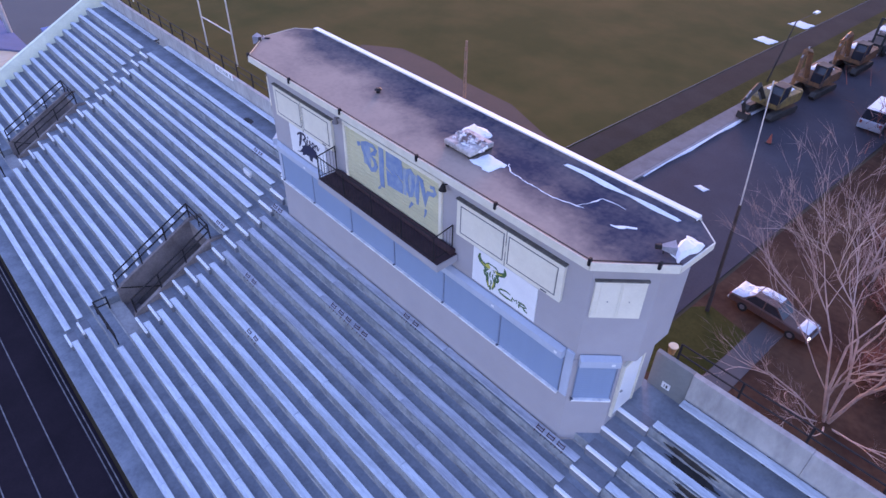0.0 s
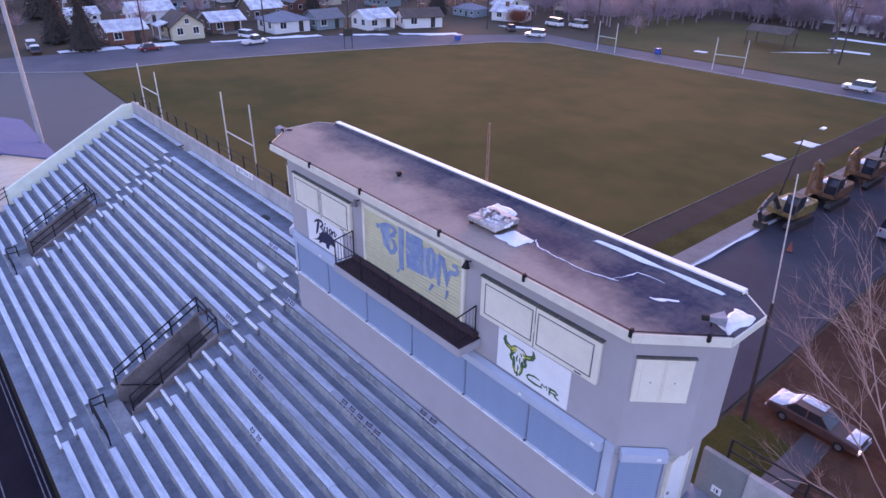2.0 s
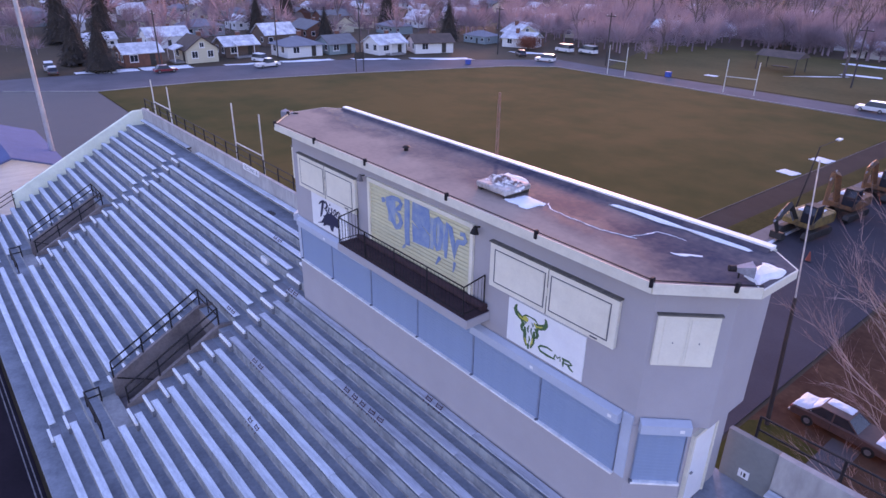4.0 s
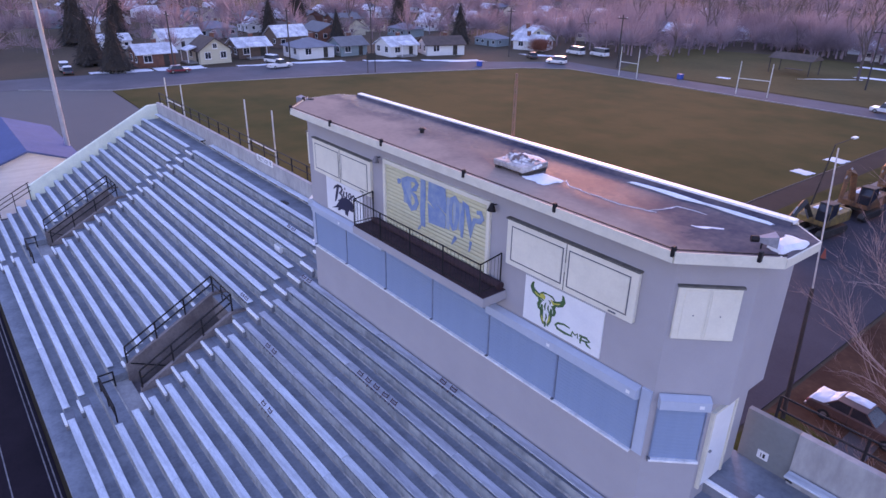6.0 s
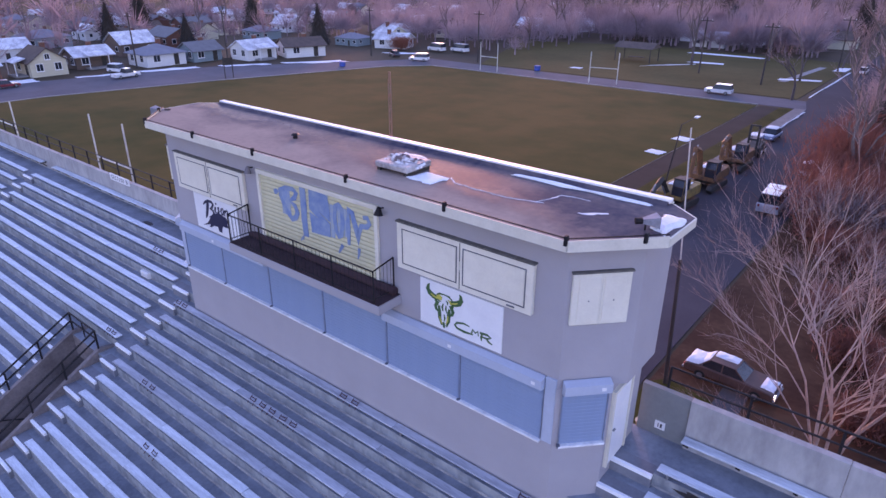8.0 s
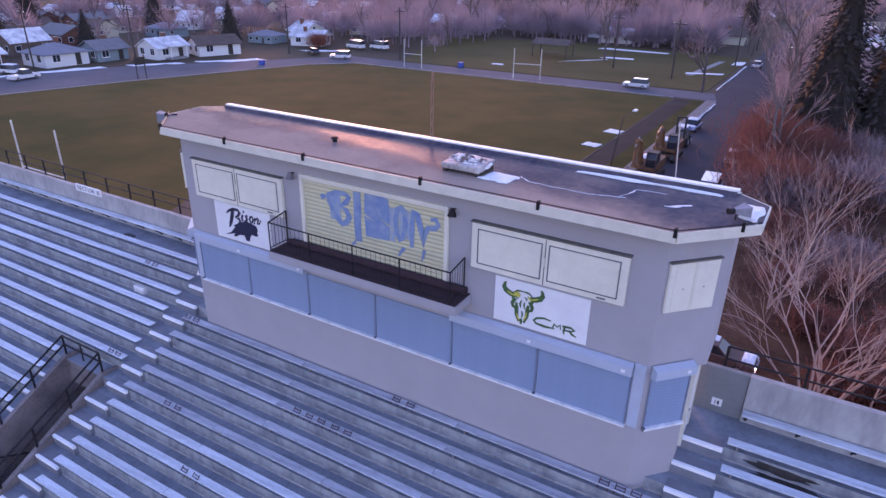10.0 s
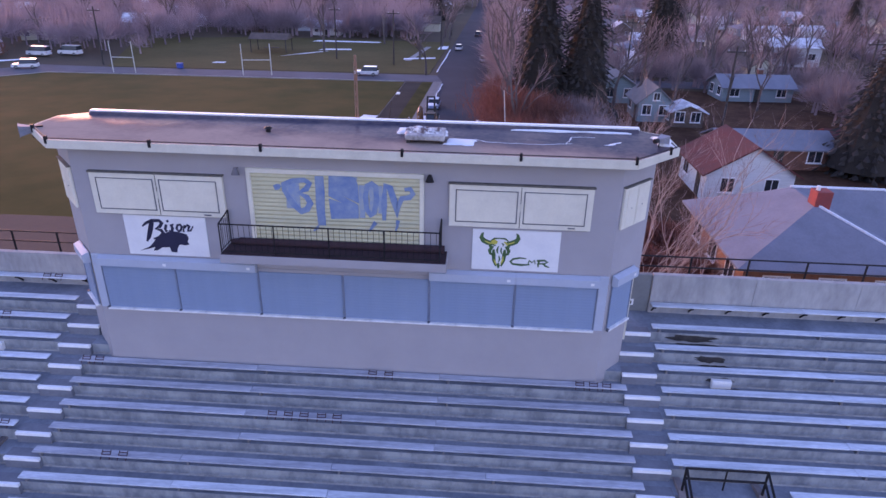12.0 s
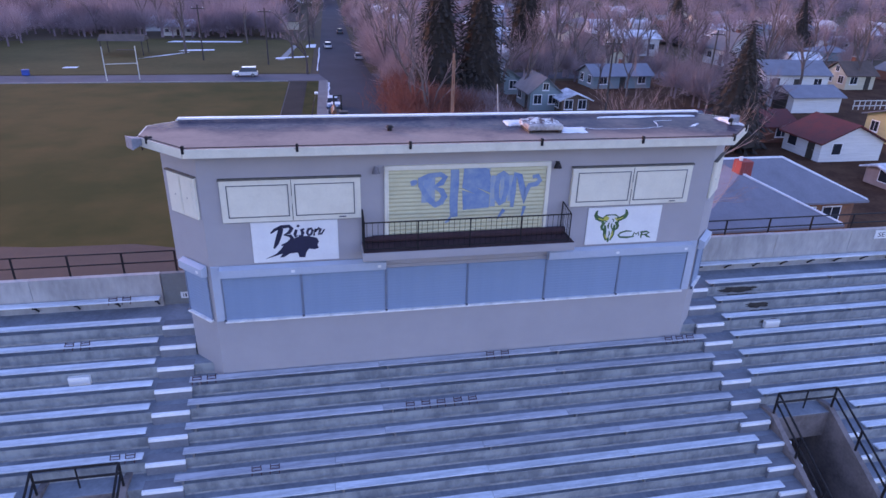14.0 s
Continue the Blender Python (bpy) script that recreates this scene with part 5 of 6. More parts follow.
def old_sedan(at, turn):
    """A long old saloon, half under snow; it faces +x."""
    t = thing("car", "old dull maroon saloon with snow on its boot, roof and bonnet", "car", "parked vehicles", at=at, turn=turn)
    t.scale = (0.92 / K,) * 3
    paint = mat("dull_maroon_paint", (0.150, 0.078, 0.064), (0.085, 0.045, 0.038), 0.75, scale=2.5, fine=12, spread=0.8)
    prof = [(-2.6, 0.34), (2.5, 0.34), (2.62, 0.5), (2.6, 0.74), (2.45, 0.84), (1.0, 0.95), (-1.55, 0.96), (-2.5, 0.9), (-2.64, 0.72), (-2.66, 0.5)]
    part("body", prism(B(), [(x, -0.95, z) for x, z in prof], (0, 1.9, 0), 0.07), paint, t)
    bm = B()
    cab = [(-1.75, 0.94), (0.95, 0.94), (0.3, 1.42), (-1.2, 1.43)]
    vs = [[bm.verts.new((x, q * (0.86 if n_ < 2 else 0.68), z)) for n_, (x, z) in enumerate(cab)] for q in (-1, 1)]
    for n_ in range(4):
        bm.faces.new((vs[0][n_], vs[0][(n_ + 1) % 4], vs[1][(n_ + 1) % 4], vs[1][n_]))
    bm.faces.new(vs[0])
    bm.faces.new(vs[1][::-1])
    part("glasshouse", bm, M_GLASS, t, "dark window glass")
    part("roof", box(B(), -1.24, 0.34, -0.7, 0.7, 1.41, 1.46, 0.02), paint, t)
    for q in (-1, 1):
        for a, b in (((0.95, 0.86 * q, 0.94), (0.3, 0.68 * q, 1.42)), ((-0.4, 0.87 * q, 0.94), (-0.42, 0.69 * q, 1.42)), ((-1.75, 0.86 * q, 0.94), (-1.2, 0.68 * q, 1.42))):
            part("pillar", rod(B(), a, b, 0.045, n=5), paint, t)
        part("headlight", box(B(), 2.56, 2.64, q * 0.68 - 0.16, q * 0.68 + 0.16, 0.56, 0.72, 0.02), M_SIGNW, t)
        part("tail_light", box(B(), -2.68, -2.6, q * 0.68 - 0.2, q * 0.68 + 0.2, 0.6, 0.76, 0.02), M_REDL, t)
        part("door_seam", box(B(), -0.42, -0.4, q * 0.945 - 0.01, q * 0.945 + 0.01, 0.42, 0.92), M_INK, t)
    part("bumper", box(B(), 2.58, 2.72, -0.9, 0.9, 0.36, 0.5, 0.03), M_STEEL, t)
    part("bumper", box(B(), -2.76, -2.62, -0.9, 0.9, 0.36, 0.5, 0.03), M_STEEL, t)
    for x in (-1.6, 1.65):
        for q in (-1, 1):
            wh = part("wheel", rod(B(), (x, q * 0.76, 0.33), (x, q * 0.97, 0.33), 0.33, n=14), M_TYRE, t)
            part("rim", rod(B(), (x, q * 0.95, 0.33), (x, q * 0.985, 0.33), 0.18, n=10), M_STEEL, wh)
    snow_cap(t, -2.6, -1.5, -0.85, 0.85, 0.9, 1.04, 0.17, 1, "snow heaped over the boot")
    snow_cap(t, -1.8, -1.15, -0.6, 0.8, 0.98, 1.42, 0.12, 2, "snow over the rear window")
    snow_cap(t, -1.2, 0.3, -0.1, 0.7, 1.45, 1.44, 0.12, 3, "snow along one side of the roof")
    snow_cap(t, 1.75, 2.52, -0.65, 0.75, 0.9, 0.84, 0.09, 4, "snow on the front of the bonnet")
    part("lit_headlight", rod(B(), (2.645, -0.66, 0.64), (2.67, -0.66, 0.64), 0.06, n=10), glow("headlight_glow", (1.0, 0.86, 0.65), 6.0), t, "headlight shining warm white")
    return t


old_sedan((8.1, 17.2, 0), -3)



def excavator(at, turn, label, reach, boom_m, body_m):
    """A tracked digger: tracks, upper body, cab, counterweight, boom, stick and bucket; it faces +x.
    reach: elbow, outer joint and bucket pin of the arm, each as (x, z)."""
    t = thing("excavator", label, "excavator", "construction machines", at=at, turn=turn)
    t.scale = (1.12 / K,) * 3
    for s in (-1, 1):
        pr = [(-1.7, 0.1), (1.7, 0.1), (2.0, 0.4), (1.7, 0.75), (-1.7, 0.75), (-2.0, 0.4)]
        tr = part("track", prism(B(), [(x, s * 1.05 - 0.25, z) for x, z in pr], (0, 0.5, 0), 0.04), M_MDARK, t, "dark muddy crawler track")
        for x in (-1.3, -0.45, 0.45, 1.3):
            part("roller", rod(B(), (x, s * 1.05 - 0.27, 0.42), (x, s * 1.05 + 0.27, 0.42), 0.2, n=10), M_MDARK, tr)
    part("turntable", rod(B(), (0, 0, 0.6), (0, 0, 1.0), 0.7, n=14), M_MDARK, t)
    part("body", prism(B(), [(-2.0, -1.2, 1.0), (1.3, -1.2, 1.0), (1.3, -1.2, 1.45), (0.2, -1.2, 1.85), (-1.8, -1.2, 1.9)], (0, 2.4, 0), 0.05), body_m, t)
    part("counterweight", prism(B(), [(-2.05, -1.2, 1.0), (-2.45, -0.9, 1.0), (-2.45, 0.9, 1.0), (-2.05, 1.2, 1.0)], (0, 0, 0.85), 0.05), body_m, t)
    part("grille", box(B(), -1.5, -0.4, -1.23, -1.19, 1.15, 1.7, 0.01), M_INK, t)
    cab = part("cab", prism(B(), [(0.1, 0.2, 1.4), (1.35, 0.2, 1.4), (1.35, 0.2, 2.2), (1.1, 0.2, 2.75), (0.1, 0.2, 2.75)], (0, 0.95, 0), 0.04), M_GLASS, t, "dark glazed cab")
    part("cab_roof", box(B(), 0.05, 1.15, 0.15, 1.2, 2.75, 2.85, 0.03), M_MDARK, cab)
    for x, y in ((0.1, 0.2), (0.1, 1.15), (1.3, 0.2), (1.3, 1.15)):
        part("cab_post", rod(B(), (x, y, 1.4), (x - (0.2 if x > 1 else 0), y, 2.78), 0.045, n=5), body_m, cab)
    a = Vector((1.0, -0.35, 1.4))
    b, c, d = (Vector((x, -0.35, z)) for x, z in reach)
    for nm, p, q, r, r2 in (("boom", a, b, 0.30, 0.26), ("boom", b, c, 0.26, 0.2), ("stick", c, d, 0.22, 0.15)):
        part(nm, rod(B(), p, q, r, r2, n=4), boom_m, t)
    part("ram", rod(B(), (1.15, -0.35, 1.2), b * 0.8 + a * 0.2 - Vector((0, 0, 0.35)), 0.08), M_STEEL, t)
    part("ram", rod(B(), b * 0.4 + c * 0.6 + Vector((0, 0, 0.35)), c * 0.8 + d * 0.2 + Vector((0.3, 0, 0.1)), 0.07), M_STEEL, t)
    part("bucket", prism(B(), [(d.x + 0.1, -0.85, d.z + 0.05), (d.x - 0.35, -0.85, d.z), (d.x - 0.55, -0.85, d.z - 0.4), (d.x - 0.3, -0.85, d.z - 0.62), (d.x + 0.15, -0.85, d.z - 0.5)], (0, 1.0, 0), 0.03), M_MDARK, t)
    snow_cap(t, -1.8, 0.0, -0.9, 0.7, 1.9, 1.88, 0.1, at[1], "snow on the engine cover")
    return t


def forklift(at, turn):
    """A rough-terrain forklift: body, roof guard, mast with carriage, wheels."""
    t = thing("forklift", "dark forklift with a tall mast and snow on its roof", "forklift", "construction machines", at=at, turn=turn)
    t.scale = (1 / K,) * 3
    for x, r in ((-1.1, 0.5), (1.1, 0.62)):
        for s in (-1, 1):
            w = part("wheel", rod(B(), (x, s * 0.7, r), (x, s * 1.08, r), r, n=14), M_TYRE, t)
            part("rim", rod(B(), (x, s * 1.05, r), (x, s * 1.11, r), r * 0.5, n=10), M_SIGNW, w)
    part("body", prism(B(), [(-1.8, -0.8, 0.5), (1.3, -0.8, 0.5), (1.3, -0.8, 1.1), (0.2, -0.8, 1.2), (-1.8, -0.8, 1.5)], (0, 1.6, 0), 0.05), M_MDARK, t)
    part("roof_guard", box(B(), -0.8, 0.9, -0.7, 0.7, 2.45, 2.55, 0.02), M_SNOW, t, "roof guard covered with snow")
    for x, y in ((-0.75, -0.65), (-0.75, 0.65), (0.85, -0.65), (0.85, 0.65)):
        part("guard_post", rod(B(), (x, y, 1.2), (x, y, 2.5), 0.05, n=5), M_MDARK, t)
    for s in (-0.5, 0.5):
        part("mast_rail", box(B(), 1.65, 1.85, s - 0.12, s + 0.12, 0.2, 4.0, 0.02), M_INK, t)
        part("fork", box(B(), 1.9, 3.1, s - 0.08, s + 0.08, 0.25, 0.32), M_STEEL, t)
    for z in (0.6, 2.2, 3.9):
        part("crossbar", box(B(), 1.68, 1.82, -0.5, 0.5, z - 0.1, z + 0.1), M_INK, t)
    part("carriage", box(B(), 1.86, 1.95, -0.65, 0.65, 0.3, 1.1, 0.02), M_MDARK, t)
    return t


M_ORANGE = mat("rusty_orange_paint", (0.30, 0.115, 0.04), (0.07, 0.035, 0.025), 0.7, scale=1.3, fine=9, spread=0.6)
M_YELLOW = mat("machine_yellow_clean", (0.36, 0.215, 0.06), (0.11, 0.065, 0.03), 0.6, scale=1.3, fine=9, spread=0.5)
excavator((-2.7, 39.0, 0), -97, "yellow excavator with a dark folded boom parked at the kerb", ((2.3, 2.9), (3.9, 1.9), (3.3, 0.75)), M_MDARK, M_YELLOW)
excavator((-2.3, 45.4, 0), -95, "rusty orange excavator with its boom folded upright", ((1.9, 3.9), (2.9, 4.3), (3.2, 0.9)), M_ORANGE, M_ORANGE)
excavator((-2.1, 52.9, 0), -93, "rusty orange excavator parked behind another one", ((2.0, 3.7), (3.3, 3.3), (3.3, 0.8)), M_ORANGE, M_ORANGE)
forklift((-2.0, 59.4, 0), -88)
cone = thing("traffic_cone", "small orange traffic cone on the street", "traffic cone", at=(-0.4, 34.4, 0))
part("cone", rod(B(), (0, 0, 0.03), (0, 0, 0.7), 0.18, 0.03, n=10), mat("orange_plastic", (0.5, 0.1, 0.06)), cone)
part("base", box(B(), -0.22, 0.22, -0.22, 0.22, -0.01, 0.04), M_INK, cone)

drum = thing("bucket", "small pale orange plastic bucket on the grass", "bucket", at=(6.1, 11.4, 0))
part("tub", rod(B(), (0, 0, -0.01), (0, 0, 0.42), 0.17, 0.21, n=12), mat("pale_orange_plastic", (0.72, 0.42, 0.2), (0.55, 0.3, 0.14), 0.5), drum)
part("rim", rod(B(), (0, 0, 0.42), (0, 0, 0.47), 0.24, 0.23, n=12), mat("cream_plastic", (0.75, 0.6, 0.4), (0.6, 0.46, 0.3), 0.5), drum)

# ---- houses ----
W_WHITE = mat("white_siding", (0.72, 0.72, 0.72), (0.6, 0.6, 0.6), 0.7, scale=1, fine=8, stretch=(0.3, 0.3, 6), bump=0.1)
W_CREAM = mat("cream_siding", (0.62, 0.56, 0.42), (0.52, 0.46, 0.34), 0.7, scale=1, fine=8, stretch=(0.3, 0.3, 6), bump=0.1)
W_BRICK = mat("red_brick", (0.24, 0.09, 0.06), (0.15, 0.06, 0.045), 0.9, scale=2, fine=10)
W_BROWN = mat("brown_siding", (0.16, 0.10, 0.075), (0.11, 0.07, 0.055), 0.8, scale=1, fine=8, stretch=(0.3, 0.3, 6))
W_TEAL = mat("teal_siding", (0.22, 0.30, 0.32), (0.17, 0.24, 0.26), 0.8, scale=1, fine=8, stretch=(0.3, 0.3, 6))
W_ORNG = mat("orange_brick", (0.30, 0.125, 0.07), (0.2, 0.085, 0.055), 0.9, scale=2, fine=10)
R_GREY = mat("grey_shingles", (0.20, 0.20, 0.215), (0.13, 0.13, 0.14), 0.9, scale=0.8, fine=6, spread=0.8)
R_SNOW = mat("snowy_shingles", (0.76, 0.78, 0.82), (0.36, 0.36, 0.4), 0.85, scale=0.5, fine=3, spread=0.5)
R_BLUE = mat("slate_shingles", (0.235, 0.245, 0.29), (0.17, 0.18, 0.215), 0.85, scale=0.6, fine=8, spread=0.8, spec=0.2)
R_RED = mat("red_roofing", (0.155, 0.024, 0.022), (0.095, 0.018, 0.018), 0.8, scale=0.7, fine=6)
R_BRWN = mat("brown_shingles", (0.14, 0.09, 0.075), (0.09, 0.06, 0.05), 0.9, scale=0.8, fine=6)
R_METAL = mat("pale_blue_metal_roof", (0.085, 0.13, 0.27), (0.065, 0.105, 0.22), 0.8, 0.0, scale=0.4, fine=5, bump=0.03, spec=0.15)


def window(parent, x, y, z, w, h, side, plain=False):
    """A window with frame, sill and pane on a wall that faces side (0: -y, 1: +x, 2: +y, 3: -x)."""
    f = part("window", box(B(), -w / 2 - 0.09, w / 2 + 0.09, -0.05, 0.03, -0.09, h + 0.09), M_SIGNW, parent)
    f.matrix_basis = pose(x, y, z, 0, 0, side * 90)
    part("pane", box(B(), -w / 2, w / 2, -0.062, 0.0, 0, h), M_GLASS, f)
    if plain:
        return
    part("mullion", box(B(), -0.025, 0.025, -0.07, -0.05, 0, h), M_SIGNW, f)
    part("sill", box(B(), -w / 2 - 0.15, w / 2 + 0.15, -0.14, 0.0, -0.15, -0.09), M_SIGNW, f)


def house(at, w, d, h, rise, turn, wall, roofm, label, chimney=True, hip=False, porch=False, garage=False, over=0.45, trim=None, name="house", attic=True, plain=False):
    """A house: ridge along its local x, fronts towards -y; walls, roof slopes, windows, door, chimney, porch."""
    t = thing(name, label, "house" if name == "house" else name.replace("_", " "), "houses of the town", at=at, turn=turn)
    if hip:
        part("wall", box(B(), -w / 2, w / 2, -d / 2, d / 2, -0.2, h), wall, t)
        r = max(0.0, w / 2 - d / 2)
        e, z0 = over, h - 0.05
        a = [(-w / 2 - e, -d / 2 - e, z0), (w / 2 + e, -d / 2 - e, z0), (w / 2 + e, d / 2 + e, z0), (-w / 2 - e, d / 2 + e, z0)]
        bm = B()
        lo = [bm.verts.new((x, y, z - 0.15)) for x, y, z in a]
        mid = [bm.verts.new(p) for p in a]
        rg = [bm.verts.new((-r, 0, h + rise)), bm.verts.new((r, 0, h + rise))]
        for i in range(4):
            bm.faces.new((lo[i], lo[(i + 1) % 4], mid[(i + 1) % 4], mid[i]))
        bm.faces.new(lo[::-1])
        bm.faces.new((mid[0], mid[1], rg[1], rg[0]))
        bm.faces.new((mid[1], mid[2], rg[1]))
        bm.faces.new((mid[2], mid[3], rg[0], rg[1]))
        bm.faces.new((mid[3], mid[0], rg[0]))
        rf_ = part("roof", bm, roofm, t)
        if trim:
            for p, q in ((a[1], (r, 0, h + rise)), (a[2], (r, 0, h + rise)), (a[0], (-r, 0, h + rise)), (a[3], (-r, 0, h + rise))):
                part("ridge_snow", rod(B(), Vector(p) + Vector((0, 0, 0.02)), Vector(q) + Vector((0, 0, 0.03)), 0.07, n=5), trim, rf_, "line of snow along the hip")
    else:
        bm = prism(B(), [(-w / 2, -d / 2, -0.2), (-w / 2, d / 2, -0.2), (-w / 2, d / 2, h), (-w / 2, 0, h + rise), (-w / 2, -d / 2, h)], (w, 0, 0))
        part("wall", bm, wall, t)
        k = rise / (d / 2)
        for s in (-1, 1):
            pts = [(-w / 2 - over, 0, h + rise + 0.02), (-w / 2 - over, s * (d / 2 + over), h - k * over + 0.02), (-w / 2 - over, s * (d / 2 + over), h - k * over + 0.17), (-w / 2 - over, 0, h + rise + 0.17)]
            part("roof_slope", prism(B(), pts, (w + 2 * over, 0, 0)), roofm, t)
        if attic and rise > 1.6 and not plain:
            window(t, w / 2, 0, h + 0.3, 0.7, 0.8, 1)
            window(t, -w / 2, 0, h + 0.3, 0.7, 0.8, 3)
    n = max(1, round(w / 3.4))
    for i in range(n):
        x = -w / 2 + (i + 0.5) * w / n
        if garage:
            continue
        if i == n // 2 and n > 1:
            dr = part("door", box(B(), -0.48, 0.48, -0.06, 0.02, 0, 2.05, 0.01), M_MDARK, t)
            dr.matrix_basis = pose(x, -d / 2, 0)
            part("handle", box(B(), 0.34, 0.4, -0.11, -0.05, 0.95, 1.05), M_STEEL, dr)
        else:
            window(t, x, -d / 2, h * 0.38, 1.25, 1.1, 0, plain)
        if not plain:
            window(t, x, d / 2, h * 0.38, 1.1, 1.1, 2)
    for sx, sd in ((w / 2, 1), (-w / 2, 3)):
        for y in (-d * 0.25, d * 0.25)[: 1 if plain else 2]:
            if not garage and name != "pavilion":
                window(t, sx, y, h * 0.38, 1.0, 1.1, sd, plain)
    if garage:
        gd = part("garage_door", box(B(), -1.5, 1.5, -0.07, 0.0, 0, 2.3, 0.01), M_CREAMD if garage == "dark" else M_SIGNW, t)
        gd.matrix_basis = pose(w / 2, 0, 0, 0, 0, 90)
        for i in range(4):
            part("panel", box(B(), -1.45, 1.45, -0.085, -0.065, 0.05 + i * 0.56, 0.55 + i * 0.56, 0.01), M_MDARK if garage == "dark" else M_SIGNW, gd)
    if chimney:
        ch = part("chimney", box(B(), w * 0.12 - 0.35, w * 0.12 + 0.35, 0.2, 0.9, h, h + rise + 0.75, 0.02), W_BRICK, t, "brick chimney")
        part("chimney_cap", box(B(), w * 0.12 - 0.42, w * 0.12 + 0.42, 0.13, 0.97, h + rise + 0.75, h + rise + 0.85), M_KERB, ch)
    if porch:
        p = part("porch_roof", prism(B(), [(-1.9, -d / 2 - 1.9, 2.3), (1.9, -d / 2 - 1.9, 2.3), (1.9, -d / 2, 2.9), (-1.9, -d / 2, 2.9)], (0, 0, 0.14)), R_SNOW, t, "snowy porch roof")
        for x in (-1.75, 1.75):
            part("porch_post", rod(B(), (x, -d / 2 - 1.75, 0), (x, -d / 2 - 1.75, 2.35), 0.08), M_SIGNW, p)
        part("porch_floor", box(B(), -1.9, 1.9, -d / 2 - 1.9, -d / 2, 0, 0.25), M_KERB, p)
    return t


# across the west street
house((-112.3, 24.1, 0), 6.35, 5.56, 2.35, 1.26, 90, W_BRICK, R_SNOW, "low red brick house with a snow-covered roof")
house((-111.1, 34.1, 0), 6.30, 5.82, 2.41, 2.02, 0, W_CREAM, R_BRWN, "cream cottage with a brown gable roof and porch", porch=True)
house((-113.5, 43, 0), 6.63, 5.46, 2.24, 1.31, 90, W_BROWN, R_SNOW, "dark brown wooden house with a snowy roof", porch=True)
house((-107.4, 53.0, 0), 7.73, 6.96, 2.22, 1.45, 90, W_WHITE, R_BLUE, "white bungalow with a slate-coloured hip roof", hip=True)
house((-106.2, 61.4, 0), 6.13, 5.37, 2.05, 1.37, 90, W_TEAL, R_GREY, "grey-blue house with a grey gable roof")
house((-100.2, 69.6, 0), 6.85, 5.71, 2.11, 1.43, 90, W_WHITE, R_SNOW, "white house with a snow-covered gable roof", porch=True)
house((-96.6, 78.8, 0), 8.32, 6.05, 2.09, 1.34, 70, W_WHITE, R_BRWN, "white ranch house with a brown roof")
house((-91.2, 101.5, 0), 7.40, 5.33, 1.95, 1.10, 200, W_WHITE, R_SNOW, "long white house with a snowy roof at the bend")
house((-97.8, 107.7, 0), 7.36, 5.89, 2.18, 1.74, 160, W_CREAM, R_SNOW, "pale house with a steep snowy roof")
# neighbours east of the street
hh_ = thing("house", "low orange-brick house under a wide slate hip roof", "house", "houses of the town", at=(-0.5, -1.2, 0))
part("wall", box(B(), 19.2, 28.7, 17.2, 26.8, -0.2, 2.85), W_ORNG, hh_)
part("wall", box(B(), 28.71, 34.2, 21.2, 26.79, -0.2, 2.84), W_ORNG, hh_)


def hip_roof(x0, x1, y0, y1, z0, z1, ra, rb):
    """A hipped roof over a rectangle, its ridge from ra to rb in plan."""
    bm = B()
    lo = [bm.verts.new((x, y, z0 - 0.14)) for x, y in ((x0, y0), (x1, y0), (x1, y1), (x0, y1))]
    up = [bm.verts.new((x, y, z0)) for x, y in ((x0, y0), (x1, y0), (x1, y1), (x0, y1))]
    r0, r1 = bm.verts.new((*ra, z1)), bm.verts.new((*rb, z1))
    for i in range(4):
        bm.faces.new((lo[i], lo[(i + 1) % 4], up[(i + 1) % 4], up[i]))
    bm.faces.new(lo[::-1])
    if abs(ra[0] - rb[0]) > abs(ra[1] - rb[1]):
        fs = ((0, 1, r1, r0), (1, 2, r1), (2, 3, r0, r1), (3, 0, r0))
    else:
        fs = ((0, 1, r0), (1, 2, r1, r0), (2, 3, r1), (3, 0, r0, r1))
    for f in fs:
        bm.faces.new([up[v] if isinstance(v, int) else v for v in f])
    return bm


part("roof", hip_roof(18.6, 29.3, 16.6, 27.4, 2.9, 5.3, (23.9, 20.6), (23.9, 23.6)), R_BLUE, hh_, "slate hip roof of the front wing")
part("roof", hip_roof(20.0, 34.8, 20.6, 27.39, 2.89, 5.25, (24.0, 24.0), (29.6, 24.0)), R_BLUE, hh_, "slate hip roof of the main wing")
for p, q in (((23.9, 20.6, 5.32), (29.2, 16.7, 2.94)), ((29.6, 24.0, 5.27), (34.7, 20.7, 2.93)), ((23.9, 24.0, 5.27), (29.6, 24.0, 5.27))):
    part("ridge_snow", rod(B(), p, q, 0.085, n=5), M_SNOW, hh_, "line of snow along the hip")
for x in (21, 24, 27):
    window(hh_, x, 17.2, 1.1, 1.3, 1.1, 0)
for x in (30.3, 32.4):
    window(hh_, x, 21.2, 1.0, 1.4, 1.3, 0)
for y in (19, 22, 25):
    window(hh_, 19.2, y, 1.1, 1.2, 1.1, 3)
snow_patch([(30.3, 15.5), (35.63, 15.28), (36.05, 18.96), (32.19, 19.17)], 0.0, 0.06, "thin snow on the ground beside the brick house", 71)
ch = thing("brick_chimney", "square red chimney on the slate hip roof", "chimney", at=(23.7, 19.7, 4.85))
part("shaft", box(B(), -0.45, 0.45, -0.45, 0.45, 0, 1.25, 0.03), mat("red_chimney", (0.38, 0.06, 0.05), (0.26, 0.05, 0.045), 0.85, scale=2), ch)
part("pot", rod(B(), (-0.25, 0, 1.2), (-0.25, 0, 1.5), 0.12, n=8), M_SIGNW, ch)
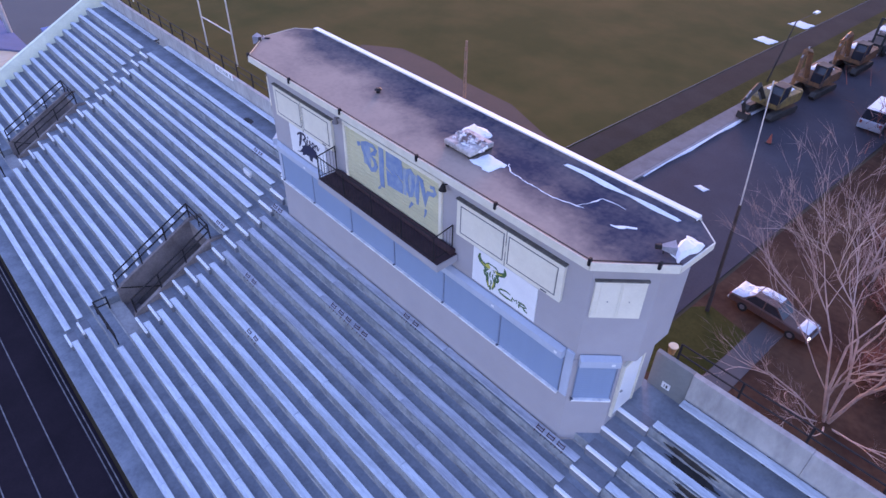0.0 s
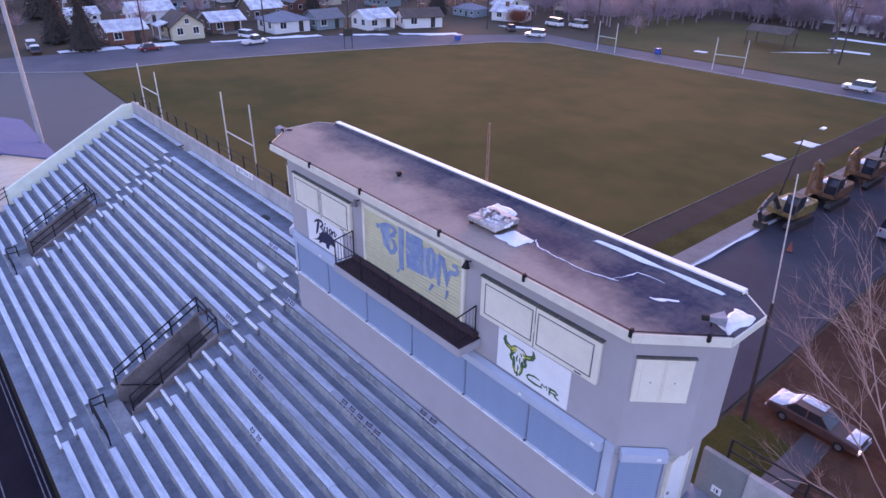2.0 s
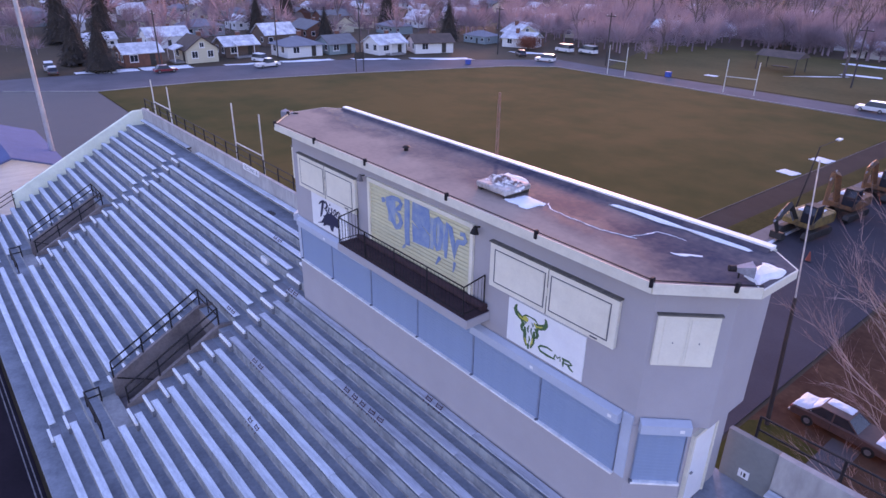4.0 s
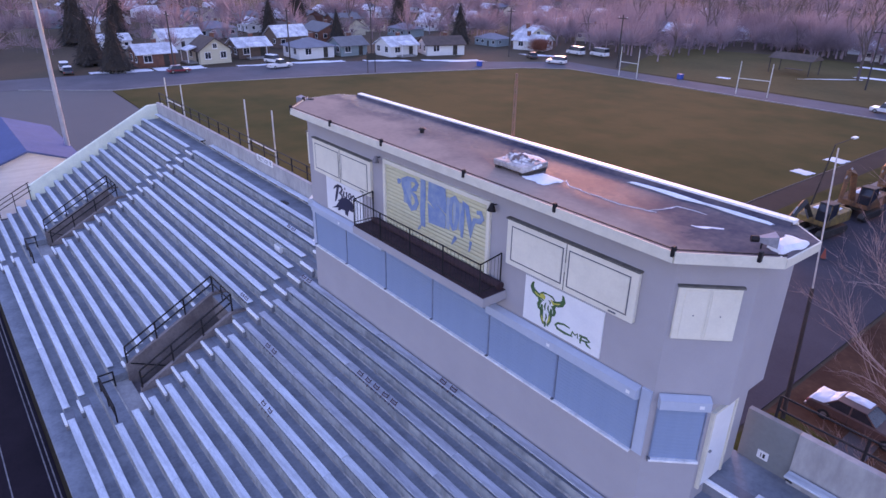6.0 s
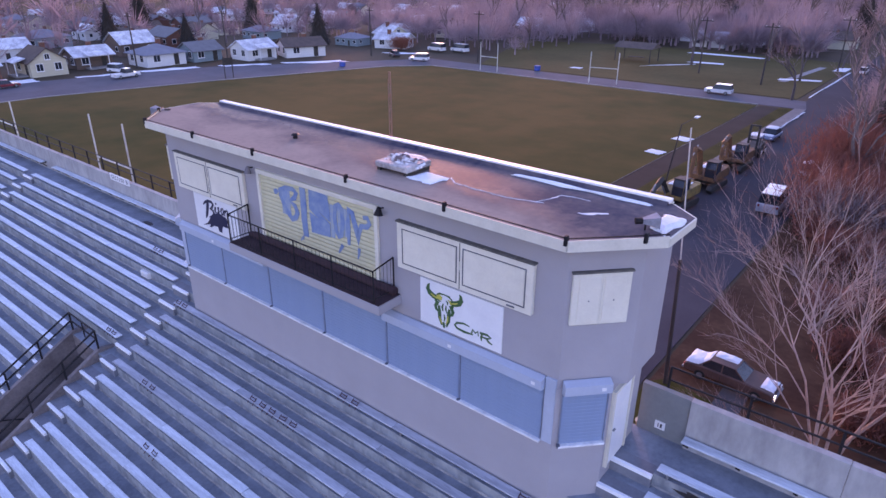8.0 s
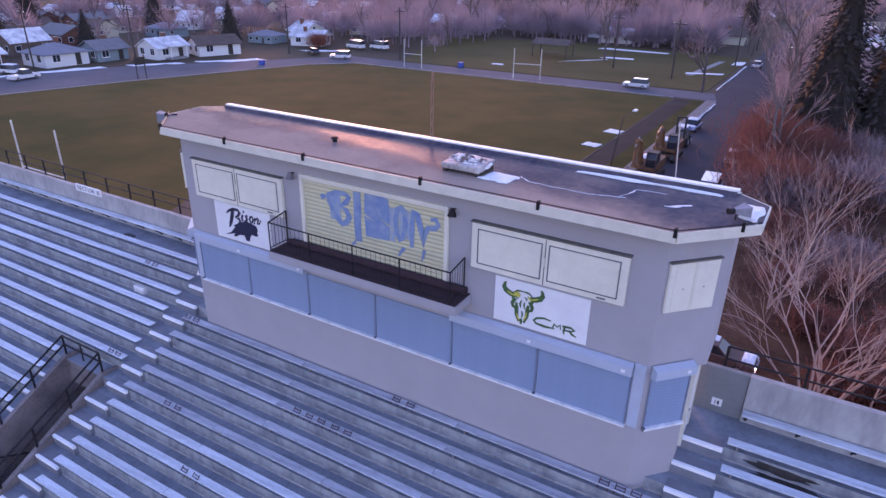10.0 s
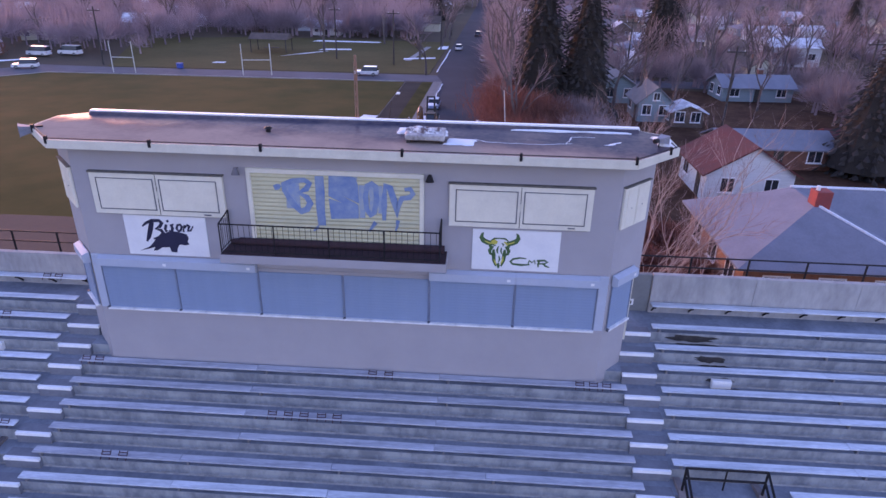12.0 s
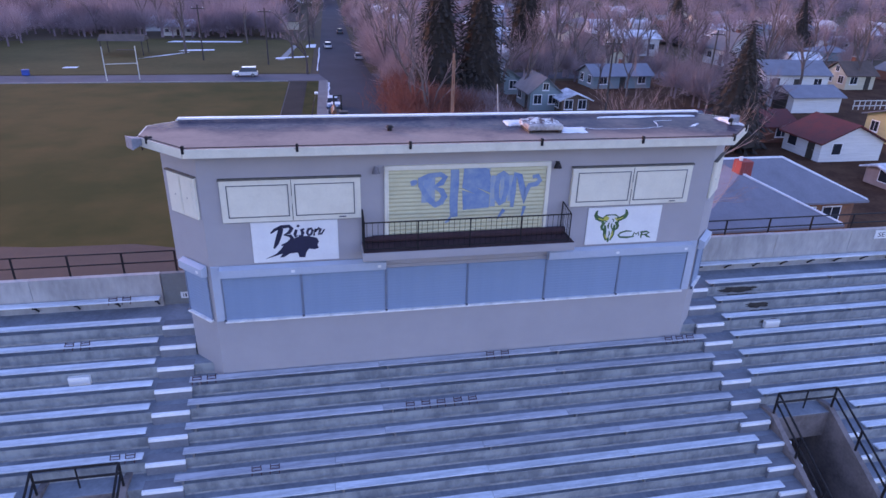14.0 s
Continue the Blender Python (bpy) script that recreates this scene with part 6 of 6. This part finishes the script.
house((25.9, 37.9, 0), 7.0, 7.0, 2.5, 2.15, -90, W_WHITE, R_RED, "white gable house with a red roof", chimney=False, attic=False)
house((49.3, 40.4, 0), 5.6, 7.2, 2.0, 1.65, -90, W_WHITE, R_RED, "white outbuilding with a dark red gable roof", chimney=False, attic=False, plain=True)
house((43.6, 48.4, 0), 10.34, 6.02, 1.88, 1.13, -3, W_BRICK, R_RED, "low dark red shed", chimney=False, name="shed", attic=False)
house((32.3, 47.2, 0), 10.35, 5.27, 2.07, 1.03, 2, W_BRICK, R_BLUE, "long dark shed with a slate roof", chimney=False, name="shed", attic=False)
house((63.1, 62.3, 0), 7.45, 5.40, 2.14, 1.02, 180, W_WHITE, R_BLUE, "white garage with a grey door and slate roof", chimney=False, garage="dark", name="garage")
house((71.5, 77.7, 0), 10.5, 7.0, 2.75, 1.65, -6, W_WHITE, R_BLUE, "long low building with a pale slate roof", chimney=False)
house((84.5, 78.4, 0), 5.4, 5.0, 2.4, 1.7, 0, W_CREAM, R_BRWN, "cream house with a steep gable")
house((22.9, 77.8, 0), 6.39, 4.93, 2.28, 1.55, -90, W_TEAL, R_GREY, "teal house with a pale gable roof", porch=True, chimney=False)
house((25.2, 66.4, 0), 6.00, 4.06, 2.40, 1.75, -90, W_TEAL, R_GREY, "blue-grey house with a steep grey roof", chimney=False)
house((28.5, 62.5, 0), 3.15, 3.71, 1.85, 0.74, 90, W_BROWN, R_SNOW, "small dark outbuilding with a snowy roof", chimney=False, name="shed", attic=False)
house((43.2, 81.3, 0), 10.03, 5.47, 2.01, 1.28, 3, W_TEAL, R_BLUE, "long grey-blue house with a slate roof")
house((64.5, 119.8, 0), 10.0, 7.0, 3.6, 1.3, -4, W_WHITE, R_SNOW, "large white building with a snowy roof", chimney=False)
house((78.5, 104.3, 0), 7.18, 6.28, 3.23, 2.87, -85, W_WHITE, R_GREY, "white house with a steep gable")
house((63.1, 44.2, 0), 7.57, 5.67, 2.74, 0.85, 0, mat("yellow_siding", (0.55, 0.46, 0.22), (0.44, 0.36, 0.17), 0.7, scale=1, fine=8, stretch=(0.3, 0.3, 6)), R_GREY, "low yellow house beside a fence", chimney=False, attic=False)
house((47.3, 30.3, 0), 3.25, 2.67, 1.43, 0.38, 4, mat("faded_pink_siding", (0.42, 0.27, 0.24), (0.32, 0.2, 0.18), 0.8, scale=1, fine=8), R_SNOW, "small faded pink garden shed with a snowy roof", chimney=False, attic=False, name="shed", plain=True)
fence = thing("board_fence", "low weathered board fence between the yards", "fence", at=(0, 0, 0))
for j in range(15):
    fx = 70.5 + j * 0.9
    part("post", box(B(), fx - 0.05, fx + 0.05, 61.1, 61.2, -0.1, 1.3), M_POLEW, fence)
for z in (0.45, 1.15):
    part("rail", box(B(), 70.4, 83.2, 61.2, 61.24, z, z + 0.14), M_POLEW, fence)
# beyond the west end of the stand
t = house((-47.7, -5.5, 0), 12.72, 6.36, 3.57, 1.16, 0, W_WHITE, R_METAL, "white building with a pale blue metal roof", chimney=False, name="pavilion", attic=False, plain=True)

# the rest of the town: a few house patterns repeated
PATTERN = [
    house((-300, -400, 0), 11, 8, 3.0, 2.0, 0, W_WHITE, R_SNOW, "small white house with a snowy gable roof", plain=True),
    house((-320, -400, 0), 10, 8, 3.0, 2.4, 0, W_CREAM, R_BRWN, "small cream house with a brown gable roof", plain=True),
    house((-340, -400, 0), 12, 9, 2.9, 1.8, 0, W_TEAL, R_BLUE, "grey-blue bungalow with a slate hip roof", hip=True, plain=True),
    house((-360, -400, 0), 10, 8, 3.2, 2.6, 0, W_BROWN, R_SNOW, "brown house with a steep snowy roof", plain=True),
    house((-380, -400, 0), 12, 8, 2.9, 1.9, 0, W_BRICK, R_GREY, "red brick house with a grey roof", plain=True),
]
rnd = random.Random(11)
SECOND = [(-134, 36, 90, 0), (-164, 44, 0, 0), (-151, 50, 90, 0), (-143, 54, 0, 2), (-125, 57, 90, 0), (-132, 70, 0, 0), (-127, 75, 90, 2), (-129, 93, 0, 2), (-121, 97, 90, 2), (-102, 99, 0, 2), (-106, 90, 0, 0), (-154, 136, 30, 0), (-149, 118, 0, 0), (-145, 93, 90, 1),
          (-96, 128, 30, 1), (-108, 120, 0, 0), (-69, 174, 0, 0), (-36, 152, 0, 0), (-27, 154, 90, 2), (-45, 149, 0, 0), (-20, 192, 0, 1), (-65, 169, 90, 0), (-118, 140, 90, 0), (-84, 150, 0, 3), (32.5, 107, 90, 0), (41.5, 141, 0, 0), (106, 126, 0, 0), (114, 127, 90, 2), (36, 125, 0, 2), (52, 103, 90, 1), (92, 100, 0, 0), (100, 84, 90, 4)]
spots = list(SECOND)
for x in range(-140, -420, -19):
    for y in range(24, 330, 14):
        spots.append((x + rnd.uniform(-4, 4), y + rnd.uniform(-3, 3), rnd.choice((0, 90)), None))
for y in range(165, 470, 21):
    for x in range(-120, -12, 15):
        spots.append((x + rnd.uniform(-4, 4), y + rnd.uniform(-4, 4), rnd.choice((0, 90, 180)), None))
for x in range(20, 260, 18):
    for y in range(112, 400, 17):
        if x < 100 and y < 145:
            continue
        spots.append((x + rnd.uniform(-4, 4), y + rnd.uniform(-3, 3), rnd.choice((0, 90, 180, 270)), None))
for x in range(104, 220, 18):
    for y in range(20, 110, 16):
        spots.append((x + rnd.uniform(-4, 4), y + rnd.uniform(-3, 3), rnd.choice((0, 90)), None))
placed = []
for x, y, a, kind_ in spots[:len(SECOND)] + sorted(spots[len(SECOND):], key=lambda q: math.hypot(q[0], q[1])):
    if len(placed) >= 225 or any(math.hypot(x - p, y - q) < 11.5 for p, q in placed):
        continue
    i = len(placed)
    m = pose(x, y, 0, 0, 0, a + rnd.uniform(-6, 6)) @ Matrix.Scale(rnd.uniform(0.7, 0.9), 4)
    if i < 5:
        PATTERN[i].matrix_basis = m
    else:
        copy_thing(PATTERN[kind_ if kind_ is not None else rnd.choice((0, 0, 0, 1, 2, 2, 3, 4))], m)
    placed.append((x, y))

# ---- trees ----


def limbs(bm_thick, bm_thin, base, way, length, radius, depth, rnd, sides=5, spread=0.55, thin=0.012):
    """Grow a limb in two bent pieces, then its branches; the thinnest are blades."""
    way = way.normalized()
    mid = base + way * length * 0.5
    w2 = (way + Vector((rnd.uniform(-1, 1), rnd.uniform(-1, 1), rnd.uniform(-0.3, 0.6))) * 0.34).normalized()
    tip = mid + w2 * length * 0.5
    if depth <= 1:
        side = way.cross(Vector((rnd.uniform(-1, 1), rnd.uniform(-1, 1), rnd.uniform(-1, 1)))).normalized() * max(radius, thin)
        a, b, c = (bm_thin.verts.new(p) for p in (base - side, base + side, tip))
        bm_thin.faces.new((a, b, c))
    else:
        rod(bm_thick, base, mid, radius, radius * 0.82, n=sides, caps=False)
        rod(bm_thick, mid, tip, radius * 0.82, radius * 0.6, n=sides, caps=False)
    if depth == 0:
        return
    n = rnd.choice((3, 4)) if depth > 1 else rnd.choice((3, 4, 5))
    for i in range(n):
        f = rnd.uniform(0.35, 1.0) if i else 1.0
        p = base + (mid - base) * f * 2 if f < 0.5 else mid + (tip - mid) * (f - 0.5) * 2
        q = w2 + Vector((rnd.uniform(-1, 1), rnd.uniform(-1, 1), rnd.uniform(-0.5, 0.9))) * spread
        limbs(bm_thick, bm_thin, p, q, length * rnd.uniform(0.55, 0.8), radius * rnd.uniform(0.45, 0.62), depth - 1, rnd, max(3, sides - 1), spread, thin)


def bare_tree(at, height, seed, label, bark, twig, depth=4, stems=1, group="bare trees", spread=0.6, name="tree", turn=0.0, thin=0.012, lean_out=0.45, girth=1.0):
    """A leafless tree: trunk with limbs, and a crown of fine twigs."""
    r = random.Random(seed)
    t = thing(name, label, "tree", group, at=at, turn=turn)
    a, b = B(), B()
    for s in range(stems):
        lean = Vector((r.uniform(-1, 1), r.uniform(-1, 1), 0)) * (lean_out if stems > 1 else 0.08) + Vector((0, 0, 1))
        limbs(a, b, Vector((r.uniform(-0.25, 0.25) * (stems > 1), r.uniform(-0.25, 0.25) * (stems > 1), -0.1)), lean, height * r.uniform(0.36, 0.46), girth * height * 0.021 / (1 if stems == 1 else 1.5), depth, r, 6, spread, thin)
    part("trunk", a, bark, t)
    part("crown", b, twig, t)
    return t


def spruce(at, height, seed, label="tall dark spruce tree", group="spruces", wide=0.235):
    """A conifer: trunk and whorls of drooping boughs, each of several needle sprays."""
    r = random.Random(seed)
    t = thing("spruce", label, "tree", group, at=at)
    part("trunk", rod(B(), (0, 0, -0.1), (0, 0, height * 0.97), height * 0.018, 0.02, n=7), M_BARKD, t)
    bm = rod(B(), (0, 0, height * 0.05), (0, 0, height * 0.93), height * wide * 0.74, 0.05, n=9, caps=False)
    levels = int(height * 3)
    for i in range(levels):
        f = i / levels
        z = height * (0.05 + 0.94 * f)
        reach = height * wide * (1 - f) ** 0.6 * r.uniform(0.75, 1.12) + 0.12
        n = 9 + int(5 * (1 - f))
        for j in range(n):
            ang = 2 * math.pi * (j + r.random()) / n
            d = Vector((math.cos(ang), math.sin(ang), 0))
            sd = Vector((-d.y, d.x, 0))
            L = reach * r.uniform(0.82, 1.06)
            prev = Vector((0, 0, z))
            for s in range(4):
                g = (s + 1) / 4
                p = d * L * g + Vector((0, 0, z - L * 0.32 * g * g + r.uniform(-0.1, 0.1)))
                wdt = (0.34 + 0.1 * r.random()) * L * 0.32 * (1.1 - g * 0.6) + 0.06
                drop = Vector((0, 0, -wdt * r.uniform(0.3, 0.9)))
                for sg in (-1, 1):
                    v = [bm.verts.new(q) for q in (prev, p, p * 0.5 + prev * 0.5 + sd * sg * wdt + drop)]
                    bm.faces.new(v)
                prev = p
    part("crown", bm, M_NEEDLE, t)
    return t


def bush(at, size, seed, material, label, group="bushes", n=900):
    """A leafless thicket: a bundle of thin upright stems and twigs."""
    r = random.Random(seed)
    t = thing("bush", label, "bush", group, at=at)
    a, b = B(), B()
    for i in range(26):
        d = Vector((r.uniform(-0.8, 0.8), r.uniform(-0.8, 0.8), 1)) * size * r.uniform(0.35, 0.6)
        s = Vector((r.uniform(-0.5, 0.5), r.uniform(-0.5, 0.5), 0)) * size * 0.7
        rod(a, s, s + d, 0.03, 0.012, n=3, caps=False)
    for i in range(n):
        s = Vector((r.gauss(0, 0.38), r.gauss(0, 0.38), r.uniform(0.1, 0.75))) * size
        d = Vector((r.uniform(-0.6, 0.6), r.uniform(-0.6, 0.6), r.uniform(0.2, 1))).normalized() * size * r.uniform(0.15, 0.4)
        sd = d.cross(Vector((r.uniform(-1, 1), r.uniform(-1, 1), r.uniform(-1, 1)))).normalized() * 0.026
        b.faces.new([b.verts.new(q) for q in (s - sd, s + sd, s + d)])
    part("stem", a, M_BARKD, t)["kind"] = "stuff"
    part("twig", b, material, t)["kind"] = "stuff"
    return t


M_PALETWIG = mat("pale_twigs", (0.46, 0.30, 0.27), (0.26, 0.15, 0.135), 0.9, scale=1, bump=0)
M_PALEBARK = mat("orange_grey_bark", (0.60, 0.45, 0.40), (0.34, 0.24, 0.21), 0.9, scale=3, fine=18, spread=0.8)
yt = thing("tree", "leafless pale orange-barked tree with crooked slender stems", "tree", "yard trees", at=(12.6, 13.0, 0))
a, b = B(), B()
r = random.Random(5)
for lean, ln, rad, dp_ in (((-0.18, -0.24, 1), 4.8, 0.075, 5), ((-0.30, -0.02, 1), 4.4, 0.062, 5), ((-0.04, 0.08, 1), 4.5, 0.07, 6), ((0.18, -0.08, 1), 4.9, 0.085, 5), ((-0.85, -0.1, 0.5), 2.6, 0.05, 4), ((0.1, -0.8, 0.5), 2.2, 0.045, 4), ((-0.5, -0.6, 0.35), 1.8, 0.04, 4), ((0.7, -0.5, 0.5), 2.4, 0.05, 4)):
    limbs(a, b, Vector((lean[0] * 0.4, lean[1] * 0.4, -0.1)), Vector(lean), ln, rad, dp_, r, 7, 0.55, 0.006)
part("trunk", a, M_PALEBARK, yt)
part("crown", b, M_PALETWIG, yt)
bare_tree((14.9, 14.6, 0), 7.4, 15, "leafless pale-barked tree with forked stems", M_PALEBARK, M_PALETWIG, 4, 2, "yard trees", 0.55, thin=0.009, girth=0.45, lean_out=0.4)
bare_tree((10.2, 24.3, 0), 7.5, 9, "leafless pale-barked yard tree", M_PALEBARK, M_PALETWIG, 4, 3, "yard trees", 0.6, thin=0.009, girth=0.6)
rb = random.Random(21)
for i in range(20):
    by = 33 + 2 * i + rb.uniform(-1, 1)
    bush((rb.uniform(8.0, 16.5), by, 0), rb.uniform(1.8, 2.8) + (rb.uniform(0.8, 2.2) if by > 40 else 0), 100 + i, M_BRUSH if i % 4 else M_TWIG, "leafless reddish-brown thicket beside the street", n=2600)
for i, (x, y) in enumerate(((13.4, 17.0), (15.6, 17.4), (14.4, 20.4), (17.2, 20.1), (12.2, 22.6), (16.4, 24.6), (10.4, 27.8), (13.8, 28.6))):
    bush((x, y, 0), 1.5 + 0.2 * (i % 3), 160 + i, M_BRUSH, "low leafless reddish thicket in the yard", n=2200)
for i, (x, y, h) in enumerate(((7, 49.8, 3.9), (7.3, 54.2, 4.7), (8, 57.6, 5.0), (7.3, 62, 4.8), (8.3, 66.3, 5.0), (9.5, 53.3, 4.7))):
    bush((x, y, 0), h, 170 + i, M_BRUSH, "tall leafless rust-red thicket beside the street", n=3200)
bush((-86.4, 98.6, 0), 3.2, 150, mat("rust_leaves", (0.3, 0.09, 0.05), (0.22, 0.06, 0.04), 0.9, bump=0), "rust-red shrub before a white house", n=2500)
for i, (x, y, h) in enumerate(((10.9, 63.7, 21.2), (16.3, 64.2, 20.3), (35, 105.2, 21.3), (39.8, 44, 13.5), (-118.0, 15.2, 10.0), (-107.6, 16.8, 9.6), (-131.6, 56.2, 10.7), (-121.4, 67.9, 8.0), (-107.9, 93.7, 9.5), (-153.1, 28.7, 14.5), (-150.2, 19.7, 13.8), (-161.5, 78.9, 13.0), (-145.1, 102.4, 11.9), (84.4, 137.2, 13.9), (108, 122.3, 13.3), (53, 158.4, 15.2), (-43.8, 189.2, 13.5), (-12, 203.2, 14.2))):
    spruce((x, y, 0), h, 60 + i, wide=0.34 if h <= 10 else 0.31 if h <= 14.3 else 0.25 if h < 20 else 0.225)
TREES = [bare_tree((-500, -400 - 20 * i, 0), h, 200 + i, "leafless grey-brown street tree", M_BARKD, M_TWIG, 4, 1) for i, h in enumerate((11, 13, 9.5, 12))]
rt = random.Random(31)
places = []
for i in range(7):
    places.append((-85 + i * 11 + rt.uniform(-3, 3), 112 + rt.uniform(0, 50)))
for i in range(70):
    places.append((rt.uniform(-110, -10), rt.uniform(152, 250)))
for i in range(22):
    places.append((rt.choice((-8.0, 7.4)) + rt.uniform(-1, 1) + (2.5 if i % 2 else 0), rt.uniform(76, 330)))
for i in range(60):
    places.append((rt.uniform(-330, -128), rt.uniform(-30, 260)))
for i in range(75):
    places.append((rt.uniform(10, 220), rt.uniform(64, 320)))
for i in range(34):
    places.append((rt.uniform(32, 92), rt.uniform(72, 114)))
for q in ((6.4, 55), (7.3, 61.1), (6.5, 70.5), (7.8, 51.5), (8.8, 66.3), (7.1, 77.2)):
    places.append(q)
for i in range(8):
    places.append((rt.uniform(7, 14), rt.uniform(74, 130)))
for i, (x, y) in enumerate(places):
    m = pose(x, y, 0, 0, 0, rt.uniform(0, 360)) @ Matrix.Scale(rt.uniform(0.75, 1.25), 4)
    if i < 4:
        TREES[i].matrix_basis = m
    else:
        tr = copy_thing(TREES[i % 4], pose(x, y, 0, 0, 0, rt.uniform(0, 360)))
        s = rt.uniform(0.75, 1.25)
        tr.scale = (s, s, s)


def woods(name, spans, count, seed, label, h=(7, 14), material=None, n=60, fine=0.02):
    """Far leafless woods: many ragged crowns of twig blades, joined."""
    r = np.random.default_rng(seed)
    vs, fs, base = [], [], 0
    for i in range(count):
        x0, x1, y0, y1 = spans[r.integers(len(spans))]
        x, y, H = r.uniform(x0, x1), r.uniform(y0, y1), r.uniform(*h)
        if any(abs(x - p) < 6 and abs(y - q) < 6 for p, q in placed[:60]):
            continue
        ang, el = r.uniform(0, 6.283, n), r.uniform(0.1, 1.5, n)
        d = np.stack([np.cos(ang) * np.cos(el), np.sin(ang) * np.cos(el), np.sin(el)], 1)
        start = np.array([x, y, H * 0.22]) + d * H * r.uniform(0.02, 0.35, (n, 1))
        end = start + d * H * r.uniform(0.22, 0.5, (n, 1)) * np.array([0.8, 0.8, 1])
        side = np.cross(d, r.normal(size=(n, 3)))
        side = side / np.linalg.norm(side, axis=1)[:, None] * H * fine
        tri = np.stack([start - side, start + side, end], 1).reshape(-1, 3)
        trunk = np.array([[x - 0.2, y, 0], [x + 0.2, y, 0], [x, y, H * 0.7]])
        vs.append(np.concatenate([tri, trunk]))
        fs.append(np.arange(base, base + 3 * n + 3).reshape(-1, 3))
        base += 3 * n + 3
    me = bpy.data.meshes.new(name)
    me.from_pydata(np.concatenate(vs).tolist(), [], np.concatenate(fs).tolist())
    me.materials.append(material or M_TWIG)
    return tagged(new(name, me), label, "woods", kind="stuff")


woods("far_woods", [(-900, -150, -60, 900), (-400, 900, 330, 1200), (200, 700, -50, 500), (-260, 260, 260, 700)], 8000, 3, "wide leafless woods between the far houses, haze mixed into their purple-brown", (8, 14), M_HAZE)
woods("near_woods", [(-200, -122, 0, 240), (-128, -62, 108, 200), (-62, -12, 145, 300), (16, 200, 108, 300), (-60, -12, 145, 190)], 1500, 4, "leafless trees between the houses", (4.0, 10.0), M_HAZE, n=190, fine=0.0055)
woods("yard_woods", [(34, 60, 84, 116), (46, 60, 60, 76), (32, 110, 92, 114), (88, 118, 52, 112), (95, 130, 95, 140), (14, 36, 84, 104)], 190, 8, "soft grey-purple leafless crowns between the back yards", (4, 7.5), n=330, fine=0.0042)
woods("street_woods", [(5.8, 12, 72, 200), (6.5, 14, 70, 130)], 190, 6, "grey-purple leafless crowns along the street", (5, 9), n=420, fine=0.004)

# utility poles along the streets
POLES = [(-12.5, 103.7), (-24.3, 109), (-5.4, 127.6), (-4.6, 156.7), (-106.3, 25.8), (-105.4, 47.8), (-99.7, 63.1), (13.5, 88.8), (28.4, 97.1), (55.3, 99.1), (-85, 87.7), (-62.3, 94.3), (54.5, 72.6), (32.5, 60.4)]
for i, (x, y) in enumerate(POLES):
    t = thing("power_pole", "weathered wooden power pole", "pole", "power poles", at=(x, y, 0))
    part("shaft", rod(B(), (0, 0, -0.1), (0, 0, 9.5), 0.15, 0.11, n=7), M_WOODP, t)
    part("crossarm", box(B(), -1.1, 1.1, -0.06, 0.06, 8.8, 8.95), M_WOODP, t)
    for s in (-0.9, 0.9):
        part("insulator", rod(B(), (s, 0, 8.95), (s, 0, 9.15), 0.05, n=6), M_SIGNW, t)

# playground shelter in the park
sh = thing("park_shelter", "small dark park shelter on the grass", "shelter", at=(-39.5, 117.1, 0))
part("roof", prism(B(), [(-4, -2.5, 2.6), (-4, 2.5, 2.6), (-4, 0, 3.6)], (8, 0, 0)), R_BRWN, sh)
for x in (-3.6, 3.6):
    for y in (-2.2, 2.2):
        part("post", rod(B(), (x, y, 0), (x, y, 2.65), 0.1), M_WOODP, sh)
part("table", box(B(), -1.5, 1.5, -0.5, 0.5, 0.7, 0.78), M_WOODP, sh)

# hills on the horizon
bm = B()
ringv = []
N = 120
for i in range(N):
    a = 2 * math.pi * i / N
    rr_ = 2600
    hgt = 46 + 34 * noise.noise(Vector((math.cos(a) * 3, math.sin(a) * 3, 0.3))) + 14 * noise.noise(Vector((math.cos(a) * 11, math.sin(a) * 11, 2)))
    ringv.append((bm.verts.new((rr_ * 0.8 * math.cos(a), rr_ * 0.8 * math.sin(a), -2)), bm.verts.new((rr_ * math.cos(a), rr_ * math.sin(a), hgt)), bm.verts.new((rr_ * 1.1 * math.cos(a), rr_ * 1.1 * math.sin(a), -5))))
for i in range(N):
    a, b = ringv[i], ringv[(i + 1) % N]
    bm.faces.new((a[0], b[0], b[1], a[1]))
    bm.faces.new((a[1], b[1], b[2], a[2]))
solid("hills", bm, M_HILL, "low hazy hills along the horizon", "hills", kind="structure")

# ---- the plan brought to metres ----
for ob in scene.objects:
    if ob.parent is None and ob.type in ("MESH", "EMPTY"):
        ob.matrix_basis = Matrix.Scale(K, 4) @ ob.matrix_basis
